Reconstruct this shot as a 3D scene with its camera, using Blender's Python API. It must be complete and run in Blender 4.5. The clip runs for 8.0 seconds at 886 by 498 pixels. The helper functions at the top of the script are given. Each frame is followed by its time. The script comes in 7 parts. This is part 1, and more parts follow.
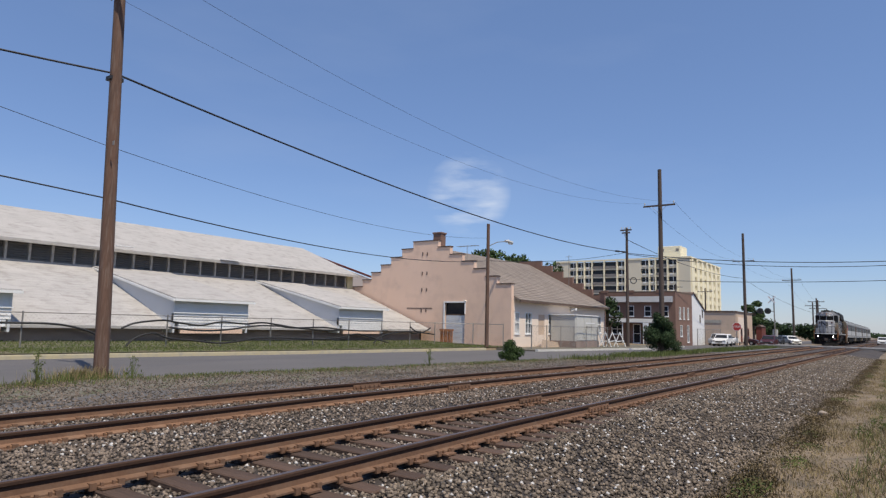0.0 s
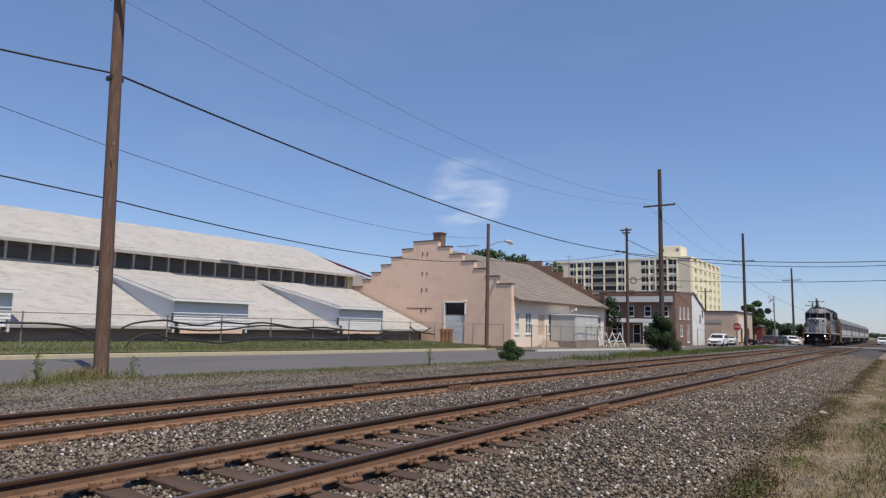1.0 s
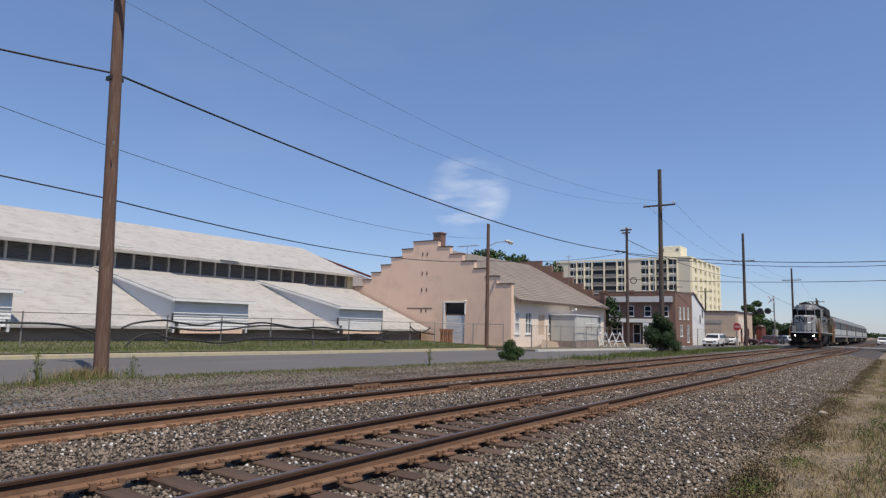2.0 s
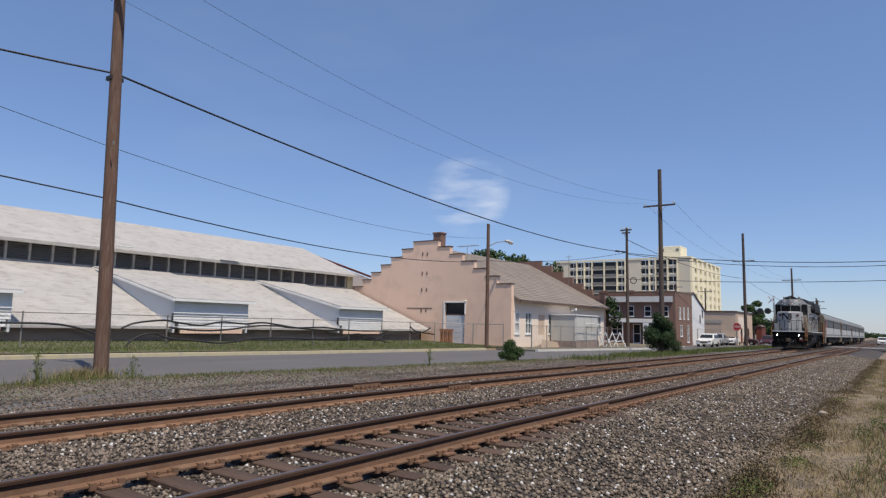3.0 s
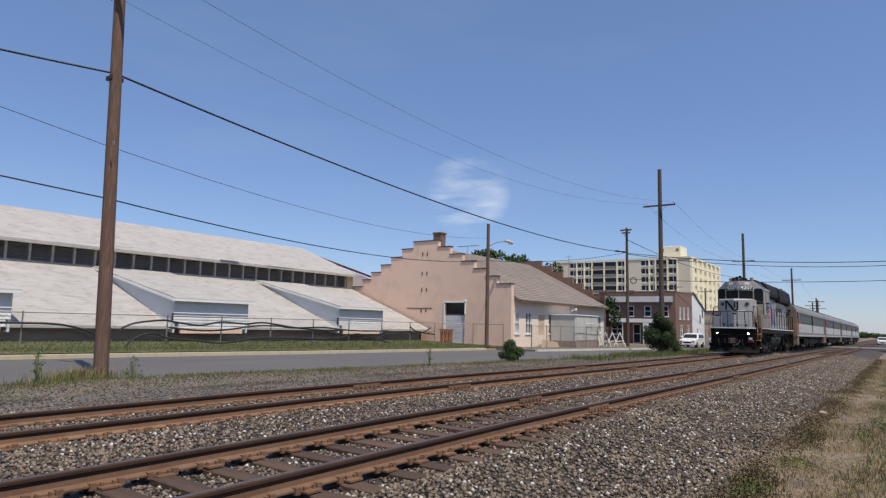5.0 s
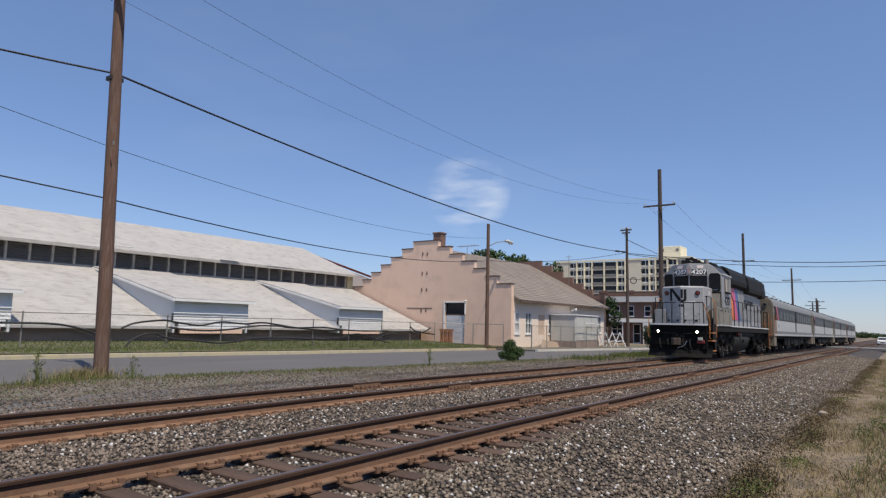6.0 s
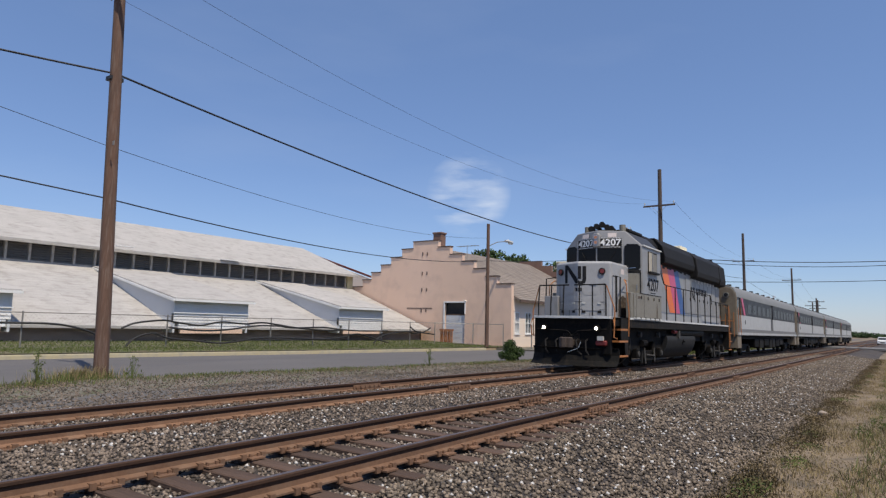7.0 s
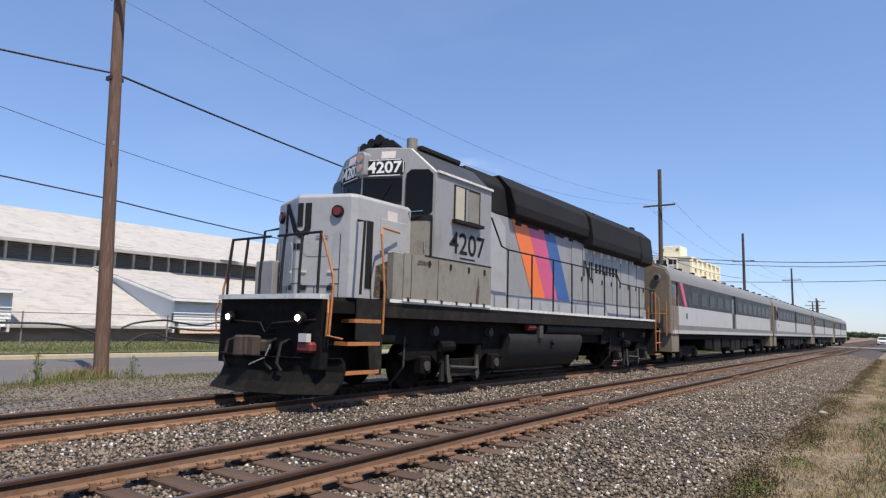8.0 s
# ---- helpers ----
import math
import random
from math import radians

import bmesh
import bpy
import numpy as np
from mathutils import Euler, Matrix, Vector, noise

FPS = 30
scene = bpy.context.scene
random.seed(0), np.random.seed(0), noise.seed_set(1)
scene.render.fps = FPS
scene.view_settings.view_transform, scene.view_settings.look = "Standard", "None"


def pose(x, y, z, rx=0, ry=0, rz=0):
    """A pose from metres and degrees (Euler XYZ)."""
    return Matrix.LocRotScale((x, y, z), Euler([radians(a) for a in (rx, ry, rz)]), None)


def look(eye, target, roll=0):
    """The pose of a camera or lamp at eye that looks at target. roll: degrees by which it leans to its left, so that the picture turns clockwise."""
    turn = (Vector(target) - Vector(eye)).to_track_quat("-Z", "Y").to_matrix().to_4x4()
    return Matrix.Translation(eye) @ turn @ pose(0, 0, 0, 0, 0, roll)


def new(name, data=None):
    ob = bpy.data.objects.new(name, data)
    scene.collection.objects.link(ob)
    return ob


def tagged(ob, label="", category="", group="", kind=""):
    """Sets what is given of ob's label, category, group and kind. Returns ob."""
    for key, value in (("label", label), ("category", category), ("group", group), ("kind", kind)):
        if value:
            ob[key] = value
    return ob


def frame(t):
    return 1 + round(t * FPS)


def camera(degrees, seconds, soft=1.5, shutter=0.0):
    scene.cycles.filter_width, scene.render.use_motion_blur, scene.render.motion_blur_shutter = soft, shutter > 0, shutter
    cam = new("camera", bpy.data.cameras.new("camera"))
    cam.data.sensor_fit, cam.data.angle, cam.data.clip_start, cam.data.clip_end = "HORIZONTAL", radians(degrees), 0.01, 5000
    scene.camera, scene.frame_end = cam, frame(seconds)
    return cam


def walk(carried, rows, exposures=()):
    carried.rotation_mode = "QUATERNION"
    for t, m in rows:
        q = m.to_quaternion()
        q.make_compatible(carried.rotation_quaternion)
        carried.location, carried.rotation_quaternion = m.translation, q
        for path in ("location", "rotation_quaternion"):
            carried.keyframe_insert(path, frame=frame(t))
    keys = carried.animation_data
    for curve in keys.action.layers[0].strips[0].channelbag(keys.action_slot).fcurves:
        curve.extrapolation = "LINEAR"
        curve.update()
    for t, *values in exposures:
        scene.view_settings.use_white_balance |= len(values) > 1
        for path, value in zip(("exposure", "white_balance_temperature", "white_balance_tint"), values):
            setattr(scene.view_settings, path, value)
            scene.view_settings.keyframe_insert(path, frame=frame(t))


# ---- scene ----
cam = camera(70.36, 8.0, soft=1.3)
EYE = Vector((0.0, 0.0, 1.382))
YAW, PITCH = 0.6291, 0.1189
AIM = EYE + Vector((-math.sin(YAW) * math.cos(PITCH), math.cos(YAW) * math.cos(PITCH), math.sin(PITCH)))
VIEW = look(EYE, AIM, 1.387)
walk(cam, [(0.0, VIEW), (8.0, VIEW)], [(0.0, 0.0), (7.1, 0.0), (7.6, 0.17), (8.0, 0.43)])

# ---- world, sun, exposure ----
SUN_EL, SUN_AZ = radians(62), radians(-23)      # azimuth from +x towards +y
world = bpy.data.worlds.new("sky")
scene.world = world
world.use_nodes = True
wn = world.node_tree.nodes
sky = wn.new("ShaderNodeTexSky")
sky.sky_type = "NISHITA"
sky.sun_disc = False
sky.sun_elevation = SUN_EL
sky.sun_rotation = radians(90) - SUN_AZ
sky.air_density, sky.dust_density, sky.ozone_density = 1.0, 0.2, 3.0
wn["Background"].inputs["Strength"].default_value = 0.11
tint = wn.new("ShaderNodeMix")          # deep clear blue all over the dome
tint.data_type, tint.blend_type = "RGBA", "MULTIPLY"
tint.inputs[0].default_value = 1.0
tint.inputs[7].default_value = (1.0, 1.03, 1.22, 1)
blue = wn.new("ShaderNodeMix")
blue.data_type = "RGBA"
blue.inputs[0].default_value = 0.34
blue.inputs[7].default_value = (1.75, 2.85, 5.1, 1)
world.node_tree.links.new(sky.outputs["Color"], tint.inputs[6])
world.node_tree.links.new(tint.outputs[2], blue.inputs[6])
wisp = wn.new("ShaderNodeTexNoise")        # faint high cloud
wisp.inputs["Scale"].default_value, wisp.inputs["Detail"].default_value = 2.6, 7.0
wmap, wco, wfac, white = wn.new("ShaderNodeMapping"), wn.new("ShaderNodeTexCoord"), wn.new("ShaderNodeMapRange"), wn.new("ShaderNodeMix")
wmap.inputs["Scale"].default_value = (1.0, 1.0, 4.0)
wfac.inputs["From Min"].default_value, wfac.inputs["From Max"].default_value, wfac.inputs["To Max"].default_value = 0.50, 0.80, 0.07
white.data_type = "RGBA"
white.inputs[7].default_value = (5.5, 6.2, 7.4, 1)
world.node_tree.links.new(wco.outputs["Generated"], wmap.inputs["Vector"])
world.node_tree.links.new(wmap.outputs["Vector"], wisp.inputs["Vector"])
world.node_tree.links.new(wisp.outputs["Fac"], wfac.inputs["Value"])
world.node_tree.links.new(wfac.outputs["Result"], white.inputs[0])
world.node_tree.links.new(blue.outputs[2], white.inputs[6])
# one small torn cloud low over the stepped gable
dots, near, shred, torn, puff = (wn.new("ShaderNodeVectorMath"), wn.new("ShaderNodeMapRange"), wn.new("ShaderNodeTexNoise"), wn.new("ShaderNodeMath"), wn.new("ShaderNodeMix"))
dots.operation = "DOT_PRODUCT"
dots.inputs[1].default_value = (-0.545, 0.814, 0.205)
near.inputs["From Min"].default_value, near.inputs["From Max"].default_value, near.inputs["To Max"].default_value = 0.9985, 0.9999, 0.7
shred.inputs["Scale"].default_value, shred.inputs["Detail"].default_value = 11.0, 6.0
torn.operation = "MULTIPLY"
shred_fac = wn.new("ShaderNodeMapRange")
shred_fac.inputs["From Min"].default_value, shred_fac.inputs["From Max"].default_value = 0.42, 0.78
puff.data_type = "RGBA"
puff.inputs[7].default_value = (6.6, 7.2, 8.2, 1)
world.node_tree.links.new(wco.outputs["Generated"], dots.inputs[0])
world.node_tree.links.new(dots.outputs["Value"], near.inputs["Value"])
world.node_tree.links.new(wmap.outputs["Vector"], shred.inputs["Vector"])
world.node_tree.links.new(shred.outputs["Fac"], shred_fac.inputs["Value"])
world.node_tree.links.new(near.outputs["Result"], torn.inputs[0])
world.node_tree.links.new(shred_fac.outputs["Result"], torn.inputs[1])
world.node_tree.links.new(torn.outputs["Value"], puff.inputs[0])
world.node_tree.links.new(white.outputs[2], puff.inputs[6])
world.node_tree.links.new(puff.outputs[2], wn["Background"].inputs["Color"])
sun = new("sun", bpy.data.lights.new("sun", "SUN"))
sun.data.energy, sun.data.angle, sun.data.color = 4.4, radians(0.53), (1.0, 0.90, 0.745)
sun_from = Vector((math.cos(SUN_EL) * math.cos(SUN_AZ), math.cos(SUN_EL) * math.sin(SUN_AZ), math.sin(SUN_EL)))
sun.matrix_world = look(sun_from * 50, (0, 0, 0))


# ---- materials ----
def mat(name, c1, c2=None, big=0.6, fine=18.0, rough=0.8, metal=0.0, bump=0.15, stain=None, stain_amount=0.45, stretch=(1, 1, 1), spec=0.5, island=0.0, piece=0.0):
    """Two colours mixed at two scales, an optional stain, and a fine relief."""
    m = bpy.data.materials.new(name)
    m.use_nodes = True
    nt = m.node_tree
    n, l = nt.nodes, nt.links
    b = n["Principled BSDF"]
    c2 = c2 or tuple(v * 0.8 for v in c1)
    tc = n.new("ShaderNodeTexCoord")
    mp = n.new("ShaderNodeMapping")
    mp.inputs["Scale"].default_value = stretch
    l.new(tc.outputs["Object"], mp.inputs["Vector"])

    def tex(scale, detail):
        t = n.new("ShaderNodeTexNoise")
        t.inputs["Scale"].default_value, t.inputs["Detail"].default_value = scale, detail
        l.new(mp.outputs["Vector"], t.inputs["Vector"])
        return t.outputs["Fac"]

    def ramp(src, lo, hi):
        r = n.new("ShaderNodeMapRange")
        r.inputs["From Min"].default_value, r.inputs["From Max"].default_value = lo, hi
        l.new(src, r.inputs["Value"])
        return r.outputs["Result"]

    def mix(fac, a, c, mode="MIX"):
        x = n.new("ShaderNodeMix")
        x.data_type, x.blend_type = "RGBA", mode
        for sock, v in ((x.inputs[0], fac), (x.inputs[6], a), (x.inputs[7], c)):
            if isinstance(v, bpy.types.NodeSocket):
                l.new(v, sock)
            else:
                sock.default_value = v if isinstance(v, float) else (*v, 1.0)
        return x.outputs[2]

    f_big, f_fine = tex(big, 4.0), tex(fine, 6.0)
    col = mix(ramp(f_fine, 0.3, 0.7), c1, c2)
    col = mix(0.5, col, mix(ramp(f_big, 0.35, 0.65), c1, c2))
    if stain:
        col = mix(ramp(tex(big * 2.7, 8.0), 0.5, 0.5 + 0.45 / (stain_amount * 3)), col, stain)
    if island:
        g = n.new("ShaderNodeNewGeometry")
        col = mix(1.0, col, mix(ramp(g.outputs["Random Per Island"], 0.0, 1.0), (1 - island,) * 3, (1 + island,) * 3), "MULTIPLY")
    if piece:
        g = n.new("ShaderNodeObjectInfo")
        col = mix(1.0, col, mix(ramp(g.outputs["Random"], 0.0, 1.0), (1 - piece,) * 3, (1 + piece,) * 3), "MULTIPLY")
    l.new(col, b.inputs["Base Color"])
    b.inputs["Metallic"].default_value = metal
    b.inputs["Specular IOR Level"].default_value = spec
    rr = n.new("ShaderNodeMapRange")
    rr.inputs["To Min"].default_value, rr.inputs["To Max"].default_value = max(0.04, rough - 0.1), min(1.0, rough + 0.1)
    l.new(f_fine, rr.inputs["Value"])
    l.new(rr.outputs["Result"], b.inputs["Roughness"])
    if bump:
        bp = n.new("ShaderNodeBump")
        bp.inputs["Strength"].default_value, bp.inputs["Distance"].default_value = bump, 0.02
        l.new(f_fine, bp.inputs["Height"])
        l.new(bp.outputs["Normal"], b.inputs["Normal"])
    return m


def glow(name, colour, strength):
    m = mat(name, colour, bump=0)
    b = m.node_tree.nodes["Principled BSDF"]
    b.inputs["Emission Color"].default_value = (*colour, 1)
    b.inputs["Emission Strength"].default_value = strength
    return m


M = {
    "ground": mat("dry_soil", (0.275, 0.205, 0.128), (0.155, 0.115, 0.07), big=0.9, fine=14, bump=0.9, stain=(0.115, 0.09, 0.058), stain_amount=0.9),
    "lawn": mat("lawn_soil", (0.115, 0.115, 0.05), (0.085, 0.09, 0.035), big=0.5, fine=12, bump=0.6, stain=(0.17, 0.13, 0.085), stain_amount=0.8),
    "verge": mat("verge_soil", (0.19, 0.17, 0.135), (0.12, 0.105, 0.08), big=0.6, fine=14, bump=0.6, stain=(0.085, 0.10, 0.035), stain_amount=0.7),
    "asphalt": mat("worn_asphalt", (0.135, 0.125, 0.122), (0.10, 0.094, 0.092), big=0.3, fine=60, bump=0.15, rough=0.88, stain=(0.09, 0.088, 0.088), stretch=(1, 0.4, 1)),
    "crossing": mat("crossing_asphalt", (0.19, 0.185, 0.18), (0.14, 0.135, 0.13), big=0.4, fine=40, rough=0.9),
    "concrete": mat("weathered_concrete", (0.46, 0.43, 0.37), (0.33, 0.31, 0.27), big=1.5, fine=40, rough=0.9, stain=(0.2, 0.19, 0.16)),
    "kerb_yellow": mat("worn_yellow_kerb", (0.42, 0.35, 0.20), (0.38, 0.345, 0.27), big=1.2, fine=20, rough=0.85, stain=(0.3, 0.28, 0.22), stain_amount=0.6),
    "kerb_white": mat("painted_kerb", (0.62, 0.60, 0.55), (0.5, 0.48, 0.44), big=1.2, rough=0.8),
    # bed coloured near black to give the gaps between stones their shade
    "ballast_bed": mat("ballast_bed", (0.07, 0.055, 0.045), (0.024, 0.019, 0.016), big=0.5, fine=22, bump=1.0, stain=(0.10, 0.075, 0.055), stain_amount=0.6),
    "stone": mat("ballast_stone", (0.205, 0.16, 0.124), (0.082, 0.063, 0.048), big=0.7, fine=30, bump=0.3, island=0.82, rough=0.85),
    "stone_clean": mat("clean_ballast_stone", (0.195, 0.153, 0.113), (0.078, 0.06, 0.045), big=0.7, fine=30, bump=0.3, island=0.8, rough=0.85),
    "clod": mat("soil_clod", (0.27, 0.21, 0.15), (0.16, 0.125, 0.088), big=2, fine=30, bump=0.3, island=0.5),
    "stone_pale": mat("pale_stone", (0.62, 0.60, 0.57), (0.42, 0.40, 0.38), big=3, fine=30, bump=0.2, rough=0.7),
    "gravel": mat("grey_gravel_bed", (0.165, 0.155, 0.145), (0.08, 0.075, 0.07), big=0.5, fine=24, bump=0.9),
    "rail_rust": mat("rail_rust", (0.215, 0.118, 0.068), (0.14, 0.074, 0.043), big=1.5, fine=30, rough=0.85, stain=(0.225, 0.145, 0.095), piece=0.15),
    "rail_head": mat("rail_running_band", (0.21, 0.16, 0.14), (0.13, 0.095, 0.085), big=1, fine=30, rough=0.45, metal=0.7, bump=0.03),
    "rail_side": mat("rail_shaded_oily_side", (0.075, 0.042, 0.028), (0.045, 0.027, 0.02), big=1, fine=30, rough=0.9, spec=0.2),
    "tie": mat("weathered_tie", (0.125, 0.075, 0.052), (0.06, 0.038, 0.028), big=2, fine=24, stretch=(0.3, 3, 3), bump=0.6, piece=0.3, rough=0.9),
    "pole_wood": mat("pole_wood", (0.15, 0.082, 0.055), (0.085, 0.05, 0.036), big=2, fine=14, stretch=(4, 4, 0.25), bump=0.6, rough=0.9, stain=(0.2, 0.15, 0.12)),
    "pole_grey": mat("dark_pole_wood", (0.10, 0.075, 0.062), (0.06, 0.045, 0.04), big=2, fine=14, stretch=(4, 4, 0.25), bump=0.4, rough=0.9),
    "wire": mat("wire_sheath", (0.02, 0.02, 0.024), bump=0, rough=0.6),
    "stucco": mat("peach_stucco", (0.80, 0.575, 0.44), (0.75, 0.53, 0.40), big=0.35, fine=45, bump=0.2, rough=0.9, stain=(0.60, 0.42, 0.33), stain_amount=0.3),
    "stucco_pale": mat("pale_stucco", (0.80, 0.68, 0.57), (0.74, 0.62, 0.52), big=0.6, fine=40, rough=0.9),
    "coping": mat("brown_coping", (0.13, 0.085, 0.065), (0.08, 0.055, 0.045), big=2, rough=0.9),
    "shingle": mat("grey_roofing", (0.455, 0.432, 0.41), (0.36, 0.342, 0.323), big=0.7, fine=16, bump=0.4, rough=0.95, stain=(0.30, 0.28, 0.26), stain_amount=0.6, piece=0.02, stretch=(1, 0.7, 1)),
    "shingle_dark": mat("brown_shingle", (0.27, 0.225, 0.19), (0.17, 0.14, 0.12), big=0.5, fine=16, bump=0.5, rough=0.95, stain=(0.33, 0.29, 0.25), stretch=(0.5, 2, 0.5)),
    "siding": mat("white_siding", (0.74, 0.74, 0.73), (0.62, 0.62, 0.62), big=0.8, fine=20, rough=0.7, stain=(0.5, 0.46, 0.42), stain_amount=0.3),
    "siding_blue": mat("pale_panel", (0.62, 0.63, 0.64), (0.55, 0.56, 0.57), big=0.8, fine=20, rough=0.75),
    "louver": mat("grey_louver", (0.26, 0.245, 0.23), (0.16, 0.15, 0.14), big=1, fine=20, rough=0.85),
    "louver_frame": mat("weathered_frame", (0.46, 0.43, 0.39), (0.30, 0.28, 0.25), big=2, fine=20, rough=0.9),
    "dark_wall": mat("dark_base_wall", (0.33, 0.255, 0.225), (0.24, 0.18, 0.155), big=1, fine=20, rough=0.95),
    "brick": mat("red_brick", (0.235, 0.14, 0.105), (0.17, 0.098, 0.075), big=1, fine=16, rough=0.9, stain=(0.19, 0.125, 0.095), stain_amount=0.3),
    "tan": mat("tan_block", (0.60, 0.46, 0.35), (0.53, 0.40, 0.30), big=0.5, fine=14, rough=0.9, stain=(0.45, 0.35, 0.27), stain_amount=0.3),
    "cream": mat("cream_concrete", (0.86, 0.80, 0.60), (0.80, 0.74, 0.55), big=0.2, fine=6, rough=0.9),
    "cream_shade": mat("cream_concrete_shaded", (0.72, 0.66, 0.52), (0.66, 0.60, 0.47), big=0.2, fine=6, rough=0.9),
    "white_paint": mat("white_paint", (0.8, 0.8, 0.79), (0.72, 0.72, 0.71), big=1, fine=20, rough=0.6),
    "glass_dark": mat("dark_glass", (0.02, 0.022, 0.026), (0.03, 0.032, 0.036), big=1, fine=3, rough=0.12, bump=0, spec=0.25),
    "steel_fence": mat("galvanised_steel", (0.30, 0.29, 0.27), (0.22, 0.2, 0.18), big=4, fine=30, rough=0.6, metal=0.5),
    "pipe_black": mat("black_hose", (0.016, 0.015, 0.016), (0.026, 0.024, 0.023), rough=0.6, bump=0.05),
    "box_grey": mat("grey_enamel", (0.56, 0.55, 0.51), (0.48, 0.47, 0.44), big=0.8, fine=20, rough=0.6),
    "leaf": mat("leaf_green", (0.05, 0.085, 0.022), (0.03, 0.055, 0.014), big=1.5, fine=8, rough=0.7, bump=0, island=0.45, spec=0.3),
    "leaf_dark": mat("conifer_green", (0.042, 0.07, 0.028), (0.027, 0.046, 0.018), big=1.5, fine=8, rough=0.75, bump=0, island=0.45, spec=0.2),
    "bark": mat("bark", (0.09, 0.065, 0.05), (0.05, 0.038, 0.03), big=3, fine=20, bump=0.6),
    "grass": mat("grass_blade", (0.125, 0.145, 0.048), (0.08, 0.105, 0.03), big=0.5, fine=4, rough=0.8, bump=0, island=0.45, spec=0.2),
    "weed_brown": mat("brown_weed", (0.14, 0.10, 0.055), (0.085, 0.07, 0.035), big=0.5, fine=4, rough=0.9, bump=0, island=0.45, spec=0.2),
    "grass_dry": mat("dry_grass_blade", (0.32, 0.25, 0.13), (0.21, 0.165, 0.085), big=0.5, fine=4, rough=0.9, bump=0, island=0.4, spec=0.2),
    "red_sign": mat("red_sign_face", (0.42, 0.035, 0.03), (0.36, 0.03, 0.028), rough=0.5, bump=0),
    "red_trim": mat("red_brown_trim", (0.18, 0.045, 0.03), (0.13, 0.035, 0.025), rough=0.8),
    "black": mat("black_enamel", (0.014, 0.013, 0.013), (0.022, 0.02, 0.018), big=2, fine=20, rough=0.55, bump=0.08),
    "rubber": mat("tyre_rubber", (0.018, 0.018, 0.018), rough=0.85, bump=0.1),
    "chrome": mat("bright_metal", (0.6, 0.6, 0.6), (0.5, 0.5, 0.5), rough=0.25, metal=1.0, bump=0),
    "orange_barrier": mat("orange_wood", (0.42, 0.16, 0.05), (0.3, 0.11, 0.04), big=3, rough=0.8),
}


# ---- shapes ----
def box(bm, x0, y0, z0, x1, y1, z1):
    v = [bm.verts.new(p) for p in ((x0, y0, z0), (x1, y0, z0), (x1, y1, z0), (x0, y1, z0), (x0, y0, z1), (x1, y0, z1), (x1, y1, z1), (x0, y1, z1))]
    for q in ((0, 3, 2, 1), (4, 5, 6, 7), (0, 1, 5, 4), (1, 2, 6, 5), (2, 3, 7, 6), (3, 0, 4, 7)):
        bm.faces.new([v[i] for i in q])
    return bm


def prism(bm, outline, axis, a, b):
    """A closed outline of 2D points swept from a to b along an axis; the points are the two other axes in x, y, z order."""
    def at(p, w):
        return {"x": (w, p[0], p[1]), "y": (p[0], w, p[1]), "z": (p[0], p[1], w)}[axis]
    va, vb = [bm.verts.new(at(p, a)) for p in outline], [bm.verts.new(at(p, b)) for p in outline]
    n = len(outline)
    bm.faces.new(va)
    bm.faces.new(vb[::-1])
    for i in range(n):
        bm.faces.new((va[i], vb[i], vb[(i + 1) % n], va[(i + 1) % n]))
    return bm


def tube(bm, points, radius, seg=8, tip=None):
    """A round bar through the points; tip: the radius at the last one."""
    pts = [Vector(p) for p in points]
    tip = radius if tip is None else tip
    rings, side = [], None
    for i, p in enumerate(pts):
        d = (pts[min(i + 1, len(pts) - 1)] - pts[max(i - 1, 0)]).normalized()
        if side is None or abs(side.dot(d)) > 0.95:
            side = Vector((1, 0, 0)) if abs(d.x) < 0.8 else Vector((0, 0, 1))
        side = (side - d * side.dot(d)).normalized()
        up = d.cross(side)
        r = radius + (tip - radius) * i / max(1, len(pts) - 1)
        rings.append([bm.verts.new(p + r * (math.cos(k * math.tau / seg) * side + math.sin(k * math.tau / seg) * up)) for k in range(seg)])
    for ra, rb in zip(rings, rings[1:]):
        for k in range(seg):
            bm.faces.new((ra[k], ra[(k + 1) % seg], rb[(k + 1) % seg], rb[k]))
    bm.faces.new(rings[0][::-1])
    bm.faces.new(rings[-1])
    return bm


def mesh_of(name, bm, material, bevel=0.0, smooth=False):
    bmesh.ops.recalc_face_normals(bm, faces=bm.faces)
    if bevel:
        sharp = [e for e in bm.edges if len(e.link_faces) == 2 and e.calc_face_angle(0) > 0.5]
        bmesh.ops.bevel(bm, geom=sharp, offset=bevel, segments=1, affect="EDGES", clamp_overlap=True)
    me = bpy.data.meshes.new(name)
    bm.to_mesh(me)
    bm.free()
    me.materials.append(material)
    if smooth:
        me.set_sharp_from_angle(angle=radians(35))
        for p in me.polygons:
            p.use_smooth = True
    return me


def part(name, bm, material, parent=None, label="", bevel=0.0, smooth=False, at=None):
    ob = new(name, mesh_of(name, bm, material, bevel, smooth))
    if parent:
        ob.parent = parent
    if at is not None:
        ob.matrix_basis = at
    if label:
        tagged(ob, label)
    return ob


def thing(name, at, label, category, group="", kind=""):
    ob = new(name)
    ob.empty_display_size = 0.2
    ob.matrix_basis = at
    return tagged(ob, label, category, group, kind)


def B():
    return bmesh.new()


def raw(name, verts, faces, material, parent=None, label="", smooth=False):
    me = bpy.data.meshes.new(name)
    me.from_pydata(verts, [], faces)
    me.materials.append(material)
    if smooth:
        me.polygons.foreach_set("use_smooth", [True] * len(me.polygons))
    me.update()
    ob = new(name, me)
    ob.parent = parent
    return tagged(ob, label)


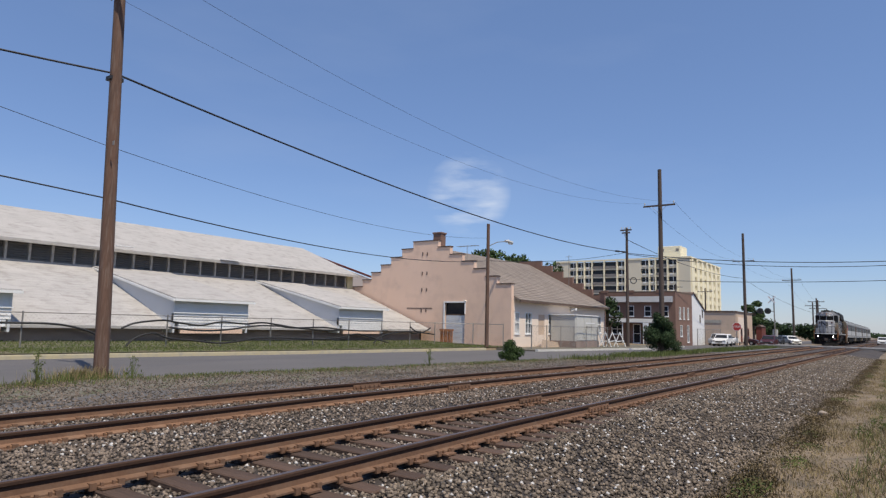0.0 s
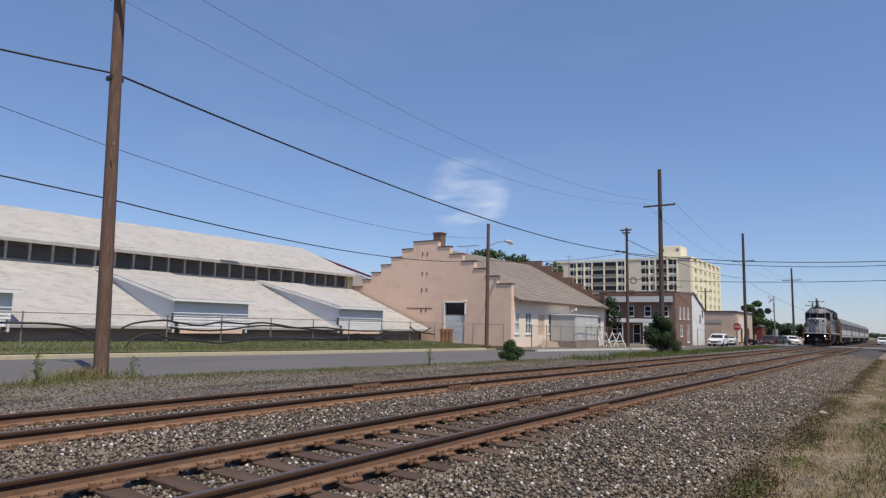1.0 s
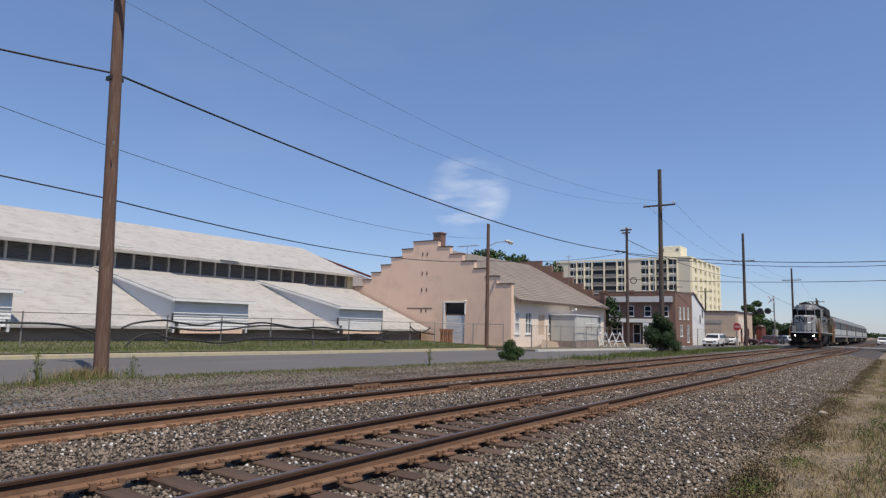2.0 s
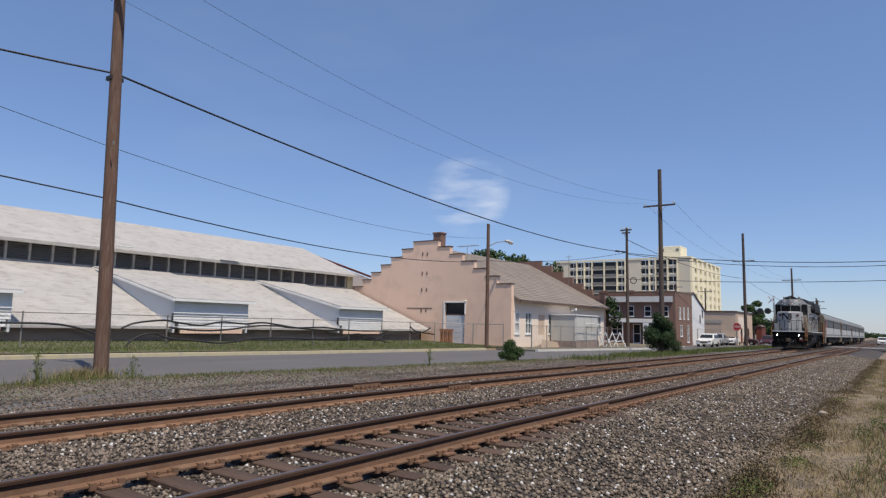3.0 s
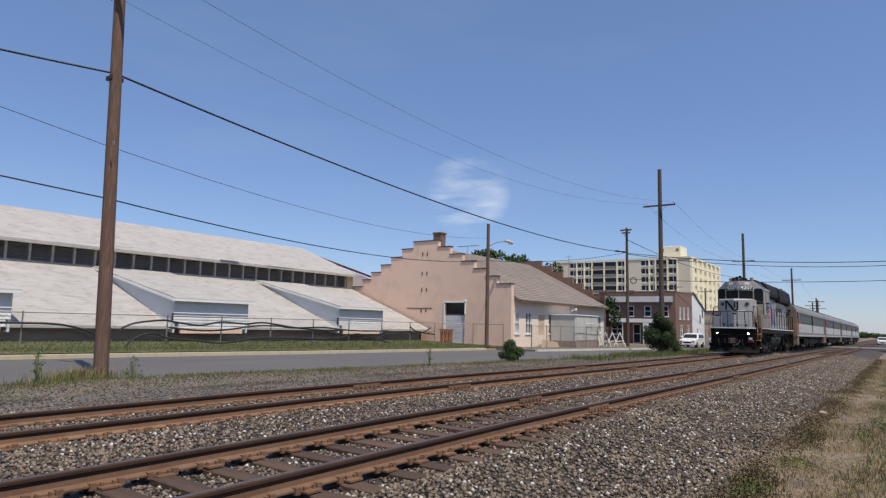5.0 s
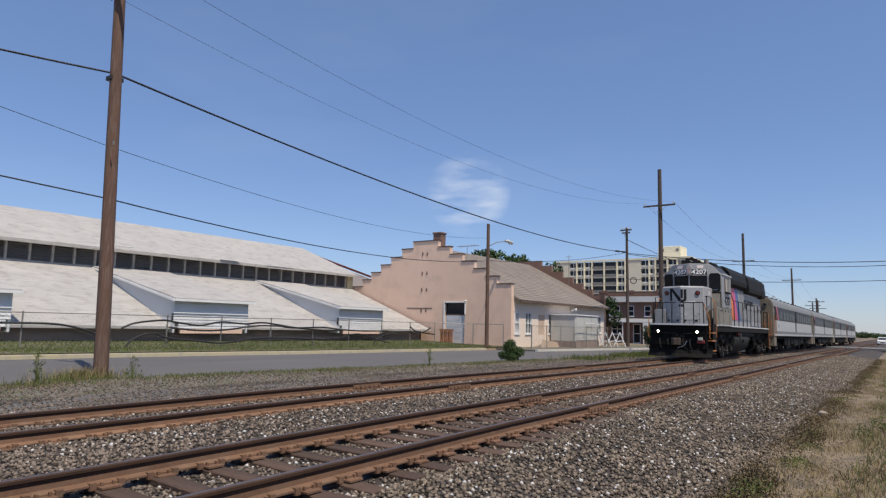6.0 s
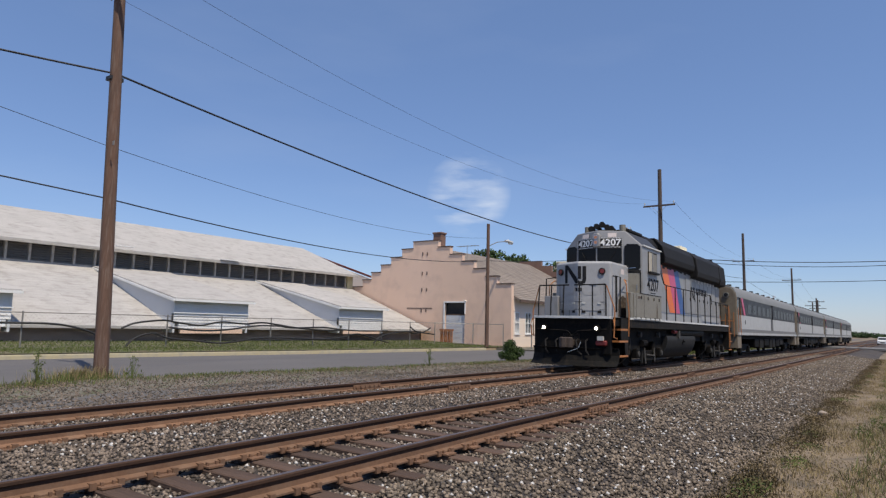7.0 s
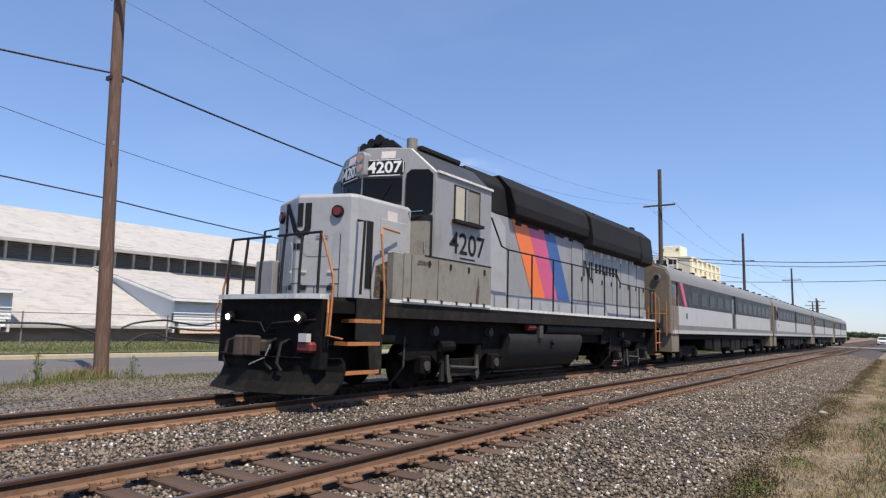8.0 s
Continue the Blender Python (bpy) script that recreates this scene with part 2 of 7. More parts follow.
def lerp_table(table, v):
    for (a, za), (b, zb) in zip(table, table[1:]):
        if v <= b:
            return za + (zb - za) * max(0.0, (v - a) / (b - a))
    return table[-1][1]


TRACK_A, TRACK_B = -9.27, -5.34
# height of the ground across the tracks
PROFILE = [(-2500, 0.0), (-60, 0.0), (-36, -0.05), (-31, -0.2), (-26.3, -0.27), (-26.2, -0.46), (-16.2, -0.46), (-16.1, -0.4), (-13.4, -0.36), (-12.2, -0.3),
           (-11.0, -0.2), (-10.6, -0.19), (-3.9, -0.19), (-3.4, -0.21), (-1.7, -0.43), (-0.9, -0.42), (-0.4, -0.32), (1.5, -0.28), (4.0, -0.1), (60, 0.0), (2500, 0.0)]


def kerb_shift(y):
    """How far the road leans away from the tracks near the camera."""
    return -0.055 * (42 - y) if -30 < y < 42 else (0.0 if y >= 42 else -3.96)


# the line runs level past the camera and falls gently away from it
GRADE = [(-3000, 0.0), (2, 0.0), (8, 0.03), (14, 0.01), (25, -0.07), (50, -0.18), (100, -0.39), (240, -0.95), (3000, -0.95)]
GRADE_Y, GRADE_Z = [c[0] for c in GRADE], [c[1] for c in GRADE]


def fall(y):
    return lerp_table(GRADE, y)


def settle(ob):
    """Lets a mesh follow the fall of the ground."""
    for v in ob.data.vertices:
        v.co.z += fall(v.co.y)
    return ob


def ground_z(x, y):
    if -30 < x < -15:
        x = x - kerb_shift(y)
    return lerp_table(PROFILE, x) + fall(y)


# ---- ground, road, kerbs ----
def make_ground():
    cols = [c[0] for c in PROFILE]
    extra = [-24, -20, -15, -14, -2.6, -0.1, 0.6, 2.5]
    cols = sorted(cols + extra)
    ys = [-1500, -300, -100] + [-40 + 1.5 * i for i in range(120)] + [145, 160, 180, 210, 260, 340, 500, 900, 2500]
    verts, faces = [], []
    for y in ys:
        for x in cols:
            sx = x + (kerb_shift(y) if -26.5 < x < -15.9 else 0)
            z = lerp_table(PROFILE, x)
            if -11.05 < x < -2.3:
                z -= 0.3
            elif not -26.4 < x < -10.9:
                z += 0.06 * noise.noise((sx * 0.4, y * 0.35, 0))
            verts.append((sx, y, z))
    w = len(cols)
    for j in range(len(ys) - 1):
        for i in range(w - 1):
            a = j * w + i
            faces.append((a, a + 1, a + w + 1, a + w))
    ob = settle(raw("ground", verts, faces, M["ground"], label="dry trackside soil with patchy green weeds", smooth=True))
    tagged(ob, category="ground", kind="structure")
    # lawn and gravel are sheets of their own, just above the soil
    def sheet(name, x0, x1, y0, y1, nx, material, label, lift=0.012, edge=0.0):
        verts, faces, ny = [], [], 70
        for j in range(ny + 1):
            y = y0 + (y1 - y0) * j / ny
            for i in range(nx + 1):
                x = x0 + (x1 - x0) * i / nx
                if edge and i in (0, nx):
                    x += edge * noise.noise((y * 0.7, i, 3))
                sx = x + kerb_shift(y) * (1.0 if -26.5 < x < -15.9 else max(0.0, min(1.0, (x + 31) / 4.5)) if x < -26 else 0.0)
                z = lerp_table(PROFILE, x)
                verts.append((sx, y, z + lift))
        for j in range(ny):
            for i in range(nx):
                a = j * (nx + 1) + i
                faces.append((a, a + 1, a + nx + 2, a + nx + 1))
        return tagged(settle(raw(name, verts, faces, material, label=label, smooth=True)), category="ground", kind="structure")
    sheet("lawn", -36.4, -26.45, -30, 46.4, 16, M["lawn"], "mown lawn strip between kerb and low shed", 0.07)
    sheet("verge", -16.0, -13.7, -30, 112, 8, M["verge"], "weedy gravelly verge beside the road", 0.03, 0.5)
    sheet("gravel", -14.4, -11.1, -30, 118, 10, M["gravel"], "grey gravel shoulder beside the rusty tracks", 0.03, 0.6)
    # road slab
    bm = B()
    ys = [-200, -60, -30] + list(range(-20, 50, 3)) + [60, 75, 90, 100, 130, 170, 200, 240, 400]
    rows = []
    for y in ys:
        s = kerb_shift(y)
        rows.append([bm.verts.new((x + s, y, z)) for x, z in ((-26.2, -0.41), (-21.2, -0.37), (-16.15, -0.41))])
    for a, b in zip(rows, rows[1:]):
        for i in range(2):
            bm.faces.new((a[i], a[i + 1], b[i + 1], b[i]))
    tagged(settle(part("road", bm, M["asphalt"], label="worn grey asphalt street along the tracks")), category="road", kind="structure")
    # level crossing over both tracks
    bm = B()
    for x0, x1 in ((-16.2, -10.12), (-9.92, -8.62), (-8.42, -6.19), (-5.99, -4.69), (-4.49, 30)):
        box(bm, x0, 97, -0.3, x1, 109, -0.02)
    tagged(settle(part("crossing_road", bm, M["crossing"], label="grey asphalt road level crossing over two tracks")), category="road", kind="structure")
    # kerbs: yellow along the lawn, white at the corner
    def kerb(name, y0, y1, material, label, dx=0.0):
        bm, n = B(), 24
        prev = None
        for i in range(n + 1):
            y = y0 + (y1 - y0) * i / n
            s = kerb_shift(y) + dx
            ring = [bm.verts.new((x + s, y, z)) for x, z in ((-26.42, -0.5), (-26.16, -0.5), (-26.19, -0.26), (-26.22, -0.235), (-26.42, -0.235))]
            if prev:
                for k in range(5):
                    bm.faces.new((prev[k], prev[(k + 1) % 5], ring[(k + 1) % 5], ring[k]))
            else:
                bm.faces.new(ring)
            prev = ring
        bm.faces.new(prev[::-1])
        tagged(settle(part(name, bm, material, label=label)), category="kerb", kind="structure")
    kerb("kerb", -30, 42, M["kerb_yellow"], "concrete kerb with worn yellow paint")
    # the corner lot behind its own kerb
    bm = prism(B(), [(-26.3, 43.6), (-22.75, 43.6), (-20.45, 61.6), (-21.2, 78.0), (-26.3, 78.0)], "z", -0.6, -0.265)
    tagged(settle(part("corner_lot", bm, M["verge"], label="dusty gravel lot behind a pale kerb")), category="ground", kind="structure")
    bm = prism(B(), [(-22.75, 43.55), (-22.5, 43.55), (-20.2, 61.6), (-20.95, 78.0), (-21.2, 78.0), (-20.45, 61.6)], "z", -0.6, -0.22)
    tagged(settle(part("kerb", bm, M["kerb_white"], label="pale concrete kerb at the side street")), category="kerb", kind="structure")


def make_track(name, cx, label):
    track = tagged(thing(name, pose(cx, 0, 0), label, "railroad track"), kind="structure")
    outline = [(-0.07, -0.172), (0.07, -0.172), (0.07, -0.155), (0.014, -0.13), (0.0125, -0.082), (0.012, -0.05), (0.034, -0.038), (0.036, -0.012), (0.026, 0.0), (-0.026, 0.0), (-0.036, -0.012), (-0.034, -0.038), (-0.012, -0.05), (-0.0125, -0.082), (-0.014, -0.13), (-0.07, -0.155)]
    for side in (-0.753, 0.753):
        bm, prev = B(), None
        for y in (-60, 2, 5, 8, 11, 14, 19, 25, 37, 50, 75, 100, 150, 240, 420):
            ring = [bm.verts.new((x + side, y, z + fall(y))) for x, z in outline]
            if prev:
                for k in range(len(ring)):
                    bm.faces.new((prev[k - 1], prev[k], ring[k], ring[k - 1]))
            else:
                bm.faces.new(ring)
            prev = ring
        bm.faces.new(prev[::-1])
        me = mesh_of("rail", bm, M["rail_rust"])
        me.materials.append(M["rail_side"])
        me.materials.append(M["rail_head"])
        # head sides painted dark as shade; upper web dark with oil
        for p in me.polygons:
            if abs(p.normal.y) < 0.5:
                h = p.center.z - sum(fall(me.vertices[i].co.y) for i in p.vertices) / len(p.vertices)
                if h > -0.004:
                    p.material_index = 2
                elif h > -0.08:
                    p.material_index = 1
        rail = new("rail", me)
        rail.parent = track
    # joint bars, two per side, at staggered joints
    for side, j0 in ((-0.753, -0.48 if cx > -7 else -1.0), (0.753, -0.68 if cx > -7 else 0.55)):
        for k in range(0, 8):
            y = j0 + k * 11.9
            for s in (-1, 1):
                bm = B()
                xa, xb = side + s * 0.016, side + s * 0.048
                box(bm, min(xa, xb), y - 0.45, -0.128, max(xa, xb), y + 0.45, -0.046)
                for b in range(6):
                    yy = y - 0.38 + b * 0.152
                    box(bm, side + s * 0.048 - 0.001, yy - 0.018, -0.105, side + s * 0.048 + s * 0.03, yy + 0.018, -0.07)
                settle(part("joint_bar", bm, M["rail_rust"], track))
    # ties
    rnd = random.Random(5 if cx > -7 else 8)
    bm = box(B(), -1.29, -0.112, -0.36, 1.29, 0.112, -0.186)
    tie_me = mesh_of("tie", bm, M["tie"], bevel=0.012)
    plate_bm = B()
    for sx in (-0.753, 0.753):
        box(plate_bm, sx - 0.17, -0.09, -0.19, sx + 0.17, 0.09, -0.1715)
        for dx in (-0.085, 0.085):
            for dy in (-0.055, 0.055):
                box(plate_bm, sx + dx - 0.014, dy - 0.012, -0.172, sx + dx + 0.014, dy + 0.012, -0.138)
        for dy in (-0.13, 0.13):
            box(plate_bm, sx - 0.09, dy - 0.03, -0.2, sx + 0.09, dy + 0.03, -0.135)
    plate_me = mesh_of("tie_plate", plate_bm, M["rail_rust"])
    far = B()
    y = -4.0
    while y < 240:
        if y < 62:
            for nm, me in (("tie", tie_me), ("tie_plate", plate_me)):
                o = new(nm, me)
                o.parent = track
                if nm == "tie":
                    o.matrix_basis = pose(rnd.uniform(-0.07, 0.07), y + rnd.uniform(-0.05, 0.05), fall(y) + rnd.uniform(-0.018, 0.0), 0, 0, rnd.uniform(-2.5, 2.5))
                else:
                    o.matrix_basis = pose(0, y, fall(y))
        else:
            box(far, -1.29, y - 0.11, -0.36, 1.29, y + 0.11, -0.188)
        y += 0.545
    o = settle(part("far_ties", far, M["tie"], track))
    tagged(o, kind="stuff")
    return track


def scatter(name, count, place, size, material, label, category, sides=6):
    """Many small angular stones in one mesh."""
    rs = np.random.RandomState(len(name) * 7 + count)
    base = np.array([(1, 0, 0), (-1, 0, 0), (0, 1, 0), (0, -1, 0), (0, 0, 1), (0, 0, -1)], float)
    tri = np.array([(0, 2, 4), (2, 1, 4), (1, 3, 4), (3, 0, 4), (2, 0, 5), (1, 2, 5), (3, 1, 5), (0, 3, 5)])
    p = place(rs, count)
    p[:, 2] += np.interp(p[:, 1], GRADE_Y, GRADE_Z)
    n = len(p)
    s = rs.uniform(size[0], size[1], (n, 1, 1)) * rs.uniform(0.6, 1.3, (n, 6, 3))
    v = base[None] * s
    a = rs.uniform(0, math.tau, n)
    b = rs.uniform(-0.9, 0.9, n)
    ca, sa, cb, sb = np.cos(a), np.sin(a), np.cos(b), np.sin(b)
    x, y, z = v[..., 0], v[..., 1], v[..., 2] * 0.75
    y, z = y * cb[:, None] - z * sb[:, None], y * sb[:, None] + z * cb[:, None]
    x, y = x * ca[:, None] - y * sa[:, None], x * sa[:, None] + y * ca[:, None]
    v = np.stack([x, y, z], -1) + p[:, None, :]
    f = (tri[None] + 6 * np.arange(n)[:, None, None]).reshape(-1, 3)
    me = bpy.data.meshes.new(name)
    me.vertices.add(n * 6)
    me.vertices.foreach_set("co", v.reshape(-1))
    me.loops.add(len(f) * 3)
    me.loops.foreach_set("vertex_index", f.reshape(-1))
    me.polygons.add(len(f))
    me.polygons.foreach_set("loop_start", np.arange(0, len(f) * 3, 3))
    me.materials.append(material)
    me.update(calc_edges=True)
    return tagged(new(name, me), label, category, kind="stuff")


def make_ballast():
    # the bed on which the ties lie
    cols = [-12.4, -11.6, -11.0, -10.6, -10, -9.3, -8.5, -8, -7.3, -6.6, -6, -5.3, -4.6, -3.9, -3.4, -2.8, -2.2, -1.65]
    ys = [-30 + 0.5 * i for i in range(130)] + [36 + 2 * i for i in range(60)] + [160, 200, 300, 420]
    verts, faces = [], []
    for y in ys:
        for x in cols:
            z = lerp_table(PROFILE, x) + 0.012
            d = min(abs(x - TRACK_A), abs(x - TRACK_B))
            z += (-0.075 + 0.05 * min(1.0, max(0.0, (y - 7) / 7)) if x > -7.5 else -0.02) if d < 1.45 else 0.012 * noise.noise((x * 0.9, y * 0.6, 5))
            e = 0.25 * noise.noise((x, y * 0.5, 9)) if x in (cols[0], cols[-1]) else 0
            verts.append((x + e, y, z - (0.05 if x in (cols[0], cols[-1]) else 0)))
    w = len(cols)
    for j in range(len(ys) - 1):
        for i in range(w - 1):
            a = j * w + i
            faces.append((a, a + 1, a + w + 1, a + w))
    tagged(settle(raw("ballast_bed", verts, faces, M["ballast_bed"], label="brown-grey crushed stone ballast bed", smooth=True)), category="ballast", kind="structure")

    def surface(x, y):
        z = np.interp(x, [c[0] for c in PROFILE], [c[1] for c in PROFILE])
        d = np.minimum(np.abs(x - TRACK_A), np.abs(x - TRACK_B))
        return z + 0.026 - np.where(np.abs(x - TRACK_B) < 1.4, 0.075 - 0.05 * np.clip((y - 7) / 7, 0, 1), np.where(d < 1.25, 0.01, 0.0))

    def bed(rs, count, x0=-12.0, x1=-4.2):
        x = rs.uniform(x0, x1, count)
        y = 0.6 + 62 * rs.uniform(0, 1, count) ** 1.9
        y = np.where(rs.uniform(0, 1, count) < 0.07, rs.uniform(-7, 0.6, count), y)
        keep = np.ones(count, bool)
        for c in (TRACK_A, TRACK_B):
            for r in (-0.753, 0.753):
                keep &= np.abs(x - c - r) > 0.1
        x, y = x[keep], y[keep]
        return np.stack([x, y, surface(x, y)], -1)

    scatter("shoulder_stones", 52000, lambda rs, n: bed(rs, n, -4.25, -1.75), (0.016, 0.036), M["stone_clean"], "clean angular ballast stones on the shoulder", "ballast")
    scatter("pale_shoulder_stones", 2700, lambda rs, n: bed(rs, n, -4.25, -1.8), (0.013, 0.036), M["stone_pale"], "scattered pale chips on the ballast shoulder", "ballast")
    scatter("ballast_stones", 108000, bed, (0.014, 0.034), M["stone"], "loose angular brown-grey ballast stones", "ballast")
    scatter("pale_ballast_stones", 4400, bed, (0.013, 0.034), M["stone_pale"], "scattered pale chips among the ballast", "ballast")

    def shoulder(rs, count):
        y = -2 + 60 * rs.uniform(0, 1, count) ** 1.6
        edge = -15.9 + np.array([kerb_shift(t) for t in y])
        x = edge + (-11.6 - edge) * rs.uniform(0, 1, count)
        return np.stack([x, y, np.maximum(np.interp(x, [c[0] for c in PROFILE], [c[1] for c in PROFILE]), -0.39) + 0.04], -1)

    def path(rs, count):
        x, y = rs.uniform(-1.9, 1.5, count), 4 + 45 * rs.uniform(0, 1, count) ** 1.8
        return np.stack([x, y, np.interp(x, [c[0] for c in PROFILE], [c[1] for c in PROFILE]) + 0.01], -1)

    def spill(rs, count):
        x, y = -1.95 + np.abs(rs.normal(0, 0.24, count)), 3 + 55 * rs.uniform(0, 1, count) ** 1.8
        return np.stack([x, y, np.interp(x, [c[0] for c in PROFILE], [c[1] for c in PROFILE]) + 0.015], -1)

    scatter("spilled_ballast", 6500, spill, (0.012, 0.034), M["stone_clean"], "ballast stones spilled over the edge of the bed", "ballast")
    scatter("path_stones", 16000, path, (0.006, 0.02), M["clod"], "small stones and clods on the trackside path", "gravel")
    scatter("gravel_stones", 34000, shoulder, (0.012, 0.032), M["stone"], "grey gravel stones on the shoulder", "gravel")


make_ground()
make_track("track_far", TRACK_A, "rusty steel railroad track on wooden ties in ballast")
make_track("track_near", TRACK_B, "rusty railroad track with worn wooden ties")
make_ballast()


# ---- the long low shed ----
def wall_open(bm, axis, at, thick, u0, u1, z0, z1, holes):
    """A wall of thickness thick, its outer face at at, with real openings (u0, u1, z0, z1), as one grid of blocks."""
    us = sorted({u0, u1, *[h[0] for h in holes], *[h[1] for h in holes]})
    zs = sorted({z0, z1, *[h[2] for h in holes], *[h[3] for h in holes]})
    for ua, ub in zip(us, us[1:]):
        for za, zb in zip(zs, zs[1:]):
            um, zm = (ua + ub) / 2, (za + zb) / 2
            if any(h[0] < um < h[1] and h[2] < zm < h[3] for h in holes):
                continue
            a, b = min(at, at + thick), max(at, at + thick)
            if axis == "x":
                box(bm, a, ua, za, b, ub, zb)
            else:
                box(bm, ua, a, za, ub, b, zb)
    bmesh.ops.remove_doubles(bm, verts=bm.verts, dist=0.0005)
    return bm


def window(parent, axis, at, u0, u1, z0, z1, out, frame_mat, bars=1, mid=0, name="window", deep=0.12, sill=True):
    """A window in an opening: frame, bars, panes set back, sill. out: the sign of the outside along the axis."""
    def bx(bm, ua, ub, za, zb, da, db):
        a, b = sorted((at + out * da, at + out * db))
        return box(bm, a, ua, za, b, ub, zb) if axis == "x" else box(bm, ua, a, za, ub, b, zb)
    f = 0.07
    bm = B()
    bx(bm, u0, u0 + f, z0, z1, -deep, 0.03)
    bx(bm, u1 - f, u1, z0, z1, -deep, 0.03)
    bx(bm, u0 + f, u1 - f, z1 - f, z1, -deep, 0.03)
    bx(bm, u0 + f, u1 - f, z0, z0 + f, -deep, 0.03)
    for i in range(bars):
        u = u0 + (u1 - u0) * (i + 1) / (bars + 1)
        bx(bm, u - 0.03, u + 0.03, z0 + f, z1 - f, -deep + 0.02, 0.0)
    for i in range(mid):
        z = z0 + (z1 - z0) * (i + 1) / (mid + 1)
        bx(bm, u0 + f, u1 - f, z - 0.035, z + 0.035, -deep + 0.01, 0.01)
    w = part(name, bm, frame_mat, parent)
    bm = B()
    bx(bm, u0 + 0.02, u1 - 0.02, z0 + 0.02, z1 - 0.02, -deep + 0.015, -deep + 0.03)
    part("pane", bm, M["glass_dark"], w)
    if sill:
        bm = B()
        bx(bm, u0 - 0.06, u1 + 0.06, z0 - 0.08, z0, -0.02, 0.08)
        part("sill", bm, frame_mat, w)
    return w


def make_shed():
    s = thing("shed", pose(0, 0, 0), "long low pale-roofed shed with louvred clerestory and dormers", "shed")
    y0, y1 = -14.0, 46.7
    def slab(name, xa, za, xb, zb, ya, yb, thick, material, label=""):
        bm = prism(B(), [(xa, za), (xb, zb), (xb, zb - thick), (xa, za - thick)], "y", ya, yb)
        return part(name, bm, material, s, label)
    slab("lower_roof", -35.15, 0.85, -45.6, 4.75, y0, y1, 0.14, M["shingle"], "pale grey asphalt roofing with faint courses")
    slab("upper_roof", -44.75, 6.12, -53.4, 9.35, y0, y1 + 0.2, 0.14, M["shingle"])
    slab("back_roof", -53.4, 9.35, -62.0, 6.1, y0, y1 + 0.2, 0.14, M["shingle"])
    part("fascia", box(B(), -44.77, y0, 5.9, -44.7, y1 + 0.2, 6.03), M["louver_frame"], s)
    # courses of roofing, a little proud of one another
    def courses(xa, za, xb, zb, ya, yb, n):
        dx, dz = (xb - xa) / n, (zb - za) / n
        ln = math.hypot(dx, dz)
        nx, nz = dz / ln, -dx / ln
        if nz < 0:
            nx, nz = -nx, -nz
        for i in range(n):
            for k in range(6):
                jog = 0.0 if k == 0 else 0.5 * math.sin(i * 2.3 + k)
                jog2 = 0.0 if k == 5 else 0.5 * math.sin(i * 2.3 + k + 1)
                a, b = ya + (yb - ya) * k / 6 + 0.006 + jog, ya + (yb - ya) * (k + 1) / 6 + jog2
                p, q = (xa + dx * i, za + dz * i), (xa + dx * (i + 1), za + dz * (i + 1))
                t = 0.0035 + 0.003 * rnd.random()
                part("roofing_strip", prism(B(), [(p[0], p[1]), (p[0] + nx * t, p[1] + nz * t), (q[0] + nx * 0.002, q[1] + nz * 0.002), q], "y", a, b), M["shingle"], s)
    rnd = random.Random(17)
    courses(-35.15, 0.854, -45.5, 4.754, y0, y1, 24)
    courses(-44.75, 6.124, -53.4, 9.354, y0, y1 + 0.2, 20)
    # walls
    part("base_wall", box(B(), -36.5, y0 + 0.2, -0.6, -36.2, y1 - 0.1, 1.2), M["dark_wall"], s, "dark low base wall under the eave")
    part("end_wall", prism(B(), [(-36.2, -0.7), (-36.2, 1.0), (-45.6, 4.5), (-45.6, 6.0), (-53.4, 9.1), (-61.5, 6.1), (-61.5, -0.7)], "y", y1 - 0.35, y1 - 0.1), M["stucco_pale"], s)
    part("corner_board", box(B(), -45.75, y1 - 0.75, 4.6, -45.35, y1 + 0.03, 6.05), mat("yellowed_board", (0.62, 0.52, 0.28), (0.5, 0.43, 0.27), big=2), s, "yellowed corner board")
    part("back_wall", box(B(), -61.5, y0, -0.2, -61.2, y1 - 0.4, 6.1), M["dark_wall"], s)
    part("clerestory_core", box(B(), -46.1, y0, 4.3, -45.9, y1 - 0.2, 6.3), M["louver"], s)
    part("clerestory_sill", box(B(), -45.75, y0, 4.68, -45.42, y1, 4.84), M["louver_frame"], s)
    post = mesh_of("post", box(B(), -45.66, -0.07, 4.8, -45.46, 0.07, 6.02), M["louver_frame"])
    slat = mesh_of("slat", prism(B(), [(-45.58, 0.0), (-45.75, 0.12), (-45.75, 0.145), (-45.58, 0.025)], "y", -0.6, 0.6), M["louver"])
    y = y1 - 0.9
    while y > 11:
        o = new("post", post)
        o.parent = s
        o.matrix_basis = pose(0, y, 0)
        for k in range(7):
            o = new("slat", slat)
            o.parent = s
            o.matrix_basis = pose(0, y - 0.685, 4.88 + 0.155 * k)
        y -= 1.37
    # dormers
    for ya, yb in ((6.8, 12.6), (21.1, 26.4), (34.8, 39.9)):
        bm = prism(B(), [(-34.75, 2.57), (-45.5, 4.86), (-45.5, 4.74), (-34.75, 2.45)], "y", ya - 0.15, yb + 0.25)
        d = part("dormer", bm, M["shingle"], s, "shed-roofed dormer with white siding")
        bm = B()
        box(bm, -34.8, ya - 0.2, 2.37, -34.7, yb + 0.3, 2.51)
        part("fascia_board", bm, M["white_paint"], d)
        for yc in (ya, yb - 0.12):
            bm = prism(B(), [(-35.1, 0.5), (-35.1, 2.46), (-45.2, 4.68), (-36.6, 0.5)], "y", yc, yc + 0.12)
            part("cheek", bm, M["siding_blue"], d)
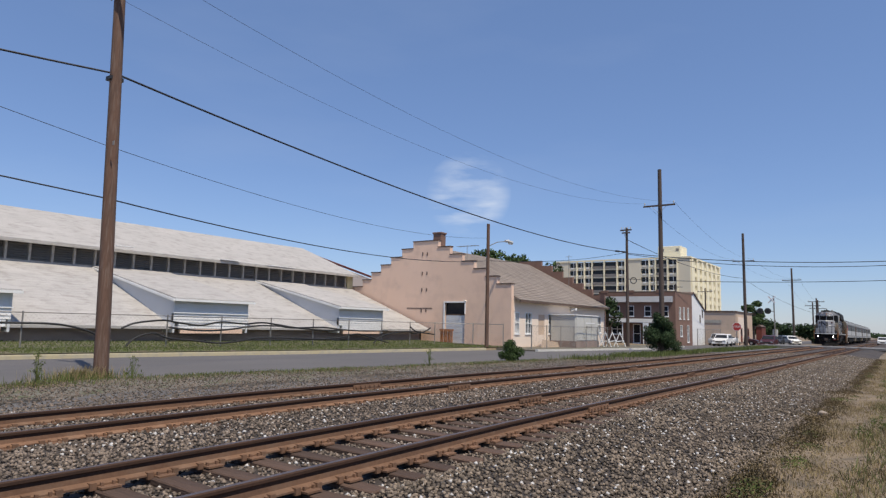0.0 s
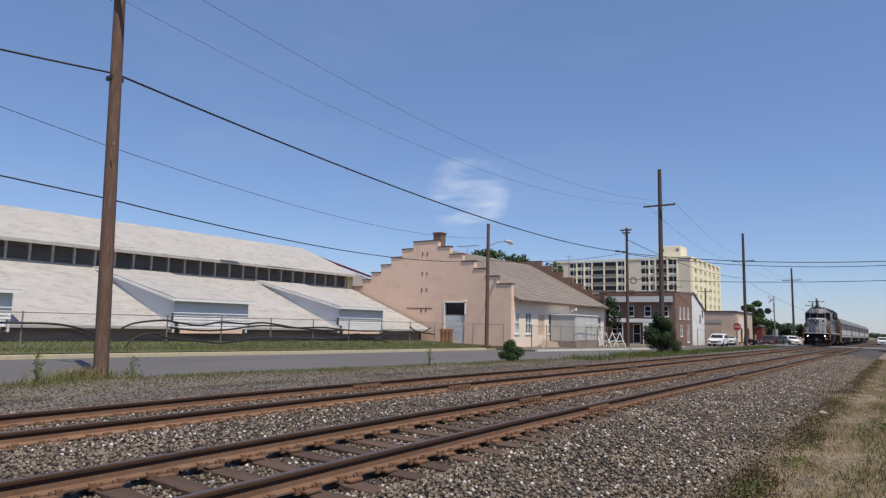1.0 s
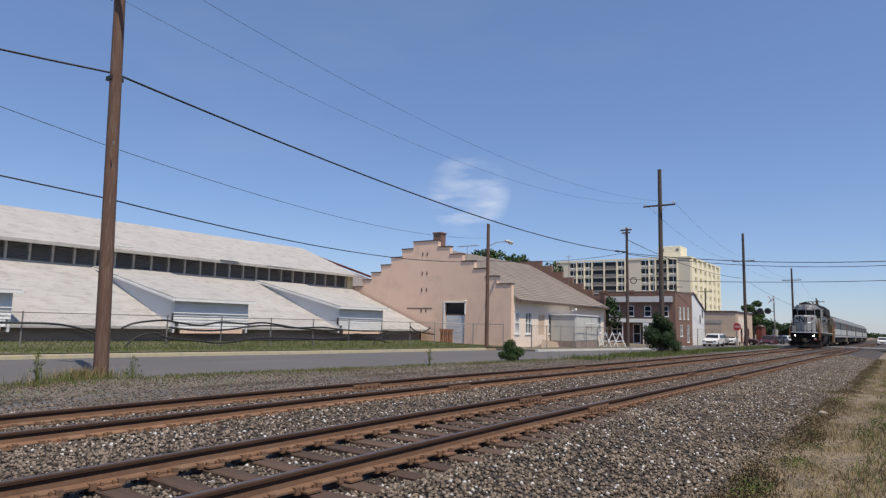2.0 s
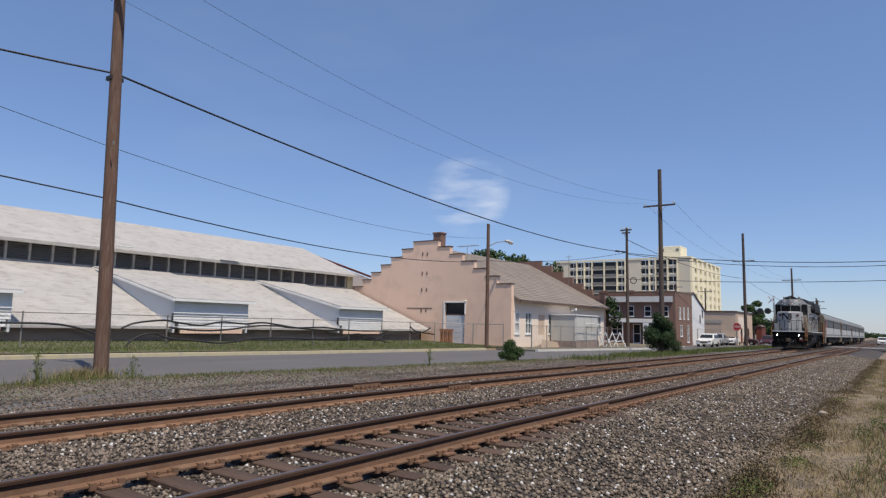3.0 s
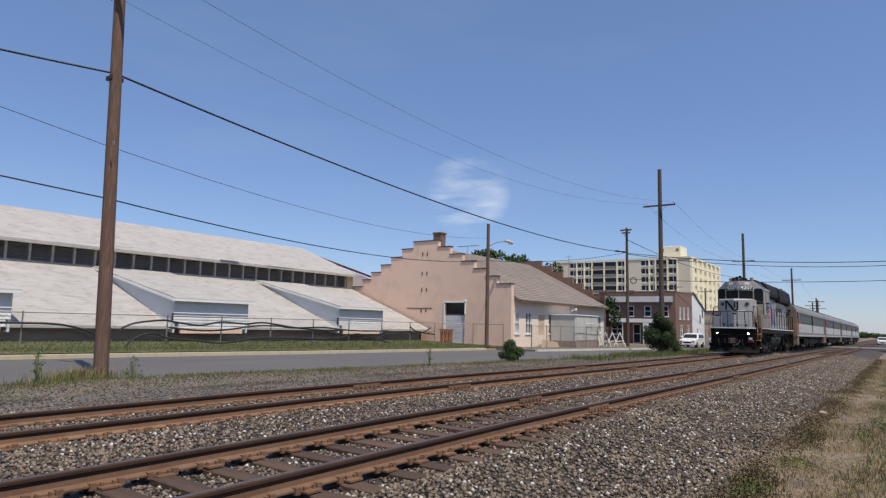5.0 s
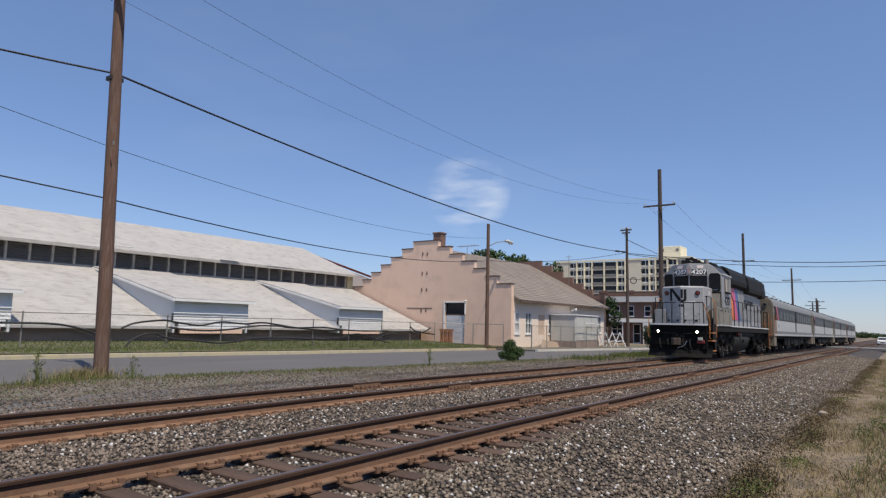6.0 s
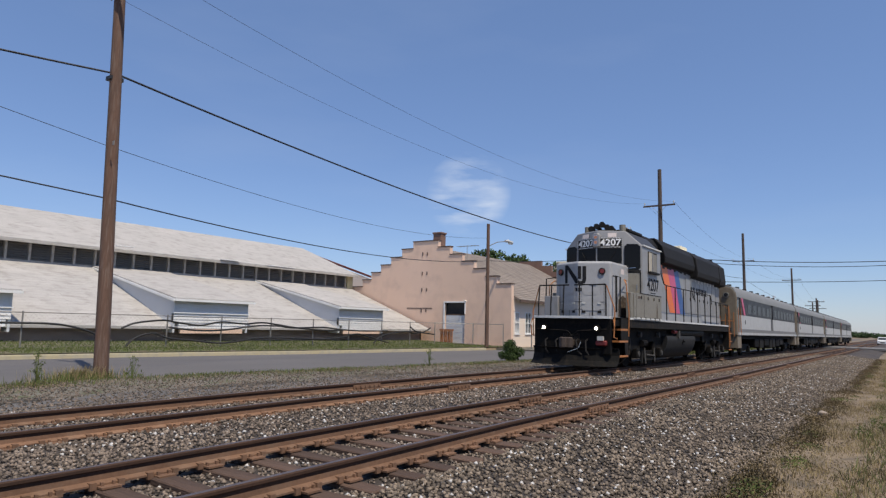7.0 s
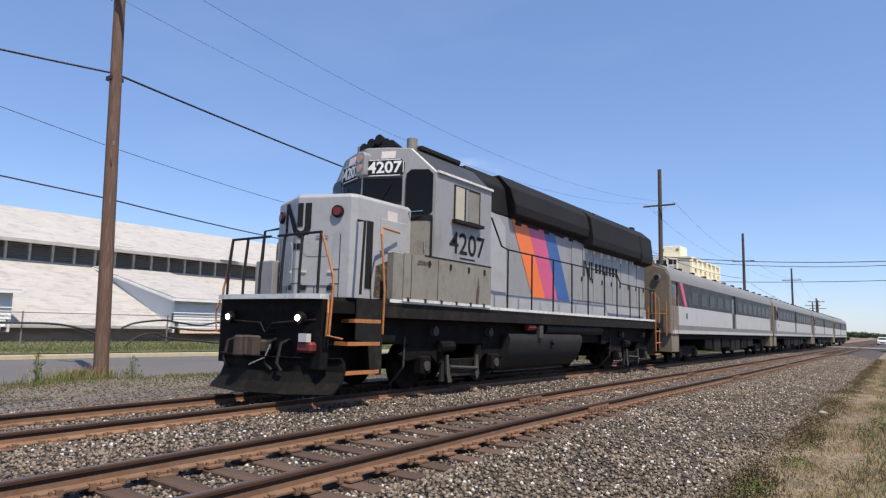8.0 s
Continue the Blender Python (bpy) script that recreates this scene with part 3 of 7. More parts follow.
        bm = prism(B(), [(-34.8, 2.49), (-45.3, 4.74), (-45.3, 4.62), (-34.8, 2.33)], "y", ya - 0.22, ya - 0.16)
        part("rake_board", bm, M["white_paint"], d)
        # eave shade put into the panel's colour, greyer and bluer than the boards
        bm = box(B(), -35.3, ya + 0.12, 1.66, -35.12, yb - 0.12, 2.5)
        part("panel", bm, M["siding_blue"], d, "flat panel with the eave's shade in its grey-blue colour")
        for k in range(5):
            z = 0.75 + k * 0.18
            bm = prism(B(), [(-35.05, z), (-35.09, z + 0.185), (-35.3, z + 0.185), (-35.3, z)], "y", ya + (0.0 if k > 1 else 0.35), yb - 0.0 - (0.0 if k > 1 else 0.2))
            part("board", bm, M["siding"], d)
        part("plinth", box(B(), -35.28, ya + 0.5, 0.45, -35.06, yb - 0.4, 0.74), M["stucco"], d, "peach painted plinth")
        part("ledge", box(B(), -35.28, ya - 0.05, 1.65, -35.0, yb + 0.05, 1.71), M["white_paint"], d)
    # loose bits on the roof
    for x, y, z, ln in ((-44.4, 22.5, 6.4, 1.2), (-44.9, 31.5, 6.3, 1.8), (-45.0, 36.9, 6.25, 3.2)):
        part("roof_flashing", box(B(), x, y - ln / 2, z - 0.13, x + 0.35, y + ln / 2, z - 0.09), M["white_paint"], s, "pale strip of metal flashing")


GABLE = [(-26.85, 4.93), (-28.28, 5.62), (-29.45, 6.33), (-30.7, 7.05), (-32.0, 7.75), (-33.37, 8.5), (-34.75, 9.15)]


def gable_outline(base=-0.4):
    mid = -36.25
    pts = [(-26.85, base), (-26.85, GABLE[0][1])]
    for (xa, za), (xb, zb) in zip(GABLE, GABLE[1:]):
        pts += [(xb, za), (xb, zb)]
    left = [(2 * mid - x, z) for x, z in pts[::-1]]
    return pts + left


def make_peach():
    h = thing("stucco_building", pose(0, 0, 0), "peach stucco building with stepped gable and brown roof", "building")
    # front gable in columns so that the doorway is a true opening
    bm = B()
    steps = [(GABLE[0][0], GABLE[0][1], GABLE[1][0])] + [(GABLE[i][0], GABLE[i][1], GABLE[i + 1][0]) for i in range(1, 6)]
    mid = -36.25
    spans = []
    for xr, z, xl in steps:
        spans += [(xl, xr, z), (2 * mid - xr, 2 * mid - xl, z)]
    spans.append((2 * mid + 34.75, -34.75, 9.15))
    d0, d1, dz = -33.8, -31.62, 3.34
    for xl, xr, z in spans:
        cuts = sorted({xl, xr, *[c for c in (d0, d1) if xl < c < xr]})
        for a, b in zip(cuts, cuts[1:]):
            lo = dz if d0 <= (a + b) / 2 <= d1 else -0.95
            box(bm, a, 47.0, lo, b, 47.4, z)
    bmesh.ops.remove_doubles(bm, verts=bm.verts, dist=0.0005)
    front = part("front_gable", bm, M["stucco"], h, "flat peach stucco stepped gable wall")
    for xl, xr, z in spans:
        part("coping", box(B(), xl - 0.05, 46.93, z, xr + 0.05, 47.46, z + 0.09), M["coping"], h)
    # little tie-rod plates on the gable
    for z in (7.95, 6.1, 4.55, 2.6):
        for x in (-36.55, -36.0):
            part("tie_plate", box(B(), x - 0.05, 46.955, z - 0.16, x + 0.05, 46.999, z + 0.16), M["coping"], h)
    part("crack_strip", box(B(), -38.3, 46.97, 2.78, -35.3, 46.999, 2.86), M["coping"], h)
    # doorway
    part("door_surround", box(box(box(B(), d0 - 0.14, 46.93, -0.4, d0, 47.06, dz), d1, 46.93, 2.3, d1 + 0.1, 47.06, dz), d0 - 0.14, 46.93, dz, d1 + 0.1, 47.06, dz + 0.12), M["white_paint"], h)
    door = part("door", box(B(), d0, 47.16, -0.35, d1, 47.26, 2.2), M["white_paint"], h, "pale grey roll-up door below a dark transom")
    for k in range(5):
        part("door_panel", box(B(), d0 + 0.08, 47.13, -0.3 + k * 0.5, d1 - 0.08, 47.16, 0.12 + k * 0.5), M["siding_blue"], door)
    w = part("transom", box(B(), d0, 47.14, 2.2, d1, 47.2, 2.32), M["coping"], h)
    part("pane", box(B(), d0, 47.22, 2.32, d1, 47.24, dz), M["glass_dark"], w)
    part("lamp", tube(B(), [(d1 + 0.1, 46.98, 3.45), (d1 + 0.1, 46.7, 3.55)], 0.09, tip=0.05), M["white_paint"], h)
    # side wall with windows, and the other walls
    xs = -26.85
    wins = [(47.62, 48.4, 0.7, 2.58), (49.5, 50.7, 0.7, 2.58), (54.0, 55.2, 0.7, 2.55), (65.6, 66.9, 0.8, 2.6)]
    # side wall in a paler copy of the stucco: sunlight painted in
    bm = wall_open(B(), "x", xs, -0.3, 47.4, 67.9, -0.95, 3.85, [(52.0, 53.2, 0.62, 2.45)] + wins)
    part("side_wall", bm, M["stucco_pale"], h, "peach side wall with white windows, coloured paler for sunlight")
    for u0, u1, z0, z1 in wins:
        window(h, "x", xs, u0, u1, z0, z1, 1, M["white_paint"], bars=1, mid=1, deep=0.2)
    part("boarded_window", box(B(), xs - 0.16, 52.0, 0.62, xs - 0.06, 53.2, 2.45), M["tan"], h)
    part("belt", box(B(), xs, 47.4, 2.66, xs + 0.05, 67.9, 2.76), M["stucco_pale"], h)
    part("aerial", tube(tube(B(), [(-30.5, 66.5, 5.7), (-30.5, 66.5, 9.6)], 0.03, 5), [(-30.9, 66.5, 9.4), (-30.1, 66.5, 9.4)], 0.02, 5), M["steel_fence"], h)
    ant = tube(B(), [(-33.5, 50.0, 7.0), (-33.5, 50.0, 8.95)], 0.025, 5)
    tube(ant, [(-34.6, 50.0, 8.9), (-32.2, 50.0, 8.9)], 0.025, 5)
    for k in range(6):
        tube(ant, [(-34.5 + k * 0.42, 49.6, 8.9), (-34.5 + k * 0.42, 50.4, 8.9)], 0.018, 5)
    part("aerial", ant, M["steel_fence"], h)
    part("back_wall", box(B(), -45.65, 47.4, -0.95, -45.35, 67.9, 3.9), M["stucco"], h)
    bm = B()
    for xl, xr, z in spans:
        box(bm, xl, 67.9, -0.95, xr, 68.3, z + 0.1)
    bmesh.ops.remove_doubles(bm, verts=bm.verts, dist=0.0005)
    part("rear_gable", bm, M["brick"], h, "dark brick stepped rear gable")
    # roof
    for sx, nm in ((1, "roof"), (-1, "back_roof")):
        xe, xr = mid + sx * 10.05, mid
        bm = prism(B(), [(xr, 8.75), (xe, 3.62), (xe, 3.46), (xr, 8.55)], "y", 47.42, 67.88)
        r = part(nm, bm, M["shingle_dark"], h, "weathered brown-grey shingle roof")
        if sx == 1:
            n = 26
            for i in range(n):
                xa, xb = xe + (xr - xe) * i / n, xe + (xr - xe) * (i + 1) / n
                za, zb = 3.62 + 5.13 * i / n, 3.62 + 5.13 * (i + 1) / n
                bm = prism(B(), [(xa, za + 0.002), (xa + 0.012, za + 0.026), (xb, zb + 0.006), (xb, zb)], "y", 47.43, 67.87)
                part("shingle_course", bm, M["shingle_dark"], r)
    part("fascia", box(B(), mid + 10.0, 47.42, 3.42, mid + 10.08, 67.88, 3.6), M["coping"], h)
    part("chimney", box(box(B(), -35.75, 47.5, 8.3, -34.85, 48.3, 9.9), -35.82, 47.43, 9.9, -34.78, 48.37, 10.05), M["brick"], h, "short dark brick chimney", bevel=0.02)
    part("wall_lamp", tube(B(), [(-26.8, 58.9, 3.0), (-26.5, 58.9, 3.2), (-26.2, 58.9, 3.15)], 0.1, tip=0.14), M["white_paint"], h)


def make_box_unit():
    u = thing("utility_enclosure", pose(0, 0, 0), "large grey metal utility enclosure beside the peach building", "enclosure")
    part("body", box(B(), -26.7, 54.2, 0.1, -24.2, 59.4, 2.45), M["box_grey"], u, bevel=0.03)
    part("lid", box(B(), -26.75, 54.1, 2.45, -24.1, 59.5, 2.56), M["siding"], u, bevel=0.02)
    part("base", box(B(), -26.75, 54.1, -0.9, -24.1, 59.5, 0.1), M["dark_wall"], u)
    for k in range(3):
        part("door", box(B(), -24.2, 54.4 + 1.7 * k, 0.2, -24.16, 55.95 + 1.7 * k, 2.3), M["box_grey"], u)
    part("nameplate", box(B(), -24.155, 56.4, 1.75, -24.14, 58.6, 1.85), M["white_paint"], u)
    for k in range(3):
        part("vent", box(B(), -24.155, 56.6 + k * 0.5, 1.35, -24.14, 56.9 + k * 0.5, 1.5), M["louver"], u)


def make_town():
    # brick corner building
    b = thing("brick_building", pose(0, 0, 0), "two-storey brown brick corner building with grey cornice", "building")
    x0, x1, y0, y1 = -34.0, -23.6, 84.0, 92.0
    fw = [(-32.5, -31.0, 3.05, 4.45), (-29.95, -29.05, 3.05, 4.45), (-27.65, -26.75, 3.05, 4.45), (-25.3, -24.5, 3.05, 4.45), (-32.2, -30.6, 0.6, 2.0), (-29.2, -28.2, -0.5, 2.0), (-26.9, -25.6, 0.3, 2.0)]
    part("front_wall", wall_open(B(), "y", y0, 0.3, x0, x1, -1.1, 6.2, fw), M["brick"], b)
    for u0, u1, z0, z1 in fw:
        window(b, "y", y0, u0, u1, z0, z1, -1, M["white_paint"], bars=1 if u1 - u0 > 1.2 else 0, mid=1)
    sw = [(85.6, 86.4, 2.8, 4.35), (87.5, 88.2, 2.8, 4.4), (89.5, 90.3, 2.8, 4.4), (86.0, 87.0, 0.5, 2.0), (89.3, 90.3, -0.3, 2.0)]
    part("side_wall", wall_open(B(), "x", x1, -0.3, y0 + 0.3, y1, -1.1, 6.2, sw), M["brick"], b)
    for u0, u1, z0, z1 in sw:
        window(b, "x", x1, u0, u1, z0, z1, 1, M["white_paint"], bars=0, mid=1)
    part("roof", box(B(), x0, y0, 6.2, x1, y1, 6.4), M["coping"], b)
    slate = mat("blue_grey_band", (0.30, 0.31, 0.33), (0.23, 0.24, 0.255), big=1, fine=14, rough=0.8)
    part("cornice", prism(B(), [(y0 - 0.45, 4.95), (y0, 5.72), (y0, 4.9)], "x", x0, x1 - 0.3), slate, b, "grey metal cornice band")
    part("awning", prism(B(), [(y0 - 1.4, 2.25), (y0, 2.75), (y0, 2.55), (y0 - 1.4, 2.15)], "x", x0, -24.6), slate, b)
    for x in (-33, -30.2, -27.4, -24.8):
        part("awning_post", box(B(), x - 0.05, y0 - 1.3, -1.1, x + 0.05, y0 - 1.2, 2.2), M["white_paint"], b)
    for x in (-33.2, -29.6, -25.6):
        part("parapet_block", box(B(), x - 0.5, y0 - 0.05, 6.2, x + 0.5, y0 + 0.4, 6.55), M["brick"], b)
    part("rear_walls", box(box(B(), x0, y0 + 0.3, -1.1, x0 + 0.3, y1, 6.2), x0 + 0.3, y1 - 0.3, -1.1, x1 - 0.3, y1, 6.2), M["brick"], b)
    # white house
    w = thing("white_house", pose(0, 0, 0), "white-painted house with a steep lean-to gable end", "house")
    part("wall", prism(B(), [(92.3, -1.1), (100.4, -1.1), (100.4, 4.3), (94.2, 6.6), (92.3, 6.0)], "x", -33, -24.0), M["white_paint"], w)
    part("roof", prism(B(), [(94.2, 6.62), (100.8, 4.17), (100.8, 4.33), (94.2, 6.8), (92.1, 6.15), (92.1, 6.0)], "x", -33.2, -23.85), M["coping"], w)
    for y, z in ((97.4, 2.4), (98.8, 3.2)):
        ww = part("window", box(B(), -24.0, y, z, -23.95, y + 0.7, z + 1.3), M["siding_blue"], w)
        part("pane", box(B(), -23.95, y + 0.08, z + 0.08, -23.94, y + 0.62, z + 1.22), M["glass_dark"], ww)
    # tan flat-roofed shop
    t = thing("tan_shop", pose(0, 0, 0), "low tan stucco shop with a flat dark roof edge", "building")
    part("body", box(B(), -33, 107, -1.1, -21.0, 121, 4.3), M["tan"], t)
    part("coping", box(B(), -33.1, 106.9, 4.3, -20.9, 121.1, 4.55), M["coping"], t)
    part("side_panel", box(B(), -21.0, 109, -0.3, -20.92, 115, 3.6), M["stucco_pale"], t)
    part("sign_band", box(B(), -27, 106.93, 2.6, -23, 106.99, 3.1), M["concrete"], t)
    for y in (110.5, 116):
        d = part("door", box(B(), -20.92, y, -0.3, -20.85, y + 1.1, 1.9), M["red_trim"], t)
        part("pane", box(B(), -20.85, y + 0.15, 0.7, -20.84, y + 0.95, 1.7), M["glass_dark"], d)
    a = thing("red_shed", pose(0, 0, 0), "small red-brown shed at the crossing", "shed")
    part("body", box(B(), -20.6, 122, -1.1, -19.7, 126, 2.2), M["red_trim"], a)
    part("roof", prism(B(), [(-20.7, 2.2), (-20.15, 2.6), (-19.6, 2.2)], "y", 121.9, 126.1), M["coping"], a)
    # building with a red rake, behind the shed
    r = thing("red_roofed_building", pose(0, 0, 0), "building with a red-brown roof edge behind the shed", "building")
    part("roof", prism(B(), [(-66, 11.0), (-53.2, 7.14), (-53.2, 6.9), (-66, 10.75)], "y", 57.8, 58.05), M["red_trim"], r)
    part("wall", prism(B(), [(-66, -0.8), (-66, 10.5), (-53.5, 6.8), (-53.5, -0.8)], "y", 57.85, 58.3), M["stucco_pale"], r)


def make_tower():
    """Nine storeys, seen across the town."""
    t = thing("apartment_tower", pose(-50.6, 196.5, -0.3), "nine-storey cream concrete apartment tower with balconies", "apartment building")
    H, n = 23.4, 9
    fh = H / n
    # front in a duller copy of the cream: shade is in the colour
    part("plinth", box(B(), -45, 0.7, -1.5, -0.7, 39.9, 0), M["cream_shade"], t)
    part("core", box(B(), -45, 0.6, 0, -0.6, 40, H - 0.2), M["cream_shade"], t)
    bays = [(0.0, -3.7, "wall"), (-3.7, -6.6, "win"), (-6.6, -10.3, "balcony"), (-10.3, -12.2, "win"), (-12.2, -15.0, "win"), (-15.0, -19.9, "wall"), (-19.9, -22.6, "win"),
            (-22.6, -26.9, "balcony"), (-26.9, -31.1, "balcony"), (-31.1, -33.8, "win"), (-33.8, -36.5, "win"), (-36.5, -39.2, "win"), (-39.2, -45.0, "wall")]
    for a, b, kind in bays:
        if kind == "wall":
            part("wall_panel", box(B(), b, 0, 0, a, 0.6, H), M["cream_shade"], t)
            continue
        part("pier", box(B(), a - 0.35, -0.3, 0, a, 0.6, H), M["cream"], t)
        for k in range(n):
            z = k * fh
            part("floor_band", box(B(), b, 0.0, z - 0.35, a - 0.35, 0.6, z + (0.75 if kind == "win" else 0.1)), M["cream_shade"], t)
            if kind == "win":
                w = part("window", box(B(), b + 0.2, 0.35, z + 0.75, a - 0.5, 0.45, z + fh - 0.35), M["glass_dark"], t)
                part("frame", box(B(), (a + b) / 2 - 0.1, 0.25, z + 0.75, (a + b) / 2 + 0.1, 0.35, z + fh - 0.35), M["white_paint"], w)
                part("air_conditioner", box(B(), (a + b) / 2 - 0.75, -0.12, z + 0.28, (a + b) / 2 + 0.1, 0.0, z + 0.66), M["white_paint"], w)
            else:
                w = part("balcony", box(B(), b, 0.52, z + 0.1, a - 0.35, 0.58, z + fh - 0.35), M["glass_dark"], t)
                part("railing", box(B(), b, -0.1, z + 0.1, a - 0.35, -0.05, z + 0.95), M["louver"], w)
    part("parapet", box(B(), -45, -0.2, H, 0.2, 0.7, H + 0.5), M["cream"], t)
    # sunlit end, its brightness put into the lighter cream
    y = 0.6
    for i in range(13):
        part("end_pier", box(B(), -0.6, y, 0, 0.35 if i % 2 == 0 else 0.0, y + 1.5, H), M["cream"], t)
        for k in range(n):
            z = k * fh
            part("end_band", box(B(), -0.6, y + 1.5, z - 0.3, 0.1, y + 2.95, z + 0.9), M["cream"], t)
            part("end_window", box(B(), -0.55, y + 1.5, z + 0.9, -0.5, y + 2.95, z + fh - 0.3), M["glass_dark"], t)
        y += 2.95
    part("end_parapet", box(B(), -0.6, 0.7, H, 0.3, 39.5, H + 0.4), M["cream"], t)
    part("penthouse", box(B(), -10.5, 3, H, -3.5, 10, H + 4.2), M["cream"], t, bevel=0.1)
    for x in (-9.5, -5.0):
        part("penthouse_vent", box(B(), x, 2.95, H + 2.6, x + 0.9, 3.0, H + 3.4), M["louver"], t)


make_shed()
make_peach()
make_box_unit()
make_town()
make_tower()


# ---- poles, wires, lamps ----
def pole(x, y, top, r0, r1, material, label, lean=(0, 0), arms=(), group="utility poles"):
    """arms: (height, half length, number of insulators)."""
    zb = ground_z(x, y) - 0.4
    p = thing("utility_pole", pose(x, y, 0), label, "utility pole", group)
    bm = tube(B(), [(lean[0] * k / 6, lean[1] * k / 6, zb + (top - zb) * k / 6) for k in range(7)], r0, 12, tip=r1)
    part("shaft", bm, material, p, smooth=True)
    for z, half, n in arms:
        f = (z - zb) / (top - zb)
        ox, oy = lean[0] * f, lean[1] * f
        a = part("crossarm", box(B(), ox - half, oy - r0 - 0.12, z - 0.07, ox + half, oy - r0, z + 0.07), material, p)
        for k in range(n):
            u = ox - half + 0.12 + (2 * half - 0.24) * k / max(1, n - 1)
            bm = tube(tube(B(), [(u, oy - r0 - 0.06, z + 0.07), (u, oy - r0 - 0.06, z + 0.2)], 0.02, 6), [(u, oy - r0 - 0.06, z + 0.18), (u, oy - r0 - 0.06, z + 0.34)], 0.06, 8, tip=0.04)
            part("insulator", bm, M["box_grey"], a)
        for s in (-1, 1):
            part("brace", tube(B(), [(ox + s * half * 0.5, oy - r0 - 0.13, z - 0.05), (ox, oy - r0 - 0.02, z - 0.7)], 0.015, 5), M["steel_fence"], a)
    return p


def wire(a, b, sag, r=0.02, label="dark overhead cable between utility poles", n=26):
    a, b = Vector(a), Vector(b)
    pts = []
    for i in range(n + 1):
        f = i / n
        p = a.lerp(b, f)
        p.z -= sag * 4 * f * (1 - f)
        pts.append(p)
    bm = tube(B(), pts, r, 6)
    return tagged(part("overhead_wire", bm, M["wire"], label=label), category="overhead wire", group="overhead wires")


def make_poles():
    p = pole(-18.6, 9.1, 13.5, 0.205, 0.155, M["pole_wood"], "tall reddish-brown wooden pole in weeds beside the tracks", lean=(-1.05, 0.0), arms=((11.9, 1.4, 2),))
    part("number_tag", box(B(), -0.1, -0.215, 6.42, 0.0, -0.2, 6.55), M["louver"], p)
    part("cable_bracket", box(B(), -0.92, -0.2, 8.6, -0.6, 0.2, 8.72), M["black"], p)
    pole(-17.2, 57, 15.9, 0.24, 0.17, M["pole_grey"], "tall dark wooden pole with one crossarm behind a bush", arms=((12.5, 1.42, 2),))
    pole(-19.5, 107, 16.7, 0.26, 0.18, M["pole_grey"], "tall weathered pole with a crossarm near the crossing", arms=((12.3, 1.55, 2),))
    pole(-17.3, 143, 14.2, 0.24, 0.16, M["pole_grey"], "distant dark pole with a crossarm", arms=((11.8, 1.7, 2),))
    pole(-18, 198, 10.3, 0.24, 0.16, M["pole_grey"], "distant dark pole with a crossarm", arms=((8.0, 2.0, 2),))
    pole(-26.75, 42.95, 9.55, 0.165, 0.125, M["pole_wood"], "bare brown wooden pole at the fence corner")
    q = pole(-23.7, 66.5, 12.3, 0.19, 0.13, M["pole_grey"], "wooden pole with a short double crossarm and cable loop", arms=((12.0, 0.62, 4), (11.7, 0.45, 0)))
    ring = [(0.75 + 0.32 * math.cos(a * math.tau / 18), -0.2, 6.5 + 0.32 * math.sin(a * math.tau / 18)) for a in range(19)]
    part("cable_loop", tube(B(), ring, 0.045, 6), M["wire"], q)
    for y, x, h in ((150, -42, 12), (152, -36, 11), (160, -14.8, 9.0), (170, -16.5, 8.5)):
        pole(x, y, h, 0.2, 0.14, M["pole_grey"], "far thin pole behind the crossing", arms=((h - 0.8, 1.6, 2),))
    # cables
    P1 = (-19.35, 9.1)
    wire((-21.0, -40, 8.9), (*P1, 8.85), 1.5, 0.03)
    main = wire((*P1, 8.85), (-23.7, 66.5, 9.6), 1.04, 0.034)
    wire((-21.0, -40, 8.9), (-19.2, 9.1, 4.9), 0.4, 0.022)
    wire((-19.2, 9.1, 4.9), (-26.75, 42.95, 6.55), 0.7, 0.022)
    wire((-26.75, 42.95, 6.55), (-23.7, 66.5, 9.6), 0.42, 0.022)
    wire((-21.0, -40, 14.6), (-19.4, 9.1, 6.55), 0.3, 0.009)
    wire((-19.4, 9.1, 6.55), (-26.75, 42.95, 8.4), 0.8, 0.009)
    for dx in (-1.28, 1.28):
        wire((-19.6 + dx, 9.0, 12.15), (-17.2 + dx, 56.8, 12.8), 1.9, 0.006, "thin grey overhead line wire")
        wire((-17.2 + dx, 56.8, 12.8), (-19.5 + dx, 106.8, 12.6), 1.2, 0.009, "thin grey overhead line wire")
        wire((-19.5 + dx, 106.8, 12.6), (-17.3 + dx, 142.8, 12.1), 1.0, 0.01, "thin grey overhead line wire")
        wire((-17.3 + dx, 142.8, 12.1), (-18 + dx, 198, 8.3), 1.0, 0.01, "thin grey overhead line wire")
    # cables across the tracks at the side street
    wire((-23.7, 66.5, 9.5), (14.0, 72.0, 9.0), 1.2, 0.034)
    wire((-23.7, 66.5, 9.4), (14.0, 72.0, 9.05), 1.6, 0.028)
    wire((-23.7, 66.5, 6.7), (14.0, 72.0, 7.05), 0.65, 0.028)
    wire((-23.7, 66.5, 11.0), (-19.5, 107, 9.6), 0.8, 0.03)
    wire((-19.5, 107, 9.5), (-12, 150, 5.0), 1.0, 0.02)
    pole(14.0, 72.0, 10.5, 0.2, 0.14, M["pole_grey"], "dark wooden pole beyond the tracks")
    # splice boxes on the cable
    for x, y, z in ((-23.42, 62.9, 9.31), (-23.52, 64.9, 9.46)):
        part("splice_case", tube(B(), [(x, y - 0.5, z - 0.03), (x, y + 0.6, z + 0.05)], 0.09, 8), M["wire"], main)
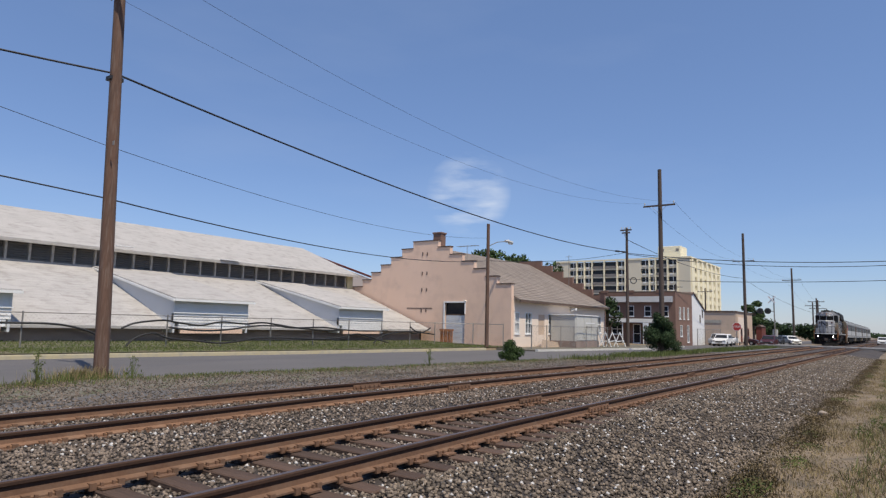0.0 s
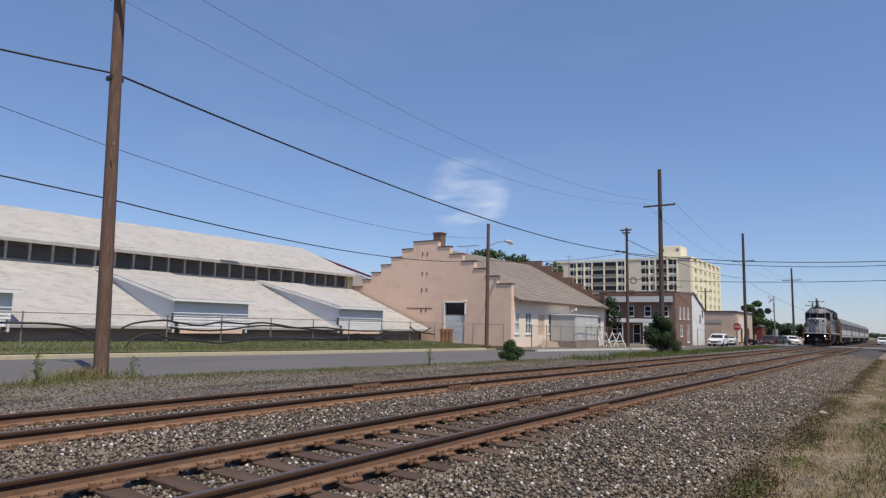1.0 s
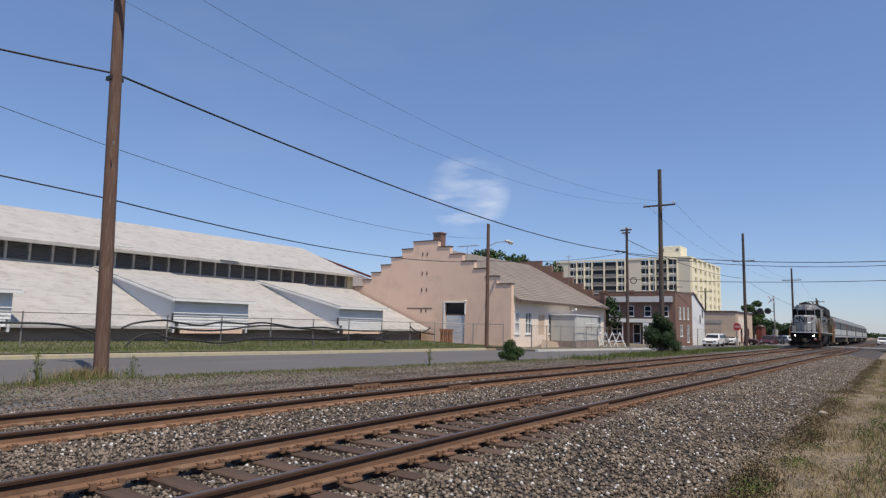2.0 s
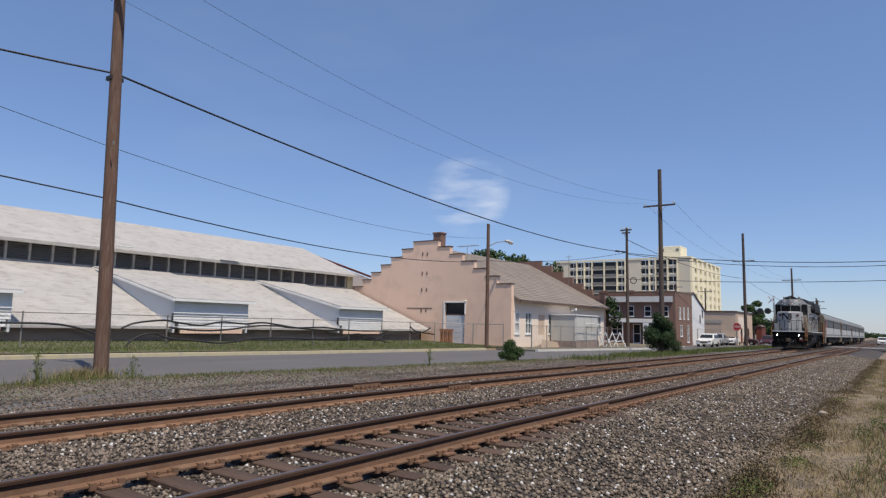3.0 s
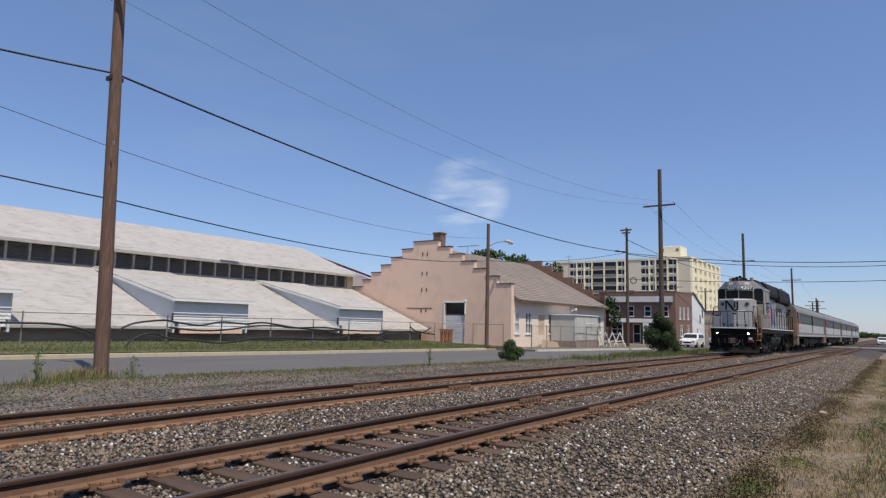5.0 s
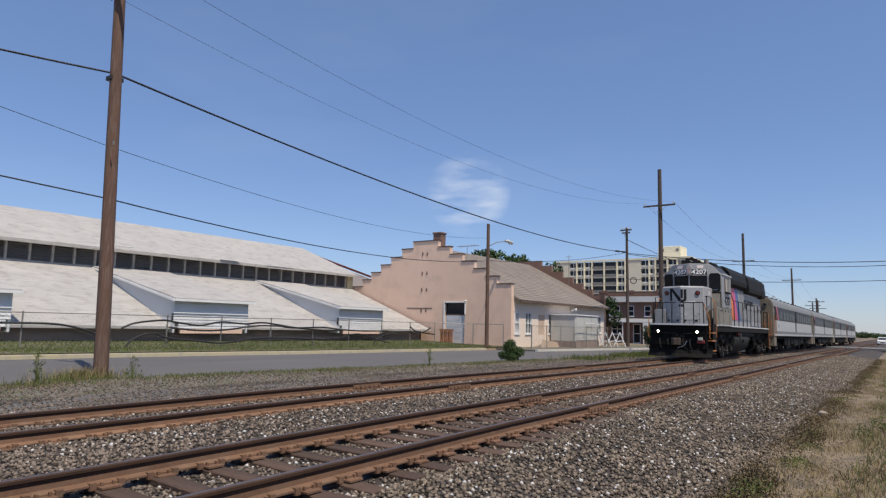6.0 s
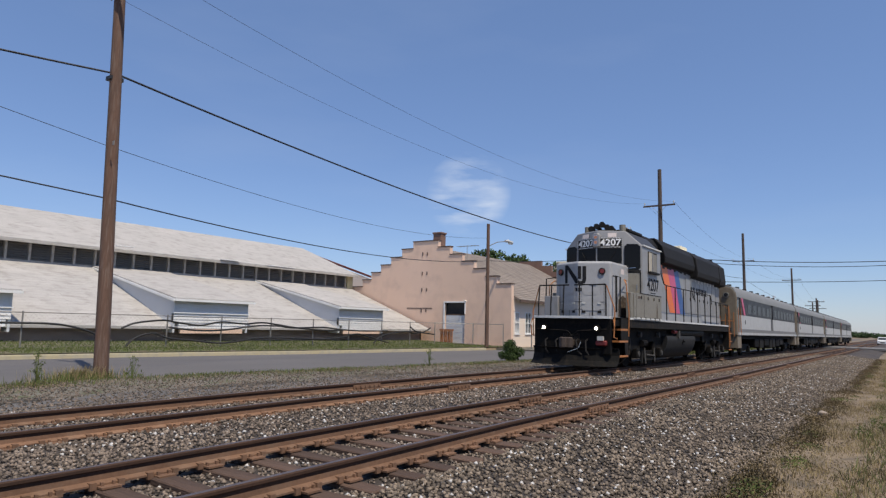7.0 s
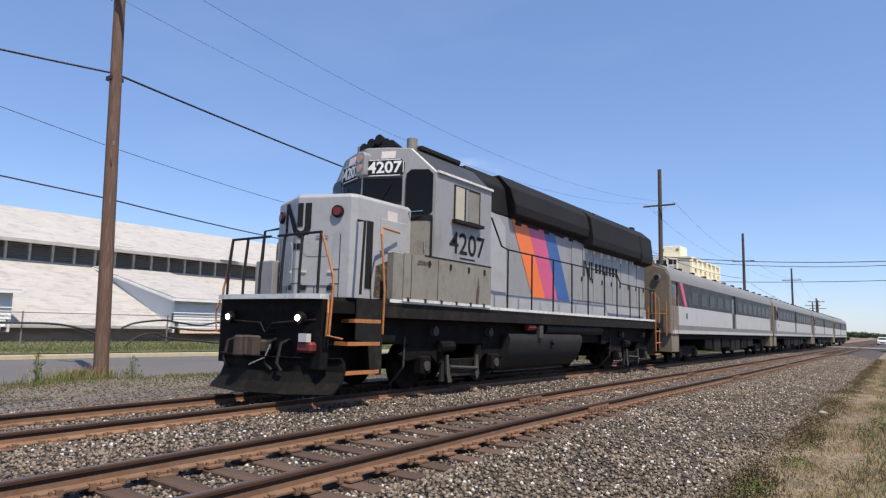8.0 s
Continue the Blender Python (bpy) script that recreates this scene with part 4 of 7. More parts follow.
    # street lamp
    s = thing("street_lamp", pose(-26.75, 42.95, 0), "grey cobra-head street lamp on the bare wooden pole", "street lamp")
    part("arm", tube(B(), [(0.0, 0.1, 7.75), (-0.1, 1.6, 8.25), (-0.1, 3.1, 8.5)], 0.035, 6), M["steel_fence"], s)
    head = tube(B(), [(-0.1, 2.9, 8.5), (-0.1, 3.4, 8.54), (-0.1, 4.0, 8.46)], 0.1, 8, tip=0.16)
    hd = part("head", head, M["box_grey"], s, smooth=True)
    part("lens", tube(B(), [(-0.1, 3.6, 8.42), (-0.1, 3.6, 8.3)], 0.12, 8, tip=0.08), M["white_paint"], hd)


# ---- fences ----
def mesh_panel(bm, p, q, z0, z1, pitch=0.22, r=0.0024):
    p, q = Vector(p), Vector(q)
    d = q - p
    ln, h = d.length, z1 - z0
    d.normalize()
    nrm = Vector((-d.y, d.x, 0)) * r
    s = -h
    while s < ln:
        for sign in (1, -1):
            a0, a1 = max(s, 0.0), min(s + h, ln)
            if a1 <= a0:
                continue
            za, zb = (z0 + a0 - s, z0 + a1 - s) if sign == 1 else (z1 - (a0 - s), z1 - (a1 - s))
            A, C = p + d * a0, p + d * a1
            v = [bm.verts.new((A.x + nrm.x * k, A.y + nrm.y * k, za + r * m)) for k, m in ((-1, -1), (1, -1), (0, 1.4))]
            w = [bm.verts.new((C.x + nrm.x * k, C.y + nrm.y * k, zb + r * m)) for k, m in ((-1, -1), (1, -1), (0, 1.4))]
            for k in range(3):
                bm.faces.new((v[k], v[(k + 1) % 3], w[(k + 1) % 3], w[k]))
        s += pitch
    return bm


def make_fence(points, h, label, spacing_posts=True, drop=0.0):
    f = thing("chain_link_fence", pose(0, 0, 0), label, "fence")
    for (xa, ya), (xb, yb) in zip(points, points[1:]):
        za = ground_z(xa, ya)
        m = mesh_panel(B(), (xa, ya, 0), (xb, yb, 0), za + 0.06, h - 0.03)
        part("mesh_panel", m, M["steel_fence"], f)
        part("top_rail", tube(B(), [(xa, ya, h), (xb, yb, h)], 0.024, 6), M["steel_fence"], f)
    for i, (x, y) in enumerate(points):
        part("fence_post", tube(B(), [(x, y, ground_z(x, y) - 0.2), (x, y, h + 0.06)], 0.036 if i else 0.05, 8), M["steel_fence"], f)
    return f


def make_fences():
    pts = [(-31.2, -6), (-31.2, -2), (-31.2, 1.5), (-31.2, 4.9), (-31.2, 8.3), (-31.2, 11.66), (-31.2, 15.05), (-31.2, 18.44), (-31.2, 21.72), (-31.2, 25.2), (-31.2, 28.64), (-31.2, 31.95), (-31.2, 35.4), (-31.2, 38.74), (-31.2, 42.0), (-29.0, 44.4), (-26.2, 44.6)]
    make_fence(pts, 1.46, "galvanised chain-link fence along the lawn")
    for line in ([(4, 0.9), (8, 1.05), (10.8, 1.0), (13.0, 0.96), (14.25, 0.71), (14.8, 0.45), (15.2, 0.1)],
                 [(16.0, 0.8), (16.7, 1.07), (18.1, 1.23), (19.0, 1.12), (20.3, 1.0), (21.6, 1.2), (23.2, 1.12), (24.6, 1.2), (26.9, 0.95), (29.5, 0.78), (31.5, 0.82)],
                 [(16.25, -0.12), (16.7, 0.32), (17.6, 0.56), (18.5, 0.3), (19.9, 0.18), (21.6, 0.02), (23.1, 0.15), (24.2, 0.3), (26.1, 0.3), (28.8, 0.2), (30.9, 0.28), (32.2, 0.52), (33.2, 0.5), (35.0, 0.1), (36.2, -0.1)],
                 [(18.5, 0.86), (20.2, 0.72), (21.9, 0.76), (23.9, 1.0), (25.6, 1.02), (26.9, 0.92), (29.4, 0.98), (31.0, 0.85), (33.4, 0.76), (36.2, 0.8)],
                 [(34.4, -0.1), (35.1, 0.35), (36.6, 0.62), (38.2, 0.75), (39.0, 0.6), (40.0, 0.66), (42.0, 0.5)],
                 [(38.6, 1.1), (39.4, 0.75), (40.3, 0.72), (41.3, 1.1)]):
        pts, n = [], len(line)
        for k in range(n - 1):
            a, b, c, d = (Vector((q[0], q[1])) for q in (line[max(k - 1, 0)], line[k], line[k + 1], line[min(k + 2, n - 1)]))
            for i in range(6):
                f = i / 6
                q = 0.5 * (2 * b + (c - a) * f + (2 * a - 5 * b + 4 * c - d) * f * f + (3 * b - a - 3 * c + d) * f ** 3)
                pts.append((-31.06 + 0.03 * math.sin(q.x * 2.2), q.x, q.y))
        tagged(part("black_hose", tube(B(), pts, 0.05, 7), M["pipe_black"], label="thick black hose draped along the chain-link fence"), category="hose", group="hoses on the fence")
    make_fence([(-24.1, 45.5), (-24.0, 48.0), (-23.95, 50.6), (-23.9, 53.2), (-23.85, 55.8), (-23.8, 58.4), (-23.8, 61.0)], 1.42, "chain-link fence in front of the peach building")
    make_fence([(-23.1, 92.6), (-22.7, 95.4), (-22.3, 98.2), (-21.9, 101.0)], 1.55, "grey chain-link fence beside the white house")
    # white timber barricades inside the corner
    for k, y in enumerate((60.2, 61.6, 63.0, 64.6)):
        b = thing("barricade", pose(-24.6 + 0.2 * k, y, ground_z(-24.6, y)), "white-painted timber barricade leaning by the fence", "barricade", "white barricades")
        part("leg", tube(B(), [(-0.5, -0.3, 0), (0.15, 0.0, 1.7)], 0.05, 6), M["white_paint"], b)
        part("leg", tube(B(), [(0.7, 0.3, 0), (0.1, 0.0, 1.7)], 0.05, 6), M["white_paint"], b)
        part("rail", tube(B(), [(-0.3, -0.2, 0.7), (0.5, 0.2, 0.8)], 0.045, 6), M["white_paint"], b)
    # stack of orange trestles at the door
    o = thing("trestle_stack", pose(-33.6, 46.3, ground_z(-33, 46)), "weathered orange wooden trestles stacked at the door", "trestle")
    for k in range(7):
        part("slat", box(B(), k * 0.2 - 0.1, -0.1 - 0.03 * (k % 2), -0.05, k * 0.2, 0.0, 1.25 - 0.04 * (k % 3)), M["orange_barrier"], o)
    part("cross_rail", box(B(), -0.15, -0.18, 1.1, 1.4, -0.14, 1.25), M["orange_barrier"], o)
    # pale crate edge on the wall next to the box
    c = thing("plywood_sheet", pose(-25.6, 50.2, ground_z(-25.6, 50.2)), "tan plywood sheet leaning at the wall", "plywood sheet")
    part("sheet", prism(B(), [(0, 0), (3.6, 0), (3.1, 0.62), (0.2, 0.9)], "x", -0.05, 0.05), M["tan"], c)


# ---- signs and signals at the crossing ----
def make_signs():
    s = thing("stop_sign", pose(-19.9, 102.4, ground_z(-19.9, 102.4)), "red octagonal stop sign with worn white border", "stop sign")
    part("post", box(B(), -0.04, 0.02, -0.3, 0.04, 0.08, 3.3), M["steel_fence"], s)
    def octagon(r):
        return [(r * math.cos(math.pi / 8 + k * math.pi / 4), 2.9 + r * math.sin(math.pi / 8 + k * math.pi / 4)) for k in range(8)]
    part("rim", prism(B(), octagon(0.66), "y", -0.012, 0.012), M["white_paint"], s)
    face = part("face", prism(B(), octagon(0.61), "y", -0.02, -0.013), M["red_sign"], s)
    cu = bpy.data.curves.new("stop_word", "FONT")
    cu.body, cu.size, cu.align_x, cu.align_y, cu.extrude = "STOP", 0.42, "CENTER", "CENTER", 0.003
    tmp = new("stop_word", cu)
    me = bpy.data.meshes.new_from_object(tmp.evaluated_get(bpy.context.evaluated_depsgraph_get()))
    bpy.data.objects.remove(tmp)
    me.materials.clear()
    me.materials.append(M["white_paint"])
    o = new("word", me)
    o.parent = s
    o.matrix_basis = pose(0, -0.026, 2.9, 90, 0, 0)
    c = thing("crossing_signal", pose(-16.2, 112, ground_z(-16.2, 112)), "railroad crossing signal mast with black light hoods", "crossing signal")
    part("mast", tube(B(), [(0, 0, -0.2), (0, 0, 8.0)], 0.09, 8), M["steel_fence"], c)
    part("bracket", box(B(), -2.6, -0.06, 5.5, 0, 0.06, 5.62), M["steel_fence"], c)
    for x in (-2.0, -0.9):
        l = part("light_hood", tube(B(), [(x, -0.25, 5.6), (x, 0.05, 5.6)], 0.48, 14), M["black"], c)
        part("lens", tube(B(), [(x, -0.27, 5.6), (x, -0.24, 5.6)], 0.2, 10), M["glass_dark"], l)
    for a in (-1, 1):
        part("crossbuck_board", box(B(), -0.75, -0.14 - 0.03 * a, -0.11, 0.75, -0.11 - 0.03 * a, 0.11), M["white_paint"], c, at=pose(-0.3, 0, 7.4, 0, 48 * a, 0))
    part("control_box", box(B(), -0.35, 0.1, 1.6, 0.35, 0.5, 2.7), M["box_grey"], c, bevel=0.02)
    n = thing("notice_sign", pose(-21.6, 66.0, ground_z(-21.6, 66)), "small white notice sign with grey bars", "sign")
    part("post", box(B(), -0.03, 0.01, -0.2, 0.03, 0.06, 2.7), M["steel_fence"], n)
    part("plate", box(B(), -0.3, -0.02, 1.75, 0.3, 0.0, 2.75), M["white_paint"], n)
    for z in (2.1, 2.35):
        part("bar", box(B(), -0.14, -0.026, z, 0.14, -0.021, z + 0.12), M["louver"], n)


# ---- plants ----
def leaf_cloud(name, blobs, count, size, material, seed, flat=0.5):
    """Small bent leaf blades scattered through uneven clumps: (x, y, z, rx, ry, rz)."""
    rs = np.random.RandomState(seed)
    vol = np.array([b[3] * b[4] * b[5] for b in blobs]) ** 0.7
    pick = rs.choice(len(blobs), count, p=vol / vol.sum())
    bl = np.array(blobs)[pick]
    d = rs.normal(size=(count, 3))
    d /= np.linalg.norm(d, axis=1)[:, None]
    rad = rs.uniform(0.35, 1.08, count) ** 0.6
    c = bl[:, :3] + d * bl[:, 3:] * rad[:, None]
    u = rs.normal(size=(count, 3))
    u /= np.linalg.norm(u, axis=1)[:, None]
    w = np.cross(u, d + 0.3 * rs.normal(size=(count, 3)))
    w /= np.linalg.norm(w, axis=1)[:, None] + 1e-6
    s = rs.uniform(size * 0.6, size * 1.3, (count, 1))
    v = np.stack([c - u * s, c + w * s * flat, c + u * s, c - w * s * flat], 1).reshape(-1, 3)
    f = (np.arange(count)[:, None] * 4 + np.array([0, 1, 2, 3])).tolist()
    return v.tolist(), f


def make_tree(x, y, h, spread, seed, label, category="tree", leaf=0.22, count=2600, material="leaf", trunk=0.25):
    z = ground_z(x, y)
    t = thing("tree", pose(x, y, z), label, category)
    rnd = random.Random(seed)
    bm = tube(B(), [(0, 0, -0.2), (rnd.uniform(-.2, .2), 0.1, h * 0.35), (rnd.uniform(-.3, .3), 0, h * 0.75)], trunk, 8, tip=trunk * 0.3)
    blobs = []
    for k in range(9):
        a, r = rnd.uniform(0, math.tau), rnd.uniform(0.2, 0.75) * spread
        zz = h * rnd.uniform(0.42, 0.92)
        px_, py_ = r * math.cos(a), r * math.sin(a)
        tube(bm, [(0, 0, h * 0.3), (px_ * 0.5, py_ * 0.5, zz * 0.75), (px_, py_, zz)], trunk * 0.35, 5, tip=0.03)
        q = spread * rnd.uniform(0.28, 0.5)
        blobs.append((px_, py_, zz, q, q, q * rnd.uniform(0.6, 0.9)))
    part("trunk", bm, M["bark"], t)
    v, f = leaf_cloud("crown", blobs, count, leaf, M[material], seed)
    raw("crown", v, f, M[material], t)
    return t


def make_bush(name, x, y, h, r, seed, label, material, leaf, count, pointed=False):
    z = ground_z(x, y)
    t = thing(name, pose(x, y, z), label, "bush")
    rnd = random.Random(seed)
    bm, blobs = B(), []
    for k in range(30 if pointed and r > 1 else 16 if pointed else 10):
        a = rnd.uniform(0, math.tau)
        f = rnd.uniform(0.1, 1.0)
        rr = r * (1.0 - 0.8 * f if pointed else (0.75 if f < 0.6 else 0.45)) * rnd.uniform(0.35, 0.9)
        p = (rr * math.cos(a), rr * math.sin(a), h * (0.1 + 0.82 * f))
        branch = [(0, 0, 0), (p[0] * 0.5, p[1] * 0.5, p[2] * 0.6), p]
        if r < 0.5:
            part("stem", tube(B(), branch, 0.008, 5, tip=0.003), M["grass"], t)
        else:
            tube(bm, branch, 0.03, 5, tip=0.008)
        q = r * rnd.uniform(0.25, 0.42) * (1.0 - 0.35 * f if pointed else 1.0)
        blobs.append((*p, q, q, q * 0.9))
    if r >= 0.5:
        part("stems", bm, M["bark"], t)
    v, fc = leaf_cloud(name, blobs, count, leaf, M[material], seed, flat=0.25)
    raw("foliage", v, fc, M[material], t)
    return t


def blades(name, count, place, height, material, label, seed, lean=0.35, width=0.008):
    """Grass: three-cornered bent blades in one mesh."""
    rs = np.random.RandomState(seed)
    p = place(rs, count)
    p[:, 2] += np.interp(p[:, 1], GRADE_Y, GRADE_Z)
    n = len(p)
    h = rs.uniform(height[0], height[1], n)
    a = rs.uniform(0, math.tau, n)
    dx, dy = np.cos(a), np.sin(a)
    b = rs.uniform(0, math.tau, n)
    lx, ly = np.cos(b) * h * lean * rs.uniform(0.2, 1.4, n), np.sin(b) * h * lean * rs.uniform(0.2, 1.4, n)
    w = width * rs.uniform(0.7, 1.6, n)
    base = p
    v = np.empty((n, 5, 3))
    v[:, 0] = base + np.stack([dx * w, dy * w, 0 * w], -1)
    v[:, 1] = base - np.stack([dx * w, dy * w, 0 * w], -1)
    v[:, 2] = base + np.stack([lx * 0.35 - dx * w * 0.8, ly * 0.35 - dy * w * 0.8, h * 0.6], -1)
    v[:, 3] = base + np.stack([lx * 0.35 + dx * w * 0.8, ly * 0.35 + dy * w * 0.8, h * 0.6], -1)
    v[:, 4] = base + np.stack([lx, ly, h], -1)
    i = np.arange(n) * 5
    faces = np.stack([i, i + 1, i + 2, i + 3], -1).tolist() + np.stack([i + 3, i + 2, i + 4], -1).tolist()
    o = raw(name, v.reshape(-1, 3).tolist(), faces, M[material], label=label)
    return tagged(o, category="grass", kind="stuff")


PX, PZ = [c[0] for c in PROFILE], [c[1] for c in PROFILE]


def make_plants():
    make_bush("round_bush", -16.9, 29.3, 1.2, 0.85, 4, "small round green bush beside the road", "leaf", 0.075, 4200)
    make_bush("cedar_bush", -15.3, 50.2, 3.3, 1.7, 7, "dark green cedar bush at the foot of a pole", "leaf_dark", 0.1, 15000, pointed=True)
    make_tree(-46, 76, 13.2, 5.4, 11, "leafy green tree behind the peach building", leaf=0.3, count=3600)
    make_tree(-46, 86, 11.8, 5.0, 12, "leafy green tree behind the peach building", leaf=0.3, count=2600)
    make_tree(-27.5, 70.5, 5.3, 2.2, 13, "ivy-covered small tree at the roof end", leaf=0.16, count=2200, material="leaf_dark", trunk=0.12)
    make_tree(-25.7, 150, 9.7, 2.7, 14, "round green tree behind the crossing", leaf=0.3, count=3200)
    for k, (x, y, h, s) in enumerate(((-24, 168, 4.6, 3.6), (-17, 172, 4.3, 4.0), (-28, 180, 5.2, 4.6), (-14.5, 215, 3.0, 3.2), (-17.5, 190, 3.6, 3.4), (-35, 200, 6, 5))):
        make_tree(x, y, h, s, 30 + k, "dark leafy tree in the distance", leaf=0.38, count=1500, material="leaf_dark")
    # distant woods along the horizon
    blobs = []
    rnd = random.Random(8)
    for k in range(150):
        x = -140 + k * 2.6 + rnd.uniform(-1, 1)
        blobs.append((x, 560 + rnd.uniform(-15, 15), rnd.uniform(-0.5, 0.8), rnd.uniform(3, 6), 6, rnd.uniform(1.4, 2.6)))
    v, f = leaf_cloud("woods", blobs, 16000, 1.1, M["leaf_dark"], 5)
    o = raw("far_woods", v, f, M["leaf_dark"], label="hazy dark green woods along the horizon")
    tagged(o, category="woods", kind="stuff")

    def z_at(x, y, lift=0.0):
        sx = np.where((x > -30) & (x < -15), x - np.array([kerb_shift(t) for t in y]), x)
        return np.interp(sx, PX, PZ) + lift

    def lawn(rs, n):
        x, y = rs.uniform(-36.0, -26.6, n), rs.uniform(-2, 46, n)
        x = np.maximum(x, -36.0) + np.where(x > -29, np.array([kerb_shift(t) for t in y]), 0)
        return np.stack([x, y, z_at(x, y, 0.06)], -1)

    def verge(rs, n):
        y = -2 + 85 * rs.uniform(0, 1, n) ** 1.5
        x = -16.05 + np.abs(rs.normal(0, 0.75, n)) + np.array([kerb_shift(t) for t in y])
        keep = rs.uniform(0, 1, n) < 0.4 + 0.6 * (np.sin(y * 0.9) * np.sin(x * 2.1 + y * 0.31) > -0.2)
        x, y = x[keep], y[keep]
        return np.stack([x, y, z_at(x, y, 0.0)], -1)

    def far_verge(rs, n):
        y = 34 + 62 * rs.uniform(0, 1, n)
        x = -14.9 + rs.normal(0, 0.8, n)
        keep = np.sin(y * 0.45) * np.sin(y * 0.17 + 1) + rs.normal(0, 0.5, n) > -0.2
        x, y = x[keep], y[keep]
        return np.stack([x, y, z_at(x, y, 0.0)], -1)

    def foot(rs, n):
        a, r = rs.uniform(0, math.tau, n), np.abs(rs.normal(0, 0.55, n))
        x, y = -18.45 + r * np.cos(a) * 0.7, 8.5 + r * np.sin(a) * 1.3
        return np.stack([x, y, z_at(x, y, 0.0)], -1)

    def bank(rs, n):
        y = 4 + 66 * rs.uniform(0, 1, n) ** 1.8
        x = rs.uniform(-0.62, 3.2, n) + 0.12 * np.sin(y * 1.3) + 0.08 * np.sin(y * 3.1 + 1)
        keep = noise_mask(x, y, rs) | (rs.uniform(0, 1, n) < 0.3)
        x, y = x[keep], y[keep]
        return np.stack([x, y, z_at(x, y, -0.02)], -1)

    def trodden(rs, n):
        y = 4 + 60 * rs.uniform(0, 1, n) ** 1.8
        x = -0.95 + rs.normal(0, 0.35, n)
        keep = noise_mask(x * 2.1, y * 1.7, rs)
        x, y = x[keep], y[keep]
        return np.stack([x, y, z_at(x, y, -0.01)], -1)

    def toe(rs, n):
        y = 4 + 60 * rs.uniform(0, 1, n) ** 1.7
        x = -1.6 + rs.normal(0, 0.26, n)
        keep = noise_mask(x * 1.7, y * 1.3, rs)
        x, y = x[keep], y[keep]
        return np.stack([x, y, z_at(x, y, -0.02)], -1)

    def noise_mask(x, y, rs):
        v = np.sin(x * 2.3 + 1.1) * np.sin(y * 0.9 + 0.6 * x) + 0.5 * np.sin(y * 2.1 + x)
        return v + rs.normal(0, 0.95, len(x)) > 0.25

    blades("lawn_grass", 26000, lawn, (0.04, 0.1), "grass", "short green lawn grass", 1, width=0.018)
    blades("verge_grass", 24000, verge, (0.03, 0.16), "grass", "green roadside weeds and grass", 2, width=0.006)
    blades("far_verge_grass", 20000, far_verge, (0.1, 0.42), "grass", "tall green grass along the verge before the crossing", 12, width=0.012)
    blades("dry_verge_grass", 11000, verge, (0.02, 0.12), "grass_dry", "dry pale roadside grass", 3, width=0.005)
    blades("pole_weeds", 700, foot, (0.1, 0.5), "grass_dry", "dry tall weeds at the foot of the pole", 4, width=0.006)
    blades("pole_grass", 1100, foot, (0.08, 0.34), "grass", "green tufts at the foot of the pole", 5, width=0.007)
    blades("bank_grass", 42000, bank, (0.03, 0.18), "grass", "green grass tufts on the trackside bank", 6, lean=0.6, width=0.004)
    blades("dry_bank_grass", 90000, bank, (0.025, 0.15), "grass_dry", "dry brown grass on the trackside bank", 7, lean=0.7, width=0.0035)
    blades("toe_weeds", 46000, toe, (0.02, 0.1), "weed_brown", "low brown weeds at the edge of the ballast", 8, width=0.006)
    blades("path_grass", 60000, trodden, (0.02, 0.09), "grass_dry", "thin dry grass on the trodden path", 10, lean=0.9, width=0.003)
    blades("brown_bank_weeds", 44000, bank, (0.02, 0.1), "weed_brown", "brown withered weeds on the bank", 9, lean=0.8, width=0.004)
    # low leafy clumps along the foot of the ballast
    rnd = random.Random(77)
    for nm, mt, n, lab in (("brown_clumps", "weed_brown", 150, "low brown leafy weeds at the foot of the ballast"), ("green_clumps", "grass", 46, "small green leafy weeds at the foot of the ballast")):
        blobs = []
        for k in range(n):
            y = 5.5 + 50 * rnd.random() ** 1.7
            x = rnd.gauss(-1.5, 0.14) if nm == "brown_clumps" else rnd.choice((rnd.gauss(-1.35, 0.12), rnd.gauss(-0.35, 0.2)))
            r = rnd.uniform(0.08, 0.24)
            blobs.append((x, y, ground_z(x, y) + 0.03, r, r * 1.6, rnd.uniform(0.04, 0.11)))
        v, f = leaf_cloud(nm, blobs, n * 110, 0.022, M[mt], 40 + n, flat=0.35)
        tagged(raw(nm, v, f, M[mt], label=lab), category="weeds", kind="stuff")
    for x, y, h, s in ((-17.3, 9.3, 0.75, 21), (-18.0, 7.2, 1.0, 23), (-16.6, 22.0, 1.0, 22)):
        make_bush("weed", x, y, h, 0.3, s, "tall single green weed in the verge", "grass", 0.045, 120, pointed=True)


